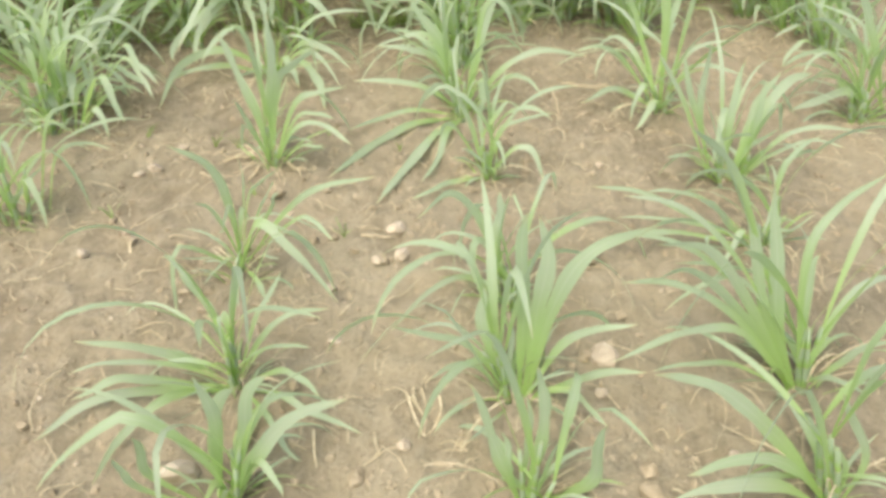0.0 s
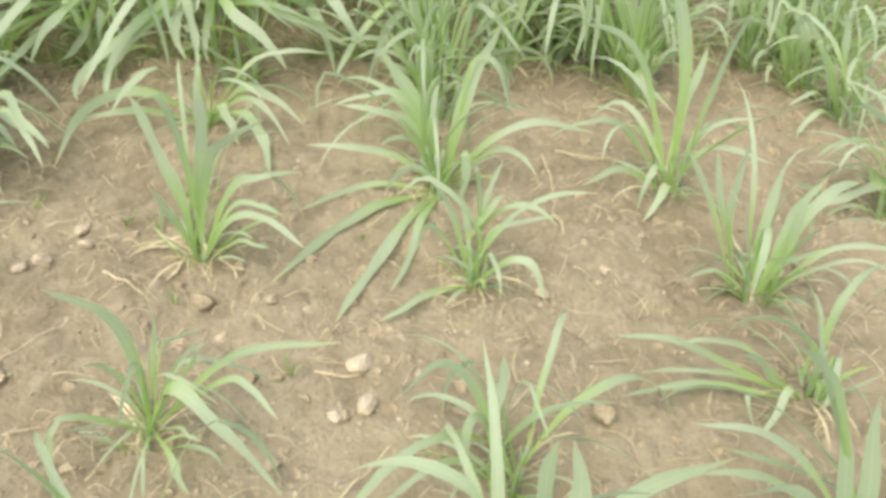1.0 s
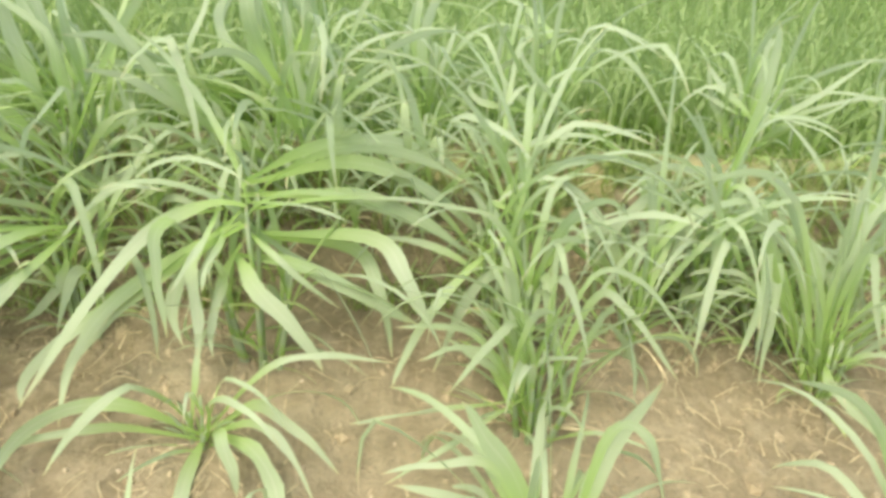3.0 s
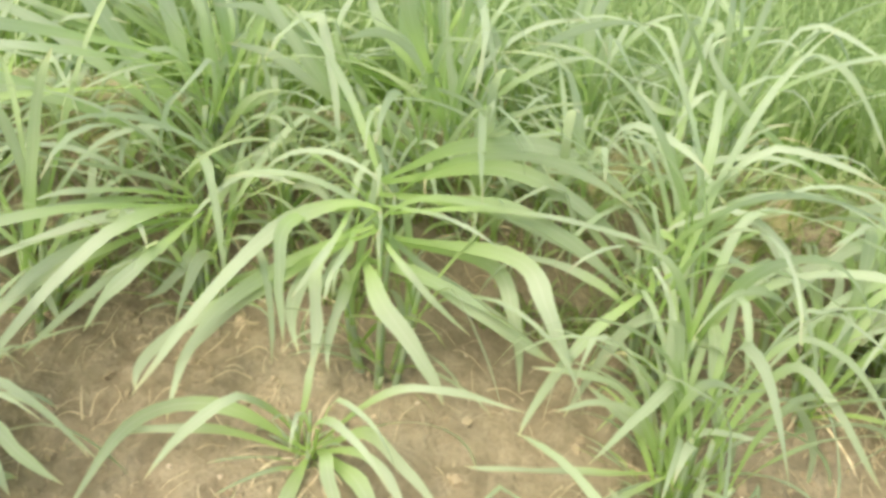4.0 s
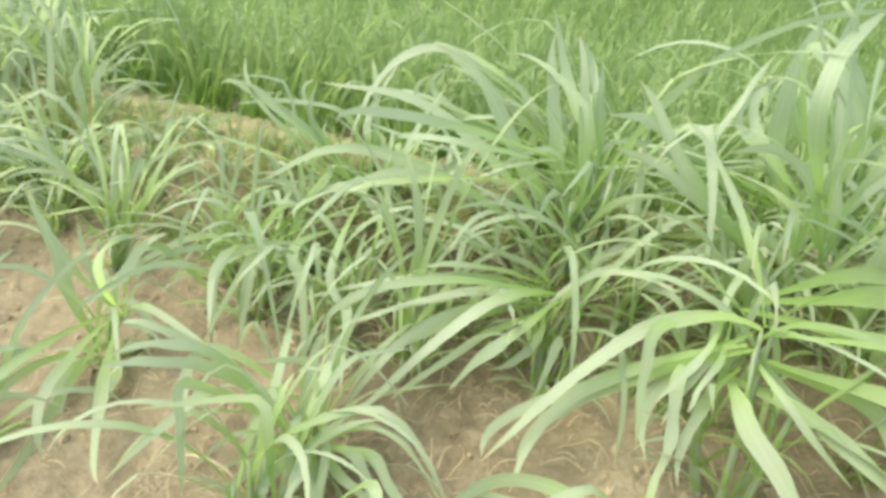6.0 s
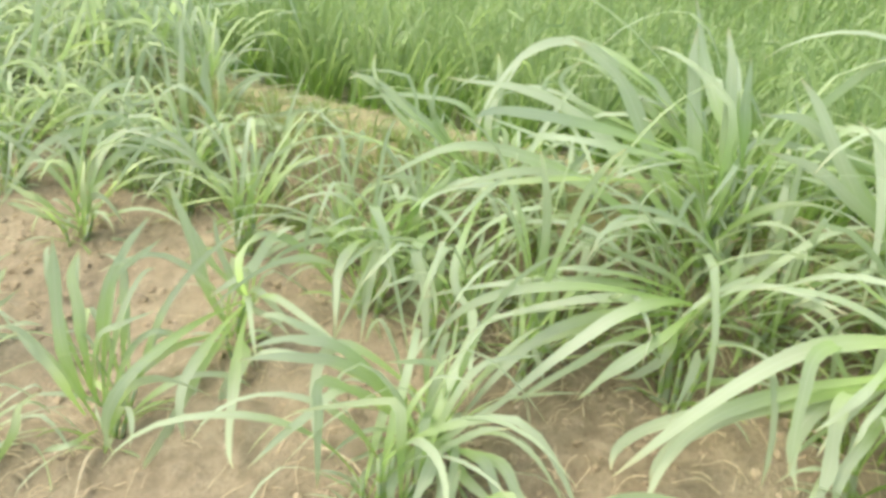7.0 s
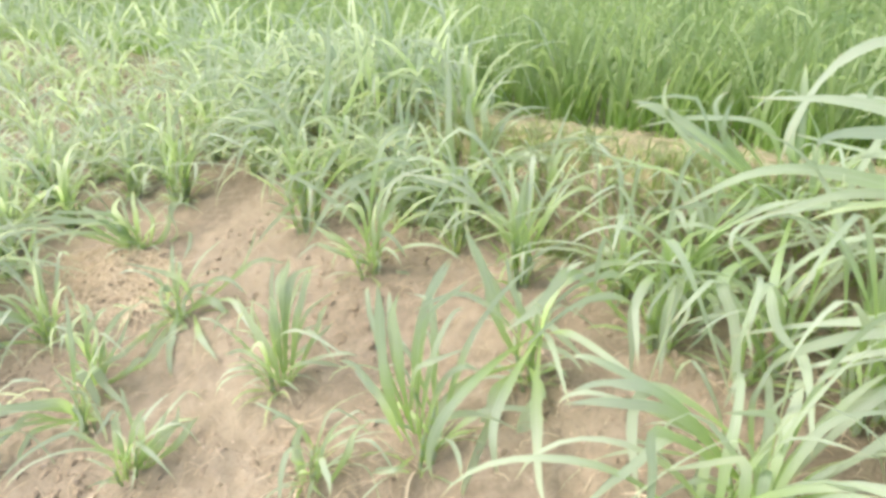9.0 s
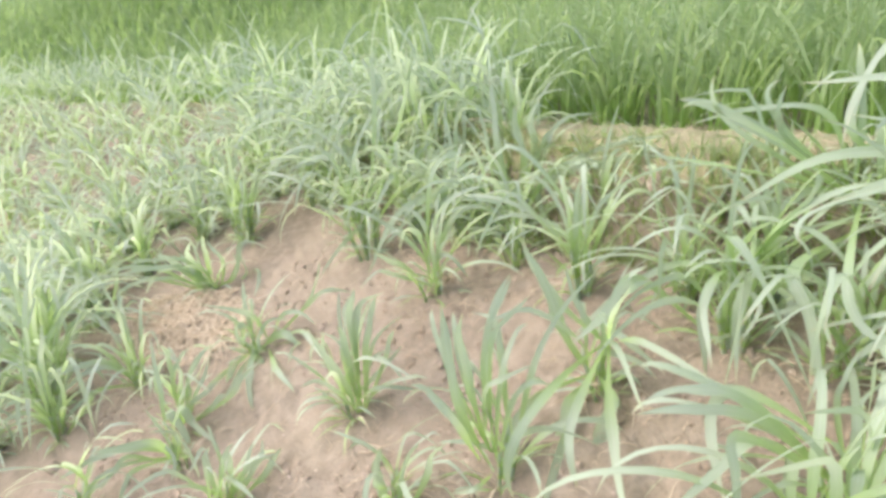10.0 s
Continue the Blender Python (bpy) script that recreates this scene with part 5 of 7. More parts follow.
long_leaves(0.97, 2.54, [
    ((0.01, 0.01, -0.00), (0.00, 0.01, 0.48), (-0.08, 0.01, 0.76), (-0.25, 0.02, 0.84), 0.050, 1.2),
    ((0.01, 0.01, -0.00), (0.02, 0.01, 0.31), (0.05, 0.01, 0.44), (0.08, 0.01, 0.54), 0.035, 1.1),
    ((-0.01, 0.01, 0.01), (-0.13, 0.02, 0.43), (-0.24, 0.02, 0.57), (-0.39, 0.03, 0.60), 0.029, 1.3),
    ((-0.01, 0.01, -0.00), (-0.15, -0.01, 0.08), (-0.25, -0.06, 0.10), (-0.37, -0.09, 0.05), 0.028, -1.2),
    ((-0.00, 0.01, -0.00), (-0.04, -0.09, 0.05), (-0.09, -0.12, -0.00), (-0.14, -0.15, -0.07), 0.036, -0.3),
    ((-0.01, 0.01, 0.01), (-0.17, -0.01, 0.22), (-0.29, -0.06, 0.28), (-0.41, -0.09, 0.27), 0.026, -1.3),
    ((0.01, 0.01, -0.00), (0.10, -0.02, 0.16), (0.18, -0.08, 0.19), (0.33, -0.12, 0.14), 0.022, 1.3)])
long_leaves(0.97, 2.54, [
    ((0.01, 0.01, 0.01), (0.09, 0.01, 0.21), (0.18, 0.00, 0.27), (0.33, -0.00, 0.29), 0.023, 1.1)])
long_leaves(1.12, 2.02, [
    ((-0.08, 0.01, 0.04), (-0.13, 0.02, 0.25), (-0.12, 0.02, 0.40), (-0.11, 0.02, 0.52), 0.029, -1.0),
    ((-0.08, 0.01, 0.04), (-0.14, 0.02, 0.25), (-0.19, 0.02, 0.39), (-0.21, 0.02, 0.48), 0.023, 1.2),
    ((-0.09, 0.01, 0.04), (-0.19, 0.02, 0.29), (-0.26, 0.02, 0.42), (-0.31, 0.02, 0.49), 0.018, 1.3),
    ((-0.01, 0.01, -0.00), (-0.02, 0.01, 0.19), (-0.00, 0.01, 0.34), (0.02, 0.01, 0.45), 0.029, 0.9),
    ((-0.00, 0.01, -0.00), (0.05, 0.01, 0.17), (0.09, 0.01, 0.30), (0.15, 0.00, 0.41), 0.032, 0.9),
    ((0.00, 0.01, -0.01), (0.04, -0.02, 0.11), (0.07, -0.07, 0.16), (0.11, -0.11, 0.21), 0.020, 1.3),
    ((-0.01, 0.01, -0.01), (-0.14, -0.01, 0.09), (-0.22, -0.06, 0.11), (-0.29, -0.10, 0.11), 0.015, -0.8)])
long_leaves(1.02, 3.24, [
    ((0.00, 0.01, 0.01), (-0.06, 0.01, 0.35), (-0.26, 0.02, 0.69), (-0.55, 0.03, 0.61), 0.041, 1.3),
    ((0.00, 0.01, 0.01), (-0.11, 0.01, 0.38), (-0.23, 0.02, 0.52), (-0.34, 0.02, 0.50), 0.030, 1.3),
    ((-0.01, 0.01, 0.02), (-0.27, -0.08, 0.48), (-0.29, -0.12, 0.36), (-0.33, -0.14, 0.15), 0.037, -0.8),
    ((0.01, 0.01, 0.02), (0.01, 0.01, 0.38), (0.01, 0.01, 0.61), (0.02, 0.01, 0.73), 0.043, -1.2)])
long_leaves(0.68, 3.53, [
    ((-0.00, 0.06, -0.12), (-0.06, -0.04, 0.30), (-0.12, -0.06, 0.16), (-0.18, -0.08, 0.07), 0.048, -0.7),
    ((-0.03, 0.06, -0.12), (-0.37, 0.07, 0.11), (-0.29, 0.07, 0.22), (-0.19, 0.07, 0.28), 0.038, -1.3)])
long_leaves(0.09, 2.99, [
    ((-0.01, 0.01, 0.00), (-0.12, -0.01, 0.21), (-0.24, -0.05, 0.26), (-0.34, -0.08, 0.23), 0.020, -1.3),
    ((-0.01, 0.01, 0.00), (-0.07, 0.01, 0.26), (-0.11, 0.02, 0.43), (-0.15, 0.02, 0.56), 0.020, -1.3),
    ((-0.01, 0.01, 0.00), (-0.16, -0.01, 0.26), (-0.27, -0.02, 0.31), (-0.41, -0.02, 0.29), 0.023, -1.3),
    ((0.00, 0.01, 0.00), (-0.02, 0.01, 0.23), (-0.08, 0.02, 0.38), (-0.13, 0.02, 0.42), 0.017, -1.3),
    ((0.01, 0.01, 0.00), (0.10, 0.00, 0.45), (0.24, -0.01, 0.48), (0.42, -0.03, 0.29), 0.018, 1.3),
    ((0.00, 0.01, 0.01), (0.12, -0.02, 0.42), (0.22, -0.06, 0.39), (0.36, -0.10, 0.24), 0.026, 1.3)])
long_leaves(0.01, 3.34, [
    ((0.01, 0.05, -0.07), (0.08, -0.08, 0.17), (0.13, -0.16, -0.01), (0.17, -0.22, -0.21), 0.038, 0.7),
    ((0.00, 0.05, -0.07), (-0.04, -0.05, 0.15), (-0.14, -0.10, 0.09), (-0.22, -0.13, -0.16), 0.040, -1.0)])
long_leaves(0.68, 3.53, [
    ((-0.01, 0.06, -0.10), (-0.18, -0.03, 0.31), (-0.32, -0.06, 0.25), (-0.41, -0.07, 0.06), 0.033, -1.2),
    ((-0.01, 0.06, -0.10), (-0.23, 0.08, 0.35), (-0.08, 0.06, 0.42), (0.13, 0.05, 0.34), 0.031, 1.3)])
long_leaves(1.02, 3.24, [
    ((-0.02, 0.01, 0.01), (-0.32, -0.12, 0.53), (-0.30, -0.17, 0.38), (-0.31, -0.19, 0.13), 0.033, 0.6),
    ((-0.01, 0.01, 0.01), (-0.19, 0.02, 0.43), (-0.28, 0.03, 0.56), (-0.38, 0.04, 0.57), 0.028, 1.3),
    ((0.00, 0.01, 0.01), (0.03, -0.05, 0.47), (0.05, -0.10, 0.38), (0.09, -0.12, 0.21), 0.024, 1.2),
    ((-0.02, 0.01, 0.01), (-0.24, 0.03, 0.34), (-0.36, 0.04, 0.38), (-0.46, 0.05, 0.35), 0.023, -1.3),
    ((0.01, 0.01, 0.01), (0.08, -0.03, 0.14), (0.13, -0.08, 0.24), (0.19, -0.13, 0.32), 0.019, 1.3)])
grass(-3.97, 2.94, -0.01, .6, 12, .03)
long_leaves(-3.97, 2.94, [
    ((-0.00, -0.02, 0.05), (-0.13, -0.38, 0.21), (-0.20, -0.67, 0.11), (-0.23, -0.86, -0.21), 0.044, -1.3),
    ((-0.01, -0.02, 0.05), (-0.09, -0.30, 0.19), (-0.11, -0.46, 0.11), (-0.03, -0.58, -0.25), 0.044, -1.2),
    ((-0.00, -0.02, 0.06), (-0.08, -0.27, 0.28), (-0.11, -0.46, 0.23), (-0.12, -0.60, 0.16), 0.041, -1.3),
    ((-0.00, -0.01, 0.07), (-0.03, -0.15, 0.39), (-0.03, -0.28, 0.39), (-0.03, -0.39, 0.33), 0.025, -1.3),
    ((0.00, -0.00, 0.07), (-0.04, -0.09, 0.40), (-0.04, -0.11, 0.65), (-0.06, -0.14, 0.83), 0.044, 1.3),
    ((0.01, 0.01, 0.07), (0.01, 0.03, 0.42), (-0.00, -0.01, 0.58), (0.01, 0.02, 0.70), 0.037, -1.3),
    ((0.01, 0.02, 0.07), (0.04, 0.09, 0.45), (0.03, 0.07, 0.60), (0.05, 0.11, 0.71), 0.044, -1.3)])
long_leaves(-3.97, 2.94, [
    ((0.01, 0.03, 0.07), (0.13, 0.09, 0.40), (0.08, 0.19, 0.54), (0.12, 0.28, 0.61), 0.025, 1.3),
    ((0.01, 0.01, 0.06), (0.17, 0.06, 0.26), (0.43, 0.13, 0.38), (0.87, 0.25, 0.49), 0.045, -1.3),
    ((-0.00, -0.01, 0.04), (0.04, -0.13, 0.11), (0.06, -0.17, -0.01), (0.21, -0.22, -0.12), 0.044, -0.3),
    ((0.01, 0.01, 0.05), (0.32, 0.05, 0.18), (0.17, 0.00, 0.08), (0.19, -0.16, -0.09), 0.042, -0.9),
    ((-0.00, -0.02, 0.05), (-0.12, -0.36, 0.16), (-0.16, -0.58, 0.12), (-0.19, -0.76, -0.06), 0.032, -1.3)])
long_leaves(-2.35, 2.85, [
    ((-0.00, 0.01, 0.01), (0.10, -0.01, 0.32), (0.12, -0.12, 0.23), (0.13, -0.14, 0.05), 0.023, -0.1)])
long_leaves(-2.25, 3.42, [
    ((-0.01, -0.00, -0.05), (0.12, -0.46, -0.06), (0.21, -0.50, -0.18), (0.29, -0.51, -0.48), 0.040, -0.1)])
long_leaves(-1.68, 2.36, [
    ((0.09, 0.01, -0.03), (0.16, -0.03, 0.16), (0.29, -0.08, 0.22), (0.43, -0.12, 0.19), 0.022, -1.3),
    ((0.11, 0.01, -0.02), (0.28, -0.08, 0.22), (0.35, -0.12, 0.13), (0.39, -0.14, 0.04), 0.034, 0.6),
    ((0.10, 0.01, -0.02), (0.23, -0.08, 0.09), (0.28, -0.12, 0.08), (0.31, -0.14, -0.02), 0.030, 0.7),
    ((0.12, 0.01, -0.01), (0.27, -0.03, 0.14), (0.39, -0.08, 0.18), (0.48, -0.12, 0.15), 0.017, -1.3),
    ((0.13, 0.01, 0.00), (0.37, -0.03, 0.33), (0.46, -0.08, 0.26), (0.54, -0.12, 0.18), 0.030, 0.8),
    ((0.13, 0.01, -0.01), (0.36, -0.03, 0.28), (0.46, -0.08, 0.21), (0.52, -0.12, 0.13), 0.022, 0.9),
    ((0.11, 0.01, -0.01), (0.19, -0.01, 0.14), (0.23, -0.02, 0.22), (0.24, -0.02, 0.31), 0.026, -0.9)])
long_leaves(-1.56, 1.77, [
    ((0.13, 0.02, 0.03), (0.22, -0.02, 0.23), (0.36, -0.07, 0.28), (0.47, -0.11, 0.26), 0.014, -1.3),
    ((0.10, 0.02, 0.03), (0.21, -0.02, 0.34), (0.31, -0.07, 0.40), (0.41, -0.11, 0.41), 0.016, -1.3)])
long_leaves(1.84, 2.46, [
    ((0.07, 0.01, -0.01), (-0.11, 0.00, 0.15), (-0.12, -0.01, 0.24), (-0.17, -0.01, 0.32), 0.028, -0.9),
    ((0.09, 0.01, 0.05), (-0.06, -0.02, 0.31), (-0.23, -0.07, 0.41), (-0.34, -0.10, 0.42), 0.023, 1.1),
    ((0.08, 0.01, -0.01), (-0.08, -0.02, 0.12), (-0.23, -0.07, 0.10), (-0.37, -0.10, 0.05), 0.040, -1.2),
    ((0.08, 0.01, -0.01), (-0.16, -0.02, 0.27), (-0.33, -0.06, 0.28), (-0.43, -0.10, 0.24), 0.021, -1.3),
    ((0.10, 0.01, 0.03), (0.01, -0.00, 0.33), (-0.08, -0.01, 0.50), (-0.14, -0.01, 0.55), 0.034, 1.0)])
long_leaves(1.12, 2.02, [
    ((0.02, 0.01, 0.00), (0.08, -0.00, 0.22), (0.18, -0.01, 0.36), (0.26, -0.01, 0.40), 0.039, 1.2),
    ((0.04, 0.01, 0.00), (0.07, -0.00, 0.17), (0.09, -0.01, 0.30), (0.10, -0.01, 0.37), 0.031, 1.3),
    ((0.04, 0.01, -0.01), (0.15, -0.02, 0.14), (0.27, -0.07, 0.20), (0.47, -0.12, 0.18), 0.020, 1.3),
    ((0.04, 0.01, -0.02), (0.13, -0.02, 0.09), (0.26, -0.07, 0.15), (0.36, -0.12, 0.13), 0.016, 1.3)])
long_leaves(0.97, 2.54, [
    ((-0.02, 0.01, 0.08), (-0.09, -0.07, 0.12), (-0.13, -0.11, 0.07), (-0.16, -0.13, -0.03), 0.028, -0.6)])
long_leaves(-6.48, 0.17, [
    ((0.03, 0.06, 0.10), (0.04, 0.04, 0.35), (0.05, 0.05, 0.50), (0.03, -0.00, 0.57), 0.036, 1.3),
    ((0.03, 0.04, 0.10), (0.01, -0.07, 0.21), (0.00, -0.22, 0.24), (-0.01, -0.36, 0.16), 0.036, -1.2),
    ((0.03, 0.04, 0.07), (0.06, -0.08, 0.10), (0.06, -0.19, 0.03), (0.15, -0.24, -0.04), 0.036, -1.1),
    ((0.04, 0.08, 0.10), (0.10, 0.19, 0.39), (0.12, 0.22, 0.54), (0.12, 0.21, 0.63), 0.027, -1.0),
    ((0.05, 0.10, 0.07), (0.15, 0.26, 0.25), (0.24, 0.33, 0.29), (0.38, 0.36, 0.23), 0.027, 1.3)])
long_leaves(-5.82, 1.13, [
    ((0.03, 0.06, 0.02), (0.00, -0.03, 0.12), (-0.02, -0.11, 0.26), (-0.05, -0.18, 0.35), 0.043, -1.2),
    ((0.03, 0.06, 0.02), (-0.02, -0.14, 0.22), (-0.07, -0.37, 0.27), (-0.12, -0.60, 0.24), 0.051, -1.3),
    ((0.02, 0.03, 0.01), (-0.06, -0.22, 0.16), (-0.07, -0.38, 0.16), (-0.06, -0.45, 0.08), 0.030, -1.3),
    ((0.02, 0.04, 0.02), (-0.02, -0.13, 0.29), (-0.08, -0.39, 0.33), (-0.08, -0.51, 0.33), 0.034, -1.3),
    ((0.04, 0.10, 0.02), (0.11, 0.22, 0.24), (0.13, 0.25, 0.38), (0.15, 0.28, 0.44), 0.034, -1.2),
    ((0.04, 0.10, 0.02), (0.19, 0.33, 0.20), (0.35, 0.33, 0.16), (0.54, 0.27, 0.10), 0.029, 0.2),
    ((0.04, 0.08, 0.02), (0.07, 0.12, 0.25), (0.05, 0.06, 0.39), (0.04, 0.03, 0.44), 0.034, -1.3)])
long_leaves(-5.82, 1.13, [
    ((0.04, 0.09, 0.01), (0.15, 0.27, 0.16), (0.13, 0.25, 0.33), (0.17, 0.34, 0.46), 0.030, 1.1)])
long_leaves(-4.50, 1.28, [
    ((0.04, 0.10, 0.08), (0.05, 0.04, 0.25), (0.06, -0.05, 0.31), (0.02, -0.25, 0.39), 0.032, -1.2),
    ((0.05, 0.11, 0.08), (0.11, 0.18, 0.25), (0.20, 0.27, 0.29), (0.28, 0.34, 0.22), 0.026, 1.3),
    ((0.04, 0.10, 0.06), (0.11, 0.07, 0.18), (0.14, 0.03, 0.17), (0.16, 0.03, 0.07), 0.026, -0.6),
    ((0.03, 0.08, 0.06), (0.08, -0.01, 0.03), (0.29, -0.06, -0.02), (0.57, -0.09, -0.05), 0.045, -0.2),
    ((0.03, 0.08, 0.04), (0.09, -0.06, -0.01), (0.24, -0.18, -0.09), (0.34, -0.21, -0.11), 0.029, -0.7),
    ((0.04, 0.09, 0.04), (0.32, 0.08, 0.06), (0.49, 0.09, 0.05), (0.67, 0.12, 0.05), 0.037, 0.4),
    ((0.05, 0.12, 0.08), (0.15, 0.27, 0.15), (0.42, 0.30, 0.15), (0.58, 0.31, 0.12), 0.032, 0.5)])
long_leaves(-4.50, 1.28, [
    ((0.05, 0.12, 0.06), (0.24, 0.24, 0.13), (0.27, 0.19, 0.10), (0.39, 0.14, 0.08), 0.019, -0.6),
    ((0.05, 0.11, 0.08), (0.14, 0.31, 0.29), (0.19, 0.39, 0.46), (0.20, 0.42, 0.58), 0.016, -1.3),
    ((0.05, 0.11, 0.08), (0.18, 0.34, 0.33), (0.27, 0.44, 0.41), (0.36, 0.55, 0.41), 0.026, 1.3)])
long_leaves(-4.24, 0.79, [
    ((0.00, 0.03, 0.03), (0.02, 0.03, 0.20), (0.04, 0.05, 0.34), (0.03, 0.03, 0.39), 0.024, -0.4),
    ((0.01, 0.04, 0.03), (0.06, 0.07, 0.28), (0.14, 0.15, 0.44), (0.22, 0.23, 0.54), 0.026, -1.1),
    ((0.01, 0.05, 0.03), (0.05, 0.10, 0.20), (0.08, 0.16, 0.30), (0.11, 0.21, 0.46), 0.021, -1.3),
    ((0.00, 0.02, 0.02), (0.09, 0.02, 0.16), (0.16, 0.08, 0.08), (0.38, 0.16, 0.06), 0.044, 0.3),
    ((0.02, 0.05, 0.01), (0.09, 0.15, 0.11), (0.17, 0.21, 0.20), (0.23, 0.25, 0.25), 0.033, -1.3),
    ((0.02, 0.05, 0.03), (0.13, 0.25, 0.17), (0.23, 0.34, 0.32), (0.31, 0.43, 0.43), 0.030, -1.3),
    ((0.01, 0.03, 0.03), (0.04, 0.08, 0.20), (0.05, 0.08, 0.31), (0.07, 0.13, 0.40), 0.021, 0.9)])
long_leaves(-5.05, 0.53, [
    ((-0.00, -0.00, 0.02), (-0.02, -0.11, 0.16), (-0.03, -0.27, 0.16), (-0.06, -0.45, 0.03), 0.035, -1.2),
    ((0.00, 0.01, 0.02), (-0.03, -0.14, 0.20), (-0.06, -0.33, 0.20), (-0.12, -0.58, 0.07), 0.035, -1.2),
    ((0.01, 0.02, 0.02), (0.01, -0.00, 0.23), (0.01, -0.03, 0.35), (-0.00, -0.06, 0.39), 0.028, -1.2),
    ((-0.00, -0.00, 0.02), (-0.07, -0.24, 0.01), (-0.08, -0.38, -0.08), (-0.07, -0.46, -0.17), 0.032, -1.3),
    ((0.00, 0.01, 0.02), (-0.04, -0.16, 0.28), (-0.03, -0.27, 0.35), (-0.03, -0.37, 0.33), 0.028, -1.2),
    ((0.01, 0.01, 0.02), (0.05, 0.05, 0.16), (0.09, 0.01, 0.20), (0.12, -0.02, 0.13), 0.021, 1.2),
    ((0.00, 0.01, 0.02), (0.01, -0.05, 0.24), (0.02, -0.14, 0.34), (0.04, -0.20, 0.34), 0.028, -1.3)])
long_leaves(-5.05, -0.01, [
    ((0.02, 0.04, 0.02), (0.19, 0.25, 0.32), (0.21, 0.18, 0.26), (0.20, 0.11, 0.12), 0.040, -0.7),
    ((0.00, 0.00, 0.04), (0.00, -0.08, 0.27), (0.01, -0.19, 0.31), (0.03, -0.24, 0.29), 0.034, -1.2),
    ((-0.00, -0.01, 0.04), (-0.03, -0.11, 0.30), (-0.02, -0.10, 0.50), (-0.01, -0.08, 0.72), 0.034, 1.3),
    ((0.00, 0.00, 0.04), (0.01, 0.00, 0.45), (0.04, 0.03, 0.64), (0.05, 0.06, 0.82), 0.030, -0.8),
    ((-0.00, -0.01, 0.03), (-0.02, -0.12, 0.20), (-0.00, -0.21, 0.21), (0.00, -0.30, 0.18), 0.027, -1.2),
    ((0.01, 0.02, 0.03), (0.07, 0.09, 0.31), (0.12, 0.07, 0.50), (0.16, 0.06, 0.54), 0.027, 0.0)])
long_leaves(-3.92, 0.76, [
    ((-0.01, -0.00, 0.05), (-0.04, -0.17, 0.13), (-0.07, -0.34, 0.11), (-0.11, -0.54, 0.02), 0.038, -1.1),
    ((-0.01, -0.00, 0.04), (-0.07, -0.23, 0.04), (-0.08, -0.37, -0.01), (-0.07, -0.46, -0.11), 0.025, -1.2),
    ((-0.01, -0.01, 0.04), (0.00, -0.18, 0.04), (0.02, -0.25, -0.02), (0.02, -0.29, -0.10), 0.027, -1.2),
    ((-0.00, 0.01, 0.04), (0.10, 0.04, 0.13), (0.15, 0.07, 0.12), (0.17, 0.07, 0.04), 0.019, 0.5)])
long_leaves(-3.38, 0.95, [
    ((0.02, 0.04, 0.03), (0.03, 0.05, 0.18), (0.04, 0.05, 0.24), (0.04, 0.05, 0.30), 0.028, -0.6),
    ((0.02, 0.05, 0.03), (0.05, 0.10, 0.18), (0.08, 0.13, 0.27), (0.08, 0.15, 0.33), 0.019, -1.3),
    ((0.02, 0.06, 0.03), (0.10, 0.16, 0.16), (0.18, 0.21, 0.28), (0.24, 0.25, 0.36), 0.028, -1.3),
    ((0.02, 0.05, 0.03), (0.06, 0.12, 0.15), (0.09, 0.16, 0.26), (0.11, 0.20, 0.29), 0.019, -1.3)])
long_leaves(-3.39, 1.61, [
    ((0.01, 0.03, 0.01), (0.01, 0.01, 0.23), (0.01, -0.01, 0.37), (0.01, -0.02, 0.45), 0.032, 1.3),
    ((0.01, 0.04, 0.01), (0.02, 0.03, 0.37), (0.03, 0.03, 0.53), (0.04, 0.05, 0.62), 0.034, -0.6),
    ((0.02, 0.05, 0.01), (0.04, 0.08, 0.31), (0.06, 0.10, 0.47), (0.08, 0.14, 0.58), 0.034, -1.3),
    ((0.02, 0.05, 0.01), (0.09, 0.14, 0.26), (0.15, 0.15, 0.39), (0.20, 0.17, 0.46), 0.024, -1.0),
    ((0.00, 0.02, 0.01), (0.01, -0.05, 0.13), (0.02, -0.15, 0.22), (0.03, -0.22, 0.22), 0.020, -1.3),
    ((0.01, 0.02, 0.01), (0.02, -0.02, 0.16), (0.04, -0.10, 0.34), (0.05, -0.17, 0.48), 0.034, 1.3)])
long_leaves(1.00, 4.31, [
    ((0.02, 0.04, -0.01), (0.02, 0.03, 0.19), (0.03, 0.02, 0.34), (0.04, 0.01, 0.49), 0.036, -1.2),
    ((0.03, 0.04, -0.03), (0.18, -0.01, 0.13), (0.37, -0.08, 0.22), (0.58, -0.14, 0.22), 0.023, 1.3),
    ((0.03, 0.04, -0.01), (0.14, -0.01, 0.23), (0.35, -0.08, 0.36), (0.61, -0.15, 0.36), 0.023, -1.3),
    ((0.03, 0.04, -0.03), (0.12, -0.00, 0.07), (0.20, -0.06, 0.12), (0.29, -0.11, 0.11), 0.031, -1.3),
    ((-0.02, 0.04, -0.03), (-0.11, 0.04, 0.11), (-0.15, 0.04, 0.20), (-0.20, 0.04, 0.32), 0.034, 1.2),
    ((0.01, 0.04, -0.03), (-0.25, -0.26, -0.11), (-0.38, -0.32, -0.16), (-0.46, -0.35, -0.20), 0.024, -1.1),
    ((0.00, 0.04, -0.01), (-0.02, 0.03, 0.14), (-0.04, 0.02, 0.21), (-0.06, 0.03, 0.29), 0.023, 1.0)])
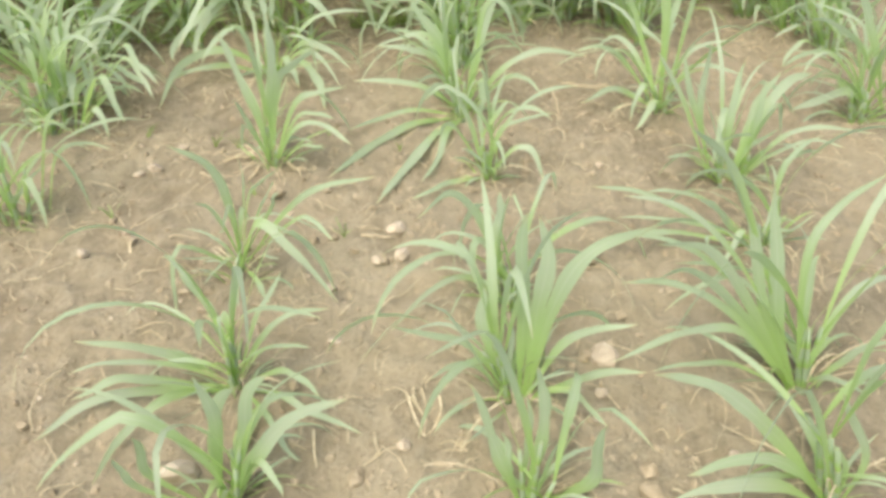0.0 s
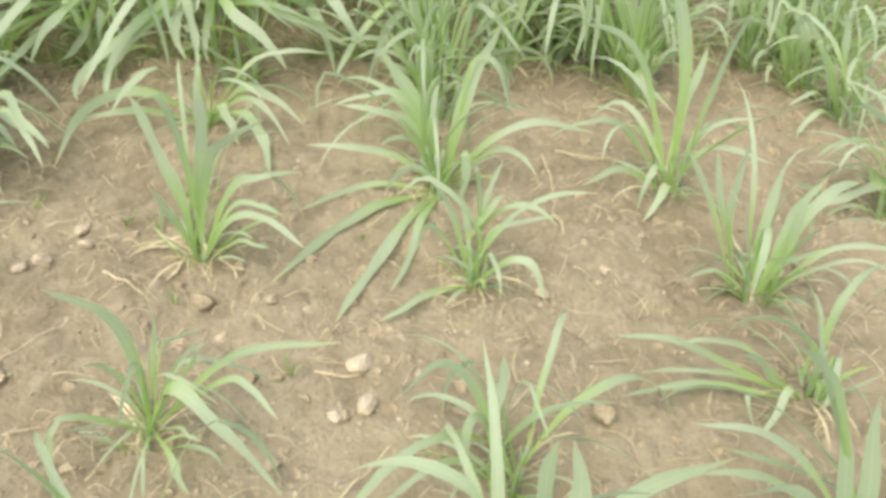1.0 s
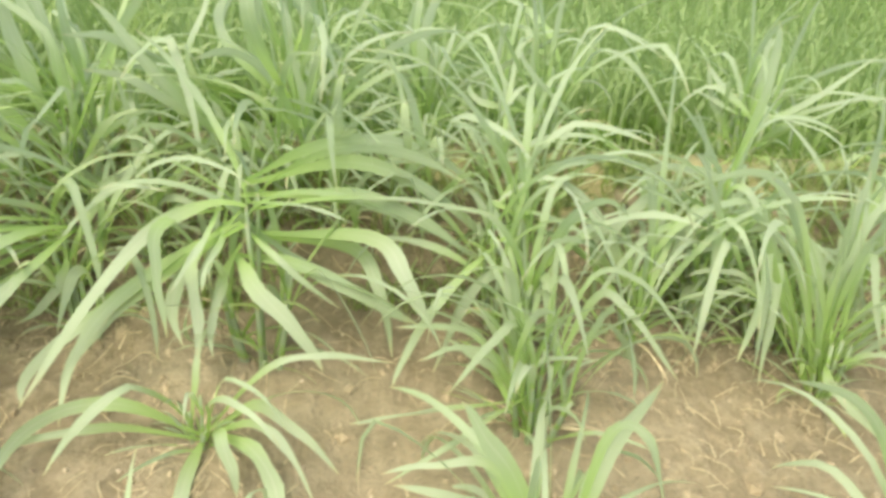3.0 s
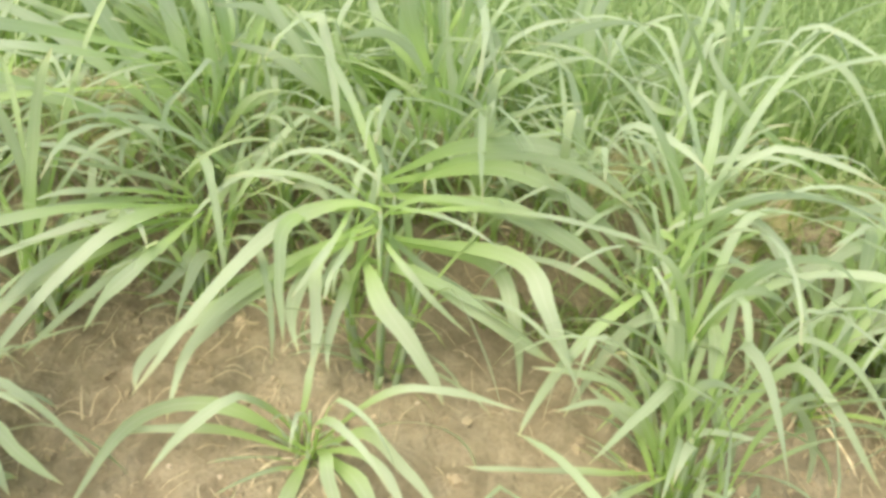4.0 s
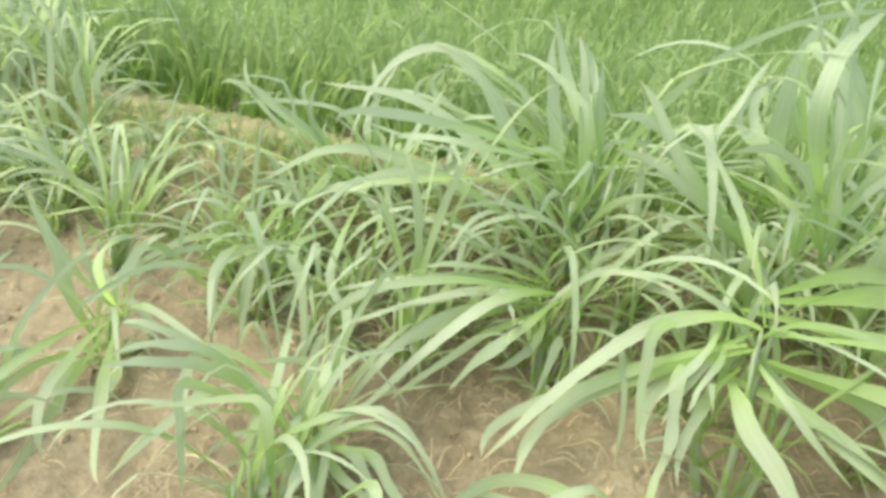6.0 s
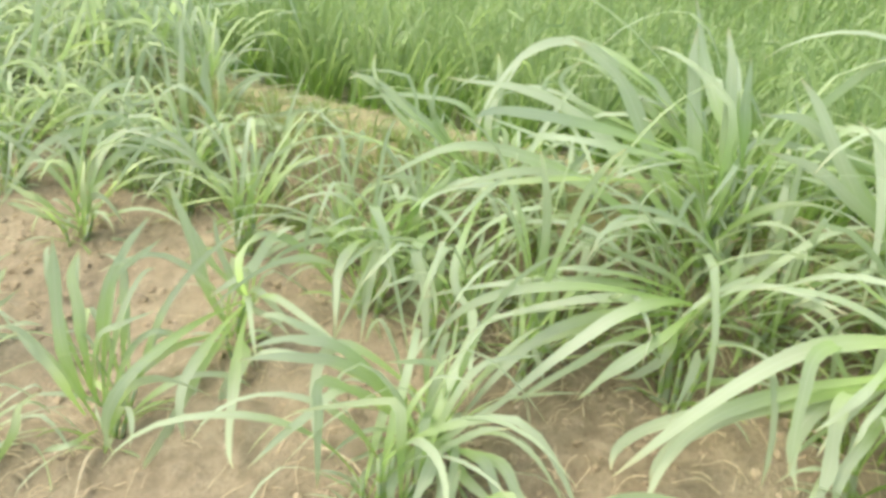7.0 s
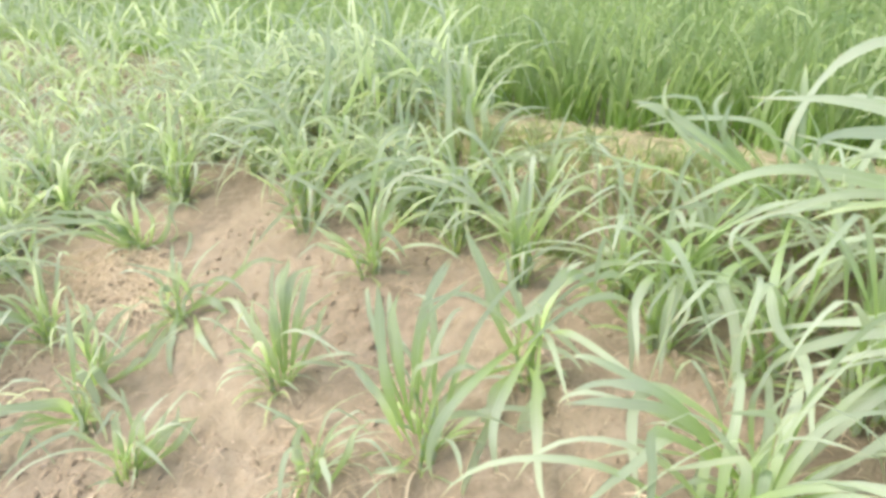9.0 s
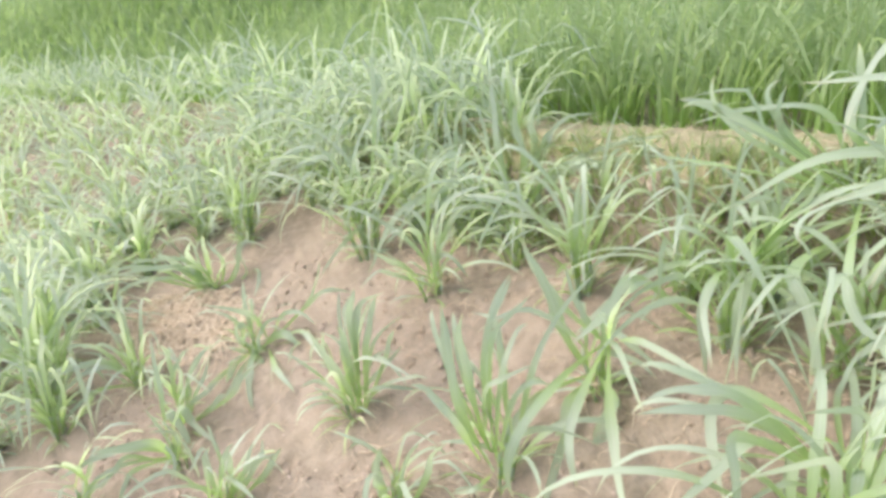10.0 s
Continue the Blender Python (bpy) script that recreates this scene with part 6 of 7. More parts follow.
long_leaves(1.00, 4.31, [
    ((0.02, 0.04, -0.03), (0.07, -0.14, -0.06), (0.11, -0.28, -0.21), (0.14, -0.31, -0.30), 0.030, 0.9)])
grass(1.70, 4.20, 0.20, .6, 14, .03)
long_leaves(1.70, 4.20, [
    ((-0.01, -0.03, 0.10), (0.08, -0.05, 0.33), (0.17, -0.07, 0.46), (0.28, -0.08, 0.58), 0.041, 1.3),
    ((-0.04, -0.03, 0.10), (-0.23, -0.02, 0.39), (-0.24, -0.03, 0.53), (-0.19, -0.03, 0.69), 0.043, -1.0),
    ((0.00, -0.03, 0.10), (0.11, -0.08, 0.48), (0.13, -0.13, 0.43), (0.17, -0.17, 0.33), 0.020, 1.3),
    ((-0.02, -0.03, 0.10), (-0.15, -0.03, 0.29), (-0.22, -0.03, 0.39), (-0.23, -0.03, 0.47), 0.020, 1.1),
    ((-0.01, -0.03, 0.10), (0.04, -0.07, 0.18), (0.10, -0.12, 0.20), (0.15, -0.17, 0.24), 0.026, -1.3),
    ((-0.01, -0.03, 0.08), (-0.26, -0.04, 0.16), (-0.37, -0.12, 0.08), (-0.43, -0.18, -0.02), 0.020, -0.8)])
grass(2.18, 4.26, 0.20, .6, 14, .03)
long_leaves(2.18, 4.26, [
    ((-0.02, -0.02, 0.09), (-0.05, -0.03, 0.30), (-0.09, -0.04, 0.40), (-0.11, -0.03, 0.49), 0.037, 0.9),
    ((0.01, -0.03, 0.09), (-0.01, -0.04, 0.30), (-0.04, -0.04, 0.40), (-0.06, -0.04, 0.48), 0.034, 0.7),
    ((-0.03, -0.02, 0.09), (-0.20, -0.01, 0.31), (-0.27, -0.02, 0.44), (-0.38, -0.00, 0.53), 0.021, 1.0),
    ((-0.03, -0.02, 0.08), (-0.14, -0.04, 0.14), (-0.18, -0.09, 0.08), (-0.16, -0.14, 0.01), 0.019, -0.1)])
grass(1.87, 3.34, -0.01, .6, 22, .03)
long_leaves(1.87, 3.34, [
    ((-0.05, 0.01, 0.02), (-0.16, -0.01, 0.30), (-0.26, -0.06, 0.44), (-0.36, -0.09, 0.55), 0.033, 0.8),
    ((-0.04, 0.01, 0.02), (-0.22, -0.06, 0.19), (-0.29, -0.09, 0.17), (-0.31, -0.11, 0.11), 0.020, -0.8),
    ((-0.02, 0.01, 0.02), (-0.16, -0.01, 0.28), (-0.37, -0.05, 0.33), (-0.58, -0.07, 0.23), 0.023, 1.3),
    ((-0.01, 0.01, 0.02), (-0.05, -0.00, 0.23), (-0.06, -0.01, 0.38), (-0.09, -0.01, 0.50), 0.023, 0.8),
    ((-0.01, 0.01, 0.02), (-0.10, -0.02, 0.25), (-0.10, -0.07, 0.33), (-0.08, -0.11, 0.38), 0.028, -0.3),
    ((0.01, 0.00, 0.02), (-0.02, -0.02, 0.35), (-0.01, -0.07, 0.47), (0.10, -0.12, 0.54), 0.030, -1.2),
    ((-0.03, 0.01, 0.02), (-0.18, -0.06, 0.13), (-0.23, -0.10, 0.11), (-0.24, -0.12, 0.04), 0.020, -0.5)])
grass(2.00, 3.11, -0.01, .58, 22, .028)
long_leaves(2.00, 3.11, [
    ((-0.03, 0.01, 0.00), (-0.24, -0.05, 0.35), (-0.21, -0.09, 0.24), (-0.18, -0.12, 0.09), 0.019, 0.3),
    ((-0.04, 0.01, -0.00), (-0.17, -0.06, 0.06), (-0.25, -0.09, 0.01), (-0.30, -0.11, -0.06), 0.029, -0.7),
    ((-0.03, 0.01, 0.00), (-0.11, -0.01, 0.16), (-0.23, -0.05, 0.22), (-0.30, -0.09, 0.15), 0.019, 1.1),
    ((-0.01, 0.01, 0.00), (-0.07, 0.01, 0.28), (-0.09, -0.00, 0.42), (-0.13, 0.00, 0.48), 0.027, 0.8),
    ((-0.04, 0.01, -0.01), (-0.17, -0.01, 0.13), (-0.27, -0.05, 0.11), (-0.35, -0.08, 0.08), 0.020, -1.0),
    ((-0.01, 0.01, 0.00), (-0.03, -0.02, 0.18), (0.01, -0.07, 0.20), (0.06, -0.11, 0.13), 0.024, 1.3),
    ((-0.02, 0.01, -0.00), (-0.16, -0.01, 0.28), (-0.32, -0.05, 0.44), (-0.39, -0.08, 0.45), 0.024, 1.0)])
long_leaves(1.02, 3.24, [
    ((-0.02, 0.01, 0.15), (-0.01, -0.00, 0.36), (0.01, -0.01, 0.47), (0.02, -0.01, 0.58), 0.032, -1.3),
    ((-0.04, 0.01, 0.19), (-0.15, -0.01, 0.55), (-0.25, -0.05, 0.66), (-0.31, -0.08, 0.70), 0.023, 1.0),
    ((-0.06, 0.01, 0.17), (-0.22, -0.05, 0.44), (-0.23, -0.09, 0.31), (-0.25, -0.11, 0.07), 0.028, -0.6),
    ((-0.07, 0.01, 0.17), (-0.25, 0.00, 0.33), (-0.37, -0.03, 0.32), (-0.43, -0.07, 0.30), 0.016, -1.2),
    ((-0.01, 0.01, 0.17), (0.07, -0.08, 0.35), (0.10, -0.12, 0.26), (0.11, -0.15, 0.17), 0.015, 1.2),
    ((-0.00, 0.01, 0.17), (0.23, -0.05, 0.39), (0.26, -0.10, 0.49), (0.33, -0.15, 0.52), 0.019, 1.3)])
long_leaves(-0.67, 1.48, [
    ((0.01, 0.01, 0.05), (0.01, -0.02, 0.24), (-0.03, -0.07, 0.39), (-0.12, -0.10, 0.46), 0.028, 1.3),
    ((0.02, 0.01, 0.07), (0.05, -0.01, 0.26), (0.06, -0.02, 0.35), (0.05, -0.02, 0.41), 0.013, -0.6),
    ((0.03, 0.00, 0.05), (0.19, -0.04, 0.23), (0.32, -0.10, 0.32), (0.49, -0.15, 0.35), 0.021, 1.3),
    ((0.03, 0.00, 0.06), (0.21, -0.04, 0.20), (0.28, -0.10, 0.21), (0.35, -0.14, 0.16), 0.021, 0.6),
    ((0.02, 0.00, 0.07), (0.11, -0.08, 0.21), (0.22, -0.13, 0.12), (0.35, -0.16, -0.03), 0.033, 0.6),
    ((0.01, 0.01, 0.06), (-0.02, -0.02, 0.18), (-0.04, -0.07, 0.26), (-0.07, -0.11, 0.28), 0.013, 1.3),
    ((0.01, 0.01, 0.04), (0.08, -0.08, 0.02), (0.11, -0.12, -0.01), (0.13, -0.14, -0.04), 0.018, 0.3)])
long_leaves(-0.67, 1.48, [
    ((0.02, 0.00, 0.07), (0.13, -0.01, 0.23), (0.15, -0.03, 0.27), (0.17, -0.03, 0.29), 0.013, -1.2),
    ((0.01, 0.01, 0.04), (0.02, -0.08, 0.03), (0.03, -0.12, -0.01), (0.03, -0.14, -0.05), 0.010, -0.3),
    ((0.01, 0.01, 0.05), (-0.00, -0.07, 0.09), (-0.04, -0.11, 0.06), (-0.07, -0.13, 0.03), 0.008, -0.7),
    ((0.03, 0.00, 0.04), (0.11, -0.08, 0.10), (0.15, -0.13, 0.11), (0.18, -0.15, 0.11), 0.010, 0.5),
    ((0.00, 0.01, 0.05), (-0.04, -0.02, 0.08), (-0.11, -0.06, 0.09), (-0.15, -0.10, 0.11), 0.008, -1.0),
    ((0.02, 0.00, 0.07), (0.10, -0.03, 0.23), (0.15, -0.09, 0.30), (0.19, -0.13, 0.35), 0.009, -1.1),
    ((0.02, 0.01, 0.07), (0.07, -0.03, 0.27), (0.14, -0.09, 0.34), (0.20, -0.13, 0.38), 0.009, -1.3)])
long_leaves(1.10, 1.62, [
    ((-0.02, 0.00, 0.01), (-0.27, -0.01, 0.14), (-0.46, -0.04, 0.23), (-0.61, -0.07, 0.26), 0.021, -1.3),
    ((-0.02, 0.00, 0.02), (-0.21, -0.01, 0.18), (-0.35, -0.05, 0.23), (-0.44, -0.08, 0.23), 0.015, -1.1),
    ((-0.02, 0.00, 0.01), (-0.23, -0.01, 0.10), (-0.41, -0.05, 0.14), (-0.53, -0.08, 0.15), 0.014, -1.1),
    ((-0.02, 0.00, 0.00), (-0.27, -0.01, 0.07), (-0.42, -0.04, 0.08), (-0.57, -0.07, 0.08), 0.022, -0.9),
    ((-0.01, 0.00, 0.01), (-0.12, -0.02, 0.09), (-0.20, -0.06, 0.17), (-0.28, -0.10, 0.22), 0.023, 1.2),
    ((-0.01, 0.00, -0.01), (-0.20, -0.06, 0.07), (-0.23, -0.10, 0.06), (-0.21, -0.12, -0.00), 0.014, -0.1),
    ((-0.01, 0.00, -0.00), (-0.10, -0.07, 0.09), (-0.15, -0.11, 0.04), (-0.20, -0.12, -0.02), 0.024, -0.3)])
long_leaves(1.10, 1.62, [
    ((0.00, -0.00, 0.01), (0.01, -0.03, 0.08), (0.05, -0.08, 0.09), (0.10, -0.13, 0.16), 0.015, 1.1)])
long_leaves(1.02, 1.05, [
    ((-0.09, 0.02, 0.19), (-0.24, -0.00, 0.57), (-0.33, -0.04, 0.69), (-0.42, -0.08, 0.75), 0.018, 1.0),
    ((-0.10, 0.02, 0.19), (-0.26, 0.00, 0.42), (-0.42, -0.04, 0.55), (-0.56, -0.06, 0.59), 0.019, -1.3),
    ((-0.10, 0.02, 0.18), (-0.30, 0.00, 0.38), (-0.43, -0.04, 0.46), (-0.53, -0.07, 0.48), 0.017, -1.1),
    ((-0.08, 0.02, 0.19), (-0.21, 0.02, 0.51), (-0.29, 0.01, 0.66), (-0.32, 0.02, 0.77), 0.013, 1.1)])

# the dense fringe below the bund; it leaves the bund bare for a stretch
for i in range(36):
    x = -8.6 + i * 0.31 + rng.uniform(-0.08, 0.08)
    far = x < -4.6
    down = rng.uniform(0.15, 0.6) if far else rng.uniform(0.6, 0.9)
    if -1.5 < x < 0.2:
        down = rng.uniform(0.34, 0.5)
    if -4.3 < x < -2.9 and i % 2:
        continue
    grass(x, crest(x) - down, 0.0, rng.uniform(0.75, 0.95) if far else rng.uniform(0.56, 0.7), 44 if x < -5.2 else 28, 0.034, far=x < -5.2)

for i in range(6):
    x = -2.0 + i * 0.3 + rng.uniform(-0.06, 0.06)
    grass(x, crest(x) - rng.uniform(0.34, 0.48), 0.0, rng.uniform(0.42, 0.52), 18, 0.03)

for x, y, size in ((-4.0, 2.75, 0.6), (-4.45, 2.78, 0.66), (-5.05, 2.75, 0.68), (-5.4, 2.35, 0.62), (-5.0, 3.1, 0.75), (-5.6, 2.9, 0.72),
                   (-5.35, 3.25, 0.8), (-5.8, 3.3, 0.82), (-6.1, 2.75, 0.75), (-6.35, 3.2, 0.85), (-4.75, 3.35, 0.78), (-5.9, 2.3, 0.66), (-6.7, 2.9, 0.8), (-4.7, 2.55, 0.6), (-2.75, 3.3, 0.48), (-2.35, 3.62, 0.42), (-3.15, 3.25, 0.46)):
    grass(x, y, 0.0, size, 46 if x < -5.3 else 30 if size > 0.5 else 8, 0.032, far=x < -5.3)

long_leaves(-5.60, 2.90, [
    ((0.01, -0.11, 0.26), (0.00, -0.12, 0.56), (-0.03, -0.20, 0.78), (-0.08, -0.31, 0.95), 0.073, -1.3),
    ((0.01, -0.09, 0.27), (0.06, 0.01, 0.56), (0.05, 0.00, 0.76), (0.06, 0.02, 1.00), 0.064, 1.3),
    ((0.01, -0.11, 0.27), (-0.03, -0.20, 0.61), (-0.04, -0.22, 0.86), (-0.02, -0.18, 1.05), 0.034, -1.3),
    ((0.02, -0.09, 0.27), (0.09, 0.08, 0.59), (0.10, 0.11, 0.76), (0.12, 0.16, 0.89), 0.038, -1.3),
    ((0.00, -0.11, 0.25), (-0.13, -0.50, 0.40), (-0.18, -0.76, 0.31), (-0.25, -1.03, 0.19), 0.052, -1.3),
    ((0.00, -0.11, 0.25), (-0.10, -0.43, 0.27), (-0.15, -0.69, 0.21), (-0.22, -0.95, 0.14), 0.052, -1.3),
    ((0.02, -0.09, 0.26), (0.18, 0.22, 0.46), (0.78, 0.06, 0.40), (1.22, 0.06, 0.32), 0.049, 0.4)])
long_leaves(-5.00, 3.10, [
    ((0.01, -0.12, 0.30), (0.03, -0.07, 0.51), (0.05, -0.03, 0.66), (0.07, 0.01, 0.77), 0.039, 1.3),
    ((0.02, -0.12, 0.29), (0.27, -0.06, 0.38), (0.53, -0.09, 0.33), (0.64, -0.11, 0.26), 0.036, 0.8),
    ((0.01, -0.14, 0.29), (-0.00, -0.23, 0.24), (0.05, -0.25, 0.14), (0.09, -0.24, 0.06), 0.051, -0.4),
    ((0.01, -0.13, 0.30), (-0.04, -0.25, 0.52), (0.04, -0.06, 0.67), (0.09, 0.05, 0.69), 0.035, 1.3)])
long_leaves(-3.97, 2.94, [
    ((0.06, 0.04, 0.08), (0.17, 0.01, 0.23), (0.24, 0.02, 0.10), (0.61, -0.09, -0.03), 0.039, 0.2),
    ((0.06, 0.03, 0.14), (0.28, 0.10, 0.36), (0.55, 0.20, 0.49), (0.87, 0.32, 0.56), 0.036, -1.3),
    ((0.04, 0.03, 0.14), (0.05, 0.02, 0.42), (0.01, -0.02, 0.55), (0.02, -0.01, 0.68), 0.036, -1.3),
    ((0.06, 0.03, 0.14), (0.09, 0.04, 0.43), (0.09, 0.03, 0.60), (0.14, 0.07, 0.72), 0.039, 0.8),
    ((0.06, 0.04, 0.14), (0.15, 0.06, 0.45), (0.30, 0.10, 0.61), (0.49, 0.19, 0.65), 0.017, -1.0),
    ((0.06, 0.04, 0.14), (0.15, 0.06, 0.47), (0.27, 0.08, 0.58), (0.37, 0.10, 0.62), 0.017, -1.0),
    ((0.04, 0.03, 0.14), (-0.01, -0.05, 0.24), (-0.03, -0.12, 0.31), (-0.06, -0.19, 0.32), 0.028, -1.3)])
long_leaves(-3.97, 2.94, [
    ((0.04, 0.02, 0.13), (0.01, -0.03, 0.21), (-0.03, -0.12, 0.20), (-0.04, -0.18, 0.14), 0.023, -1.3),
    ((0.05, 0.03, 0.17), (0.28, 0.09, 0.36), (0.40, 0.12, 0.39), (0.52, 0.09, 0.24), 0.033, -1.3),
    ((0.06, 0.04, 0.17), (0.31, 0.11, 0.38), (0.55, 0.14, 0.39), (0.64, 0.11, 0.25), 0.035, 1.3),
    ((0.05, 0.03, 0.14), (0.07, -0.05, 0.11), (0.00, -0.15, 0.02), (0.39, -0.26, -0.12), 0.040, -0.4)])
long_leaves(-3.15, 3.25, [
    ((0.03, -0.07, 0.19), (0.04, -0.16, 0.22), (-0.01, -0.24, 0.15), (-0.06, -0.30, -0.03), 0.025, -1.3),
    ((0.04, -0.06, 0.19), (0.06, -0.09, 0.30), (0.09, -0.13, 0.33), (0.10, -0.17, 0.34), 0.028, 0.7),
    ((0.05, -0.06, 0.19), (0.10, -0.06, 0.31), (0.17, -0.07, 0.37), (0.21, -0.10, 0.41), 0.020, -0.7),
    ((0.05, -0.06, 0.19), (0.17, -0.04, 0.32), (0.21, -0.05, 0.37), (0.25, -0.07, 0.41), 0.017, -0.7),
    ((0.05, -0.06, 0.19), (0.13, -0.06, 0.26), (0.20, -0.05, 0.27), (0.31, -0.03, 0.26), 0.015, 1.3)])
long_leaves(-2.75, 3.30, [
    ((-0.01, -0.08, 0.15), (-0.04, -0.13, 0.25), (0.06, -0.13, 0.29), (0.12, -0.13, 0.31), 0.014, -1.3),
    ((-0.02, -0.08, 0.15), (-0.07, -0.16, 0.21), (-0.07, -0.21, 0.19), (-0.05, -0.25, 0.16), 0.014, -1.1)])
long_leaves(-2.25, 3.42, [
    ((-0.05, -0.01, 0.07), (-0.20, -0.15, 0.24), (-0.34, -0.31, 0.37), (-0.44, -0.42, 0.40), 0.045, -1.3),
    ((-0.04, -0.01, 0.07), (-0.10, -0.09, 0.35), (-0.25, -0.25, 0.37), (-0.39, -0.40, 0.32), 0.024, -1.3),
    ((-0.07, -0.03, 0.07), (-0.20, -0.15, 0.26), (-0.19, -0.21, 0.36), (-0.16, -0.23, 0.45), 0.019, 1.2),
    ((-0.06, -0.02, 0.07), (-0.18, -0.20, 0.16), (-0.12, -0.21, 0.10), (-0.08, -0.20, -0.05), 0.030, 1.0),
    ((-0.05, -0.01, 0.06), (-0.12, -0.10, 0.09), (-0.17, -0.19, 0.02), (-0.17, -0.25, -0.05), 0.033, -1.3),
    ((-0.06, -0.02, 0.07), (-0.18, -0.14, 0.10), (-0.20, -0.22, 0.07), (-0.20, -0.27, 0.05), 0.018, -1.3)])

# the rows that run on along the bank: a few clumps, repeated
PLACED = [(-5.05, -0.01), (-5.05, 0.53), (-6.48, 0.17), (-3.92, 0.76), (-5.82, 1.13), (-4.03, 0.27), (-4.5, 1.28)]
BARE = [(-5.46, 1.51), (-5.39, 2.0), (-4.75, 1.8), (-5.1, 1.3), (-6.3, 0.75), (-5.6, 0.75)]
kinds = [(tuft(s, f, 0.03, far=True), s) for s, f in ((0.6, 46), (0.62, 52), (0.68, 56), (0.56, 44))]
used = 0
for c in range(4):
    for r in range(11):
        x = -5.5 - c * 0.72 + rng.uniform(-0.12, 0.12)
        y = -1.1 + r * 0.47 + rng.uniform(-0.1, 0.1) - 0.06 * c
        if y > crest(x) - 0.5 or any(math.hypot(x - u, y - v) < 0.4 for u, v in PLACED) or any(math.hypot(x - u, y - v) < 0.45 for u, v in BARE):
            continue
        k, s = kinds[(c * 3 + r * 5 + rng.randrange(2)) % 4] if used > 3 else kinds[used]
        place(k if used < 4 else copy_thing(k, Matrix()), x, y, rng.uniform(0, 360), s, rng.uniform(1.05, 1.4))
        used += 1


def far_rows():
    """The rows too far along the bank to tell one clump from the next."""
    r, verts, faces, uvs = random.Random(21), [], [], []
    for c in range(16):
        for k in range(12):
            x = -8.0 - c * 0.7 + r.uniform(-0.15, 0.15)
            y = crest(x) - 0.3 - k * 0.45 + r.uniform(-0.12, 0.12)
            foot, size = on_ground(x, y), r.uniform(0.62, 0.85) * (1.3 if k < 2 else 1)
            for i in range(22):
                a = foot + Vector((r.gauss(0, 0.04), r.gauss(0, 0.04), size * r.uniform(0.0, 0.3)))
                curve = bending(a, r.uniform(0, 6.28), size * r.uniform(0.6, 1.15), radians(r.uniform(55, 86)), radians(r.uniform(10 if k < 2 else 30, 140)))
                blade_data(r, curve, r.uniform(0.022, 0.038), 6, 0.2, 0.9, 0.3, verts, faces, uvs)
    return tagged(new("fodder_grass_rows", blade_mesh("fodder_grass_rows", verts, faces, uvs, LEAF)),
                  "distant rows of fodder grass along the bank", "grass", kind="stuff")


far_rows()


def weed_sprout(x, y, tall, count):
    """A seedling of a few narrow leaves on the bare soil."""
    r = random.Random(round(x * 100 + y * 1000))
    top = new("weed_sprout")
    for i in range(count):
        curve = bending(Vector((0, 0, -0.005)), r.uniform(0, 6.28), tall * r.uniform(0.6, 1.3), radians(r.uniform(40, 85)), radians(r.uniform(20, 90)))
        leaf(top, r, curve, r.uniform(0.004, 0.009), WEED, 6)
    top.matrix_basis = Matrix.Translation(on_ground(x, y))
    return tagged(top, "tiny green weed seedling sprouting from bare soil", "weed", "weed seedlings on the soil", kind="thing")


for x, y, tall, count in ((-1.26, 2.33, 0.07, 5), (-0.95, 2.25, 0.09, 7), (-0.86, 2.26, 0.1, 7), (-0.18, 2.23, 0.06, 6), (-0.35, 1.69, 0.08, 7),
                          (-0.72, 1.93, 0.06, 5), (-1.2, 1.78, 0.08, 6), (-0.49, 2.33, 0.06, 5)):
    weed_sprout(x, y, tall, count)


def bund_weeds():
    """Short grass and weeds on the bund and its near side."""
    r, verts, faces, uvs = random.Random(31), [], [], []
    for i in range(11000):
        x = r.uniform(-9, 2.8)
        v = max(r.gauss(-0.3, 0.24), -0.62)
        if n3(x * 2.2, v * 3, 40) < r.uniform(-0.35, 0.45) + (0.4 if v > -0.2 else -0.2):
            continue
        a = on_ground(x, crest(x) + v, -0.005)
        for k in range(3):
            curve = bending(a + Vector((r.gauss(0, 0.012), r.gauss(0, 0.012), 0)), r.uniform(0, 6.28), r.uniform(0.04, 0.2 if v < -0.15 else 0.1), radians(r.uniform(45, 88)), radians(r.uniform(20, 120)))
            blade_data(r, curve, r.uniform(0.003, 0.011), 4, 0.25, 0.8, 0.5, verts, faces, uvs)
    return tagged(new("bund_weeds", blade_mesh("bund_weeds", verts, faces, uvs, WEED)), "short green weeds and grass on the earth bund", "weeds", kind="stuff")


bund_weeds()


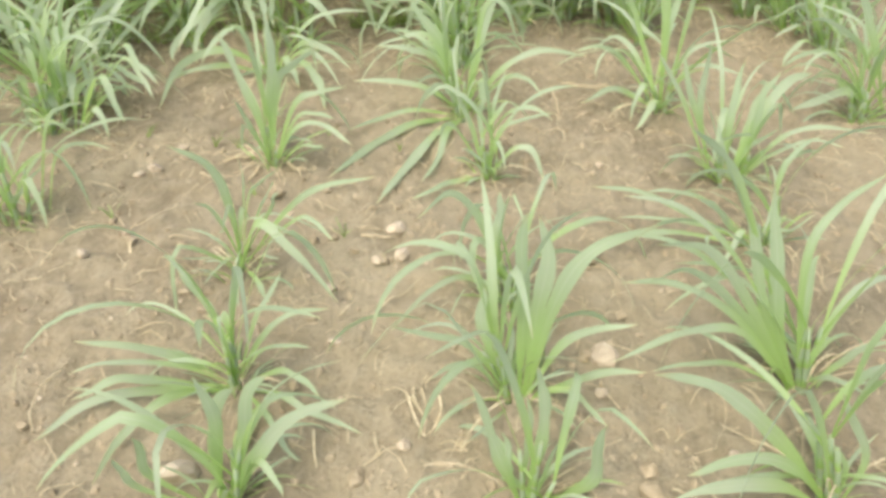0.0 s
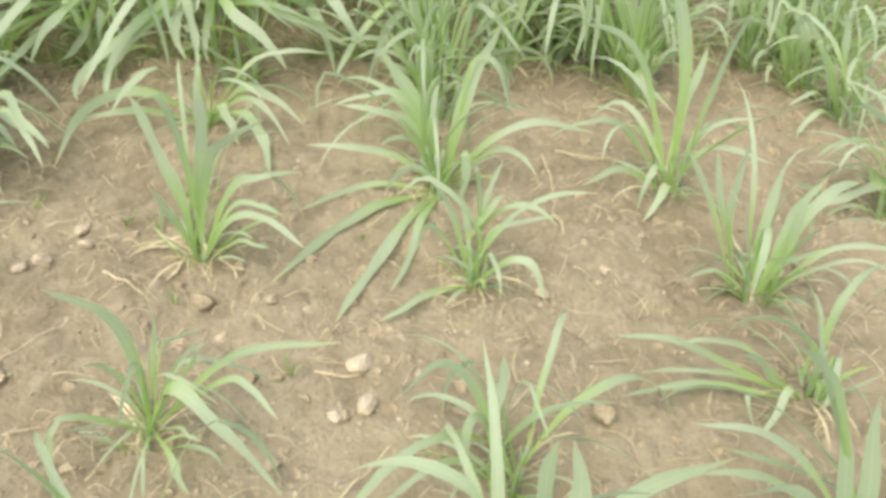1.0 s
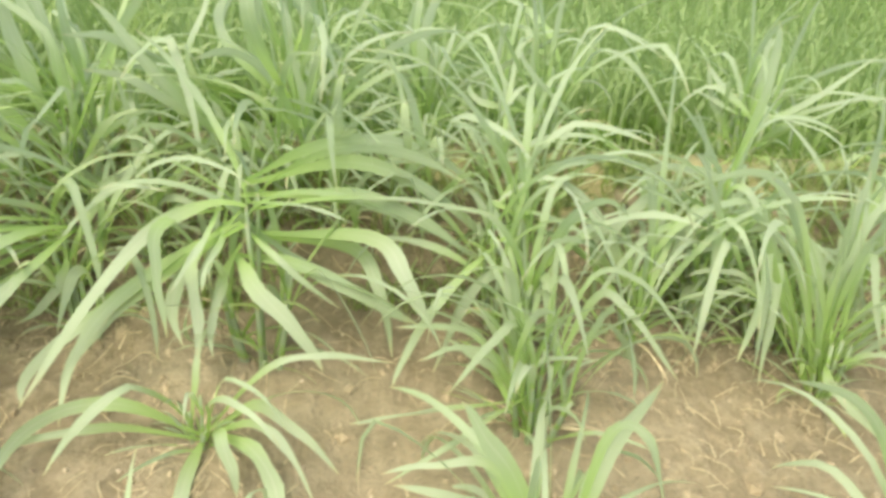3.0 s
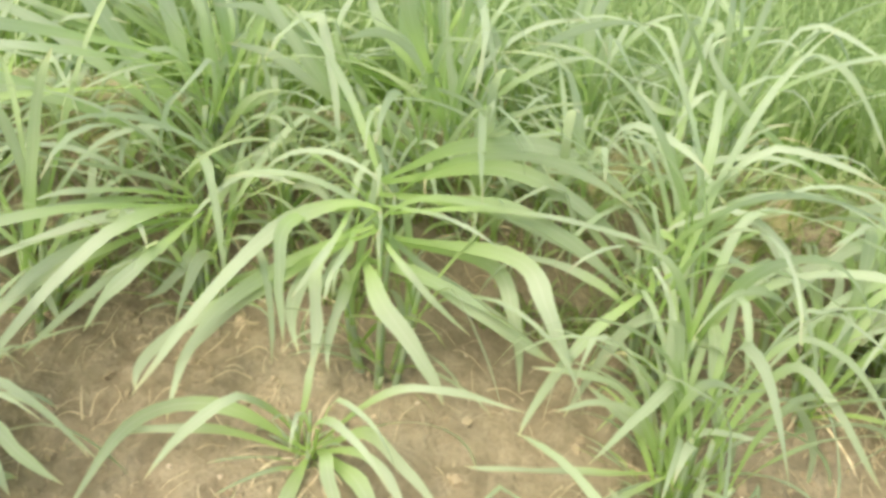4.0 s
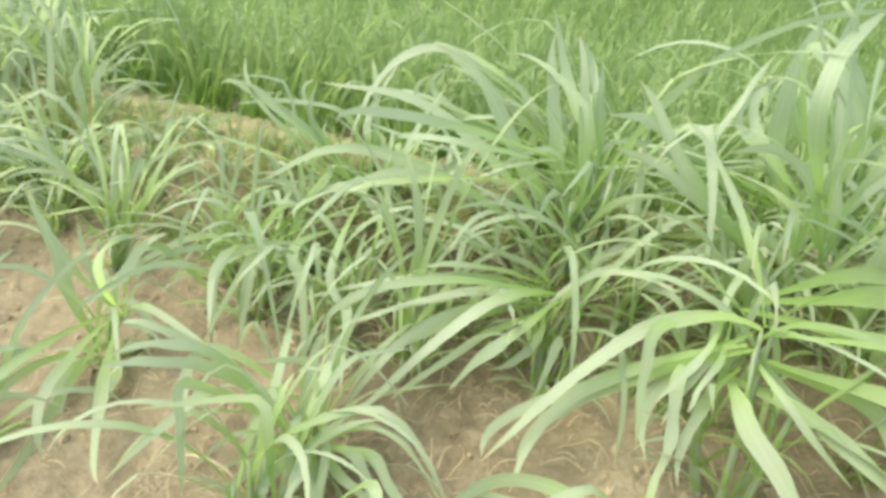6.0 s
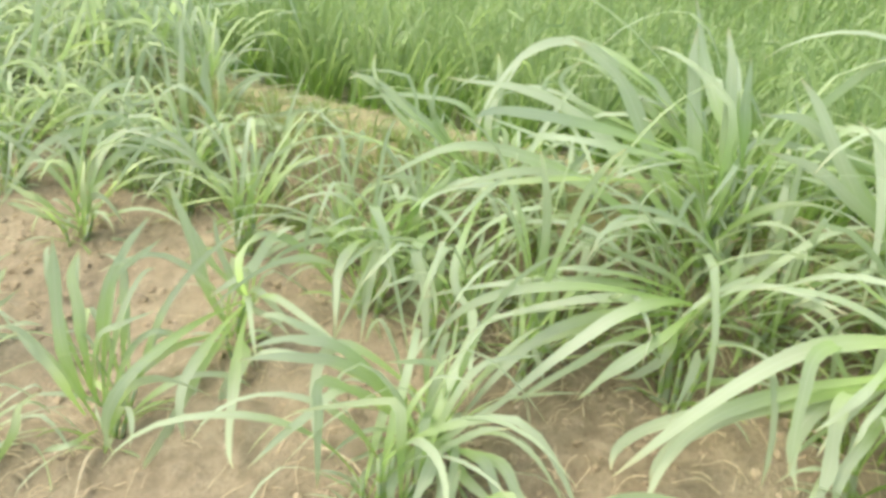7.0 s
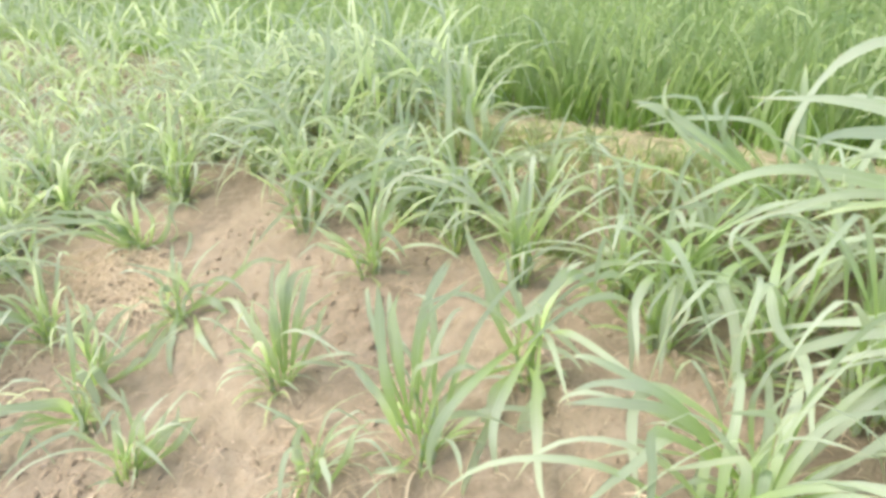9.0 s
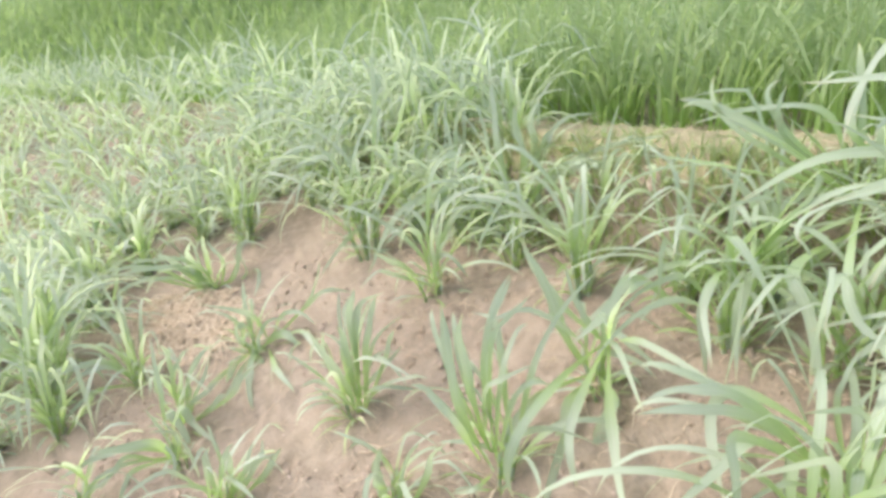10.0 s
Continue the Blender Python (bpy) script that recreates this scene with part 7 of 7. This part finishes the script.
# ---- rice beyond the bund ----
def rice_field():
    verts, faces, uvs = [], [], []
    r = random.Random(11)

    def hill(x, y, count, tall, n, wide):
        foot, size = SLOPE @ Vector((x, y, ground_h(x, y))), r.uniform(0.8, 1.12)
        for _ in range(count):
            a = foot + Vector((r.gauss(0, 0.045), r.gauss(0, 0.045), -0.01))
            kink = r.random() < 0.42
            curve = bending(a, r.uniform(0, 6.28), tall * size * r.uniform(0.4, 1.15), radians(r.uniform(62, 88)),
                            radians(r.uniform(90, 160) if kink else abs(r.gauss(0, 45))), r.uniform(2.4, 5) if kink else 2.0)
            blade_data(r, curve, r.uniform(0.009, 0.023) * wide, n, 0.3, 1.2, 0.6, verts, faces, uvs)
    y0 = 0.46
    for row in range(8):
        x = -7.0
        while x < 5.6:
            hill(x + r.gauss(0, 0.05), crest(x) + y0 + row * 0.27 + r.gauss(0, 0.05), 24 if row < 3 else 17, 0.84, 8, 1.2)
            x += 0.27
    for row in range(34):
        x = -26.0 if row < 24 else -6.0
        while x < (11 if row > 7 else -7):
            hill(x + r.gauss(0, 0.05), crest(x) + y0 + (row * 0.32 if x < -7 else 1.9 + (row - 8) * 0.3) + r.gauss(0, 0.06), 10, 0.84, 4, 1.7)
            x += 0.26
    me = blade_mesh("rice_plants", verts, faces, uvs, RICE)
    return tagged(new("rice_plants", me), "dense bright green rice standing in a paddy", "rice", kind="stuff")


rice_field()


# ---- stones, clods and straw on the soil ----
def lump(r, radius, flat=0.7, detail=2):
    bm = bmesh.new()
    bmesh.ops.create_icosphere(bm, subdivisions=detail, radius=radius)
    off = Vector((r.uniform(0, 50), r.uniform(0, 50), r.uniform(0, 50)))
    for v in bm.verts:
        k = 1 + 0.55 * noise.noise(v.co / radius * 0.8 + off) + 0.2 * noise.noise(v.co / radius * 2.3 + off)
        v.co *= k
        v.co.z *= flat
    me = bpy.data.meshes.new("stone")
    bm.to_mesh(me)
    bm.free()
    return me


STONES = [(-0.17, 2.09, 0.023), (-1.14, 2.07, 0.022), (-1.12, 1.70, 0.016), (-0.14, 1.60, 0.027), (-0.22, 1.56, 0.019), (-0.44, 1.95, 0.019),
          (-0.64, 1.94, 0.034), (0.76, 0.85, 0.016), (-0.66, 0.79, 0.040), (0.47, 1.15, 0.038), (0.42, 1.17, 0.018), (-0.38, 1.68, 0.018),
          (0.63, 2.12, 0.018), (0.44, 1.04, 0.020), (0.52, 0.80, 0.026), (0.28, 0.74, 0.018), (0.51, 0.73, 0.032), (-1.23, 1.59, 0.019),
          (-0.80, 1.56, 0.021), (-1.20, 2.06, 0.022), (-0.22, 0.78, 0.024), (-0.10, 0.86, 0.017), (-0.32, 1.20, 0.018), (-1.12, 0.93, 0.014),
          (-0.17, 1.73, 0.036), (0.50, 1.57, 0.029), (0.39, 2.00, 0.022), (-0.36, 1.43, 0.018), (-4.75, -0.02, 0.04),
          (-1.03, 2.14, 0.02), (-1.08, 2.22, 0.024)]
srng = random.Random(3)
for x, y, r in STONES:
    me = lump(srng, r * 1.05, 0.75)
    pale = srng.random() < 0.6
    me.materials.append(STONE if pale else CLOD)
    ob = new("stone", me)
    ob.matrix_basis = Matrix.Translation(on_ground(x, y, r * 0.35)) @ pose(0, 0, 0, 25, 0, srng.uniform(0, 360))
    tagged(ob, "pale rounded stone lying on the soil" if pale else "dry brown clod of earth on the soil", "stone", "stones on the soil")


def joined(name, label, category, mat, pieces):
    verts, faces = [], []
    for vs, fs in pieces:
        k = len(verts)
        verts += vs
        faces += [tuple(i + k for i in f) for f in fs]
    me = bpy.data.meshes.new(name)
    me.from_pydata(verts, [], faces)
    me.materials.append(mat)
    return tagged(new(name, me), label, category, kind="stuff")


def clods():
    r = random.Random(5)
    shapes = [lump(r, 1.0, 0.7, 1) for _ in range(7)]
    data = [([v.co.copy() for v in m.vertices], [tuple(p.vertices) for p in m.polygons]) for m in shapes]
    for m in shapes:
        bpy.data.meshes.remove(m)
    for i in range(26000):
        x, y = r.uniform(-5.4, 2.0), r.uniform(0.2, 3.9)
        if n3(x * 1.3, y * 1.3, 20) < r.uniform(-0.5, 0.35) or y > crest(x) - 0.35:
            continue
        size = min(0.027, 0.003 + r.expovariate(1 / (0.0042 if x > -2.5 else 0.005)))
        vs, fs = data[i % 7]
        m = Matrix.Translation(on_ground(x, y, -size * 0.1)) @ Euler((r.uniform(0, 6), r.uniform(0, 6), r.uniform(0, 6))).to_matrix().to_4x4() @ Matrix.Scale(size, 4)
        yield [m @ v for v in vs], fs


joined("soil_clods", "loose crumbs and small clods of brown soil", "clods", CLOD, clods())


def pebbles():
    r = random.Random(15)
    shapes = [lump(r, 1.0, 0.75, 1) for _ in range(5)]
    data = [([v.co.copy() for v in m.vertices], [tuple(p.vertices) for p in m.polygons]) for m in shapes]
    for m in shapes:
        bpy.data.meshes.remove(m)
    for i in range(380):
        x, y = r.uniform(-3.8, 2.0), r.uniform(0.3, 3.4)
        size = r.uniform(0.003, 0.009)
        vs, fs = data[i % 5]
        m = Matrix.Translation(on_ground(x, y, size * 0.3)) @ Euler((r.uniform(0, 6), r.uniform(0, 6), 0)).to_matrix().to_4x4() @ Matrix.Scale(size, 4)
        yield [m @ v for v in vs], fs


joined("pebbles", "small pale pebbles strewn over the soil", "pebbles", STONE, pebbles())

STRAWS = [(0.51, 2.75, 0.51, 2.46), (0.49, 2.38, 0.51, 2.27), (0.58, 2.75, 0.87, 2.76), (-0.34, 0.91, -0.32, 0.81), (-0.29, 1.71, -0.16, 1.69),
          (-0.87, 2.13, -0.71, 2.13), (-0.22, 1.30, -0.08, 1.48), (-3.16, 1.56, -3.03, 1.74), (-3.19, 1.59, -3.01, 1.68), (0.56, 2.76, 0.81, 2.74),
          (-0.88, 2.12, -0.72, 2.17), (-0.76, 2.02, -0.70, 2.11), (-0.62, 2.10, -0.55, 2.01), (-0.94, 2.02, -0.81, 1.95), (-0.06, 1.04, -0.05, 0.89),
          (-0.10, 1.02, -0.05, 0.89), (-0.01, 1.01, -0.05, 0.89), (-0.08, 1.04, -0.05, 0.95), (-0.18, 0.90, -0.16, 0.83), (-1.08, 1.61, -1.07, 1.68)]


def strand(r, pts, radius):
    verts, faces = [], []
    for i, p in enumerate(pts):
        d = (pts[min(i + 1, len(pts) - 1)] - pts[max(i - 1, 0)]).normalized()
        u = d.orthogonal().normalized()
        v = d.cross(u)
        k = radius * (1 - 0.6 * i / len(pts))
        verts += [p + (u * math.cos(a) + v * math.sin(a)) * k for a in (0, 1.57, 3.14, 4.71)]
        if i:
            q = 4 * (i - 1)
            faces += [(q + j, q + (j + 1) % 4, q + 4 + (j + 1) % 4, q + 4 + j) for j in range(4)]
    return verts, faces


def lying(r, x0, y0, x1, y1, lift=0.008):
    bow = Vector((r.uniform(-0.2, 0.2) * (y1 - y0), r.uniform(-0.2, 0.2) * (x1 - x0)))
    pts = []
    for i in range(7):
        s = i / 6
        x, y = x0 + (x1 - x0) * s + bow.x * math.sin(3.14 * s), y0 + (y1 - y0) * s + bow.y * math.sin(3.14 * s)
        pts.append(on_ground(x, y, lift * (0.6 + math.sin(3.14 * s))))
    return pts


for i, (x0, y0, x1, y1) in enumerate(STRAWS):
    vs, fs = strand(srng, lying(srng, x0, y0, x1, y1, 0.012), srng.uniform(0.0035, 0.005))
    me = bpy.data.meshes.new("dry_straw")
    me.from_pydata(vs, [], fs)
    me.materials.append(STRAW)
    tagged(new("dry_straw", me), "thin dry pale straw stalk lying on soil", "straw", "dry straws on the soil")


def litter():
    r = random.Random(9)
    feet = [INV @ o.matrix_basis.translation for o in bpy.data.objects if o.name.startswith("fodder_grass") and o.parent is None and o.type == 'EMPTY']
    feet = [f for f in feet if -5.6 < f.x < 2.2 and 0.3 < f.y < 3.6]
    for i in range(4600):
        x, y = r.uniform(-5.2, 2.3), r.uniform(0.2, 4.1)
        if i % 2:
            f = r.choice(feet)
            x, y = f.x + r.gauss(0, 0.14), f.y + r.gauss(0, 0.14)
        a, k = r.uniform(0, 6.28), r.uniform(0.02, 0.12)
        yield strand(r, lying(r, x, y, x + math.cos(a) * k, y + math.sin(a) * k, r.uniform(0.006, 0.02)), r.uniform(0.001, 0.0026))


def straw_mat():
    r = random.Random(19)
    for i in range(1500):
        u = r.uniform(0, 6.28)
        k = math.sqrt(r.random())
        x, y = -5.55 + 0.75 * k * math.cos(u), 0.85 + 0.42 * k * math.sin(u) + 0.3 * k * math.cos(u)
        a, long = r.gauss(0.5, 0.7), r.uniform(0.06, 0.22)
        yield strand(r, lying(r, x, y, x + math.cos(a) * long, y + math.sin(a) * long, r.uniform(0.006, 0.03)), r.uniform(0.0025, 0.005))


joined("straw_mat", "thin mat of pale dry straw lying on the soil", "straw", STRAW, straw_mat())
joined("straw_litter", "thin dry straw bits scattered over the soil", "straw", STRAW, litter())
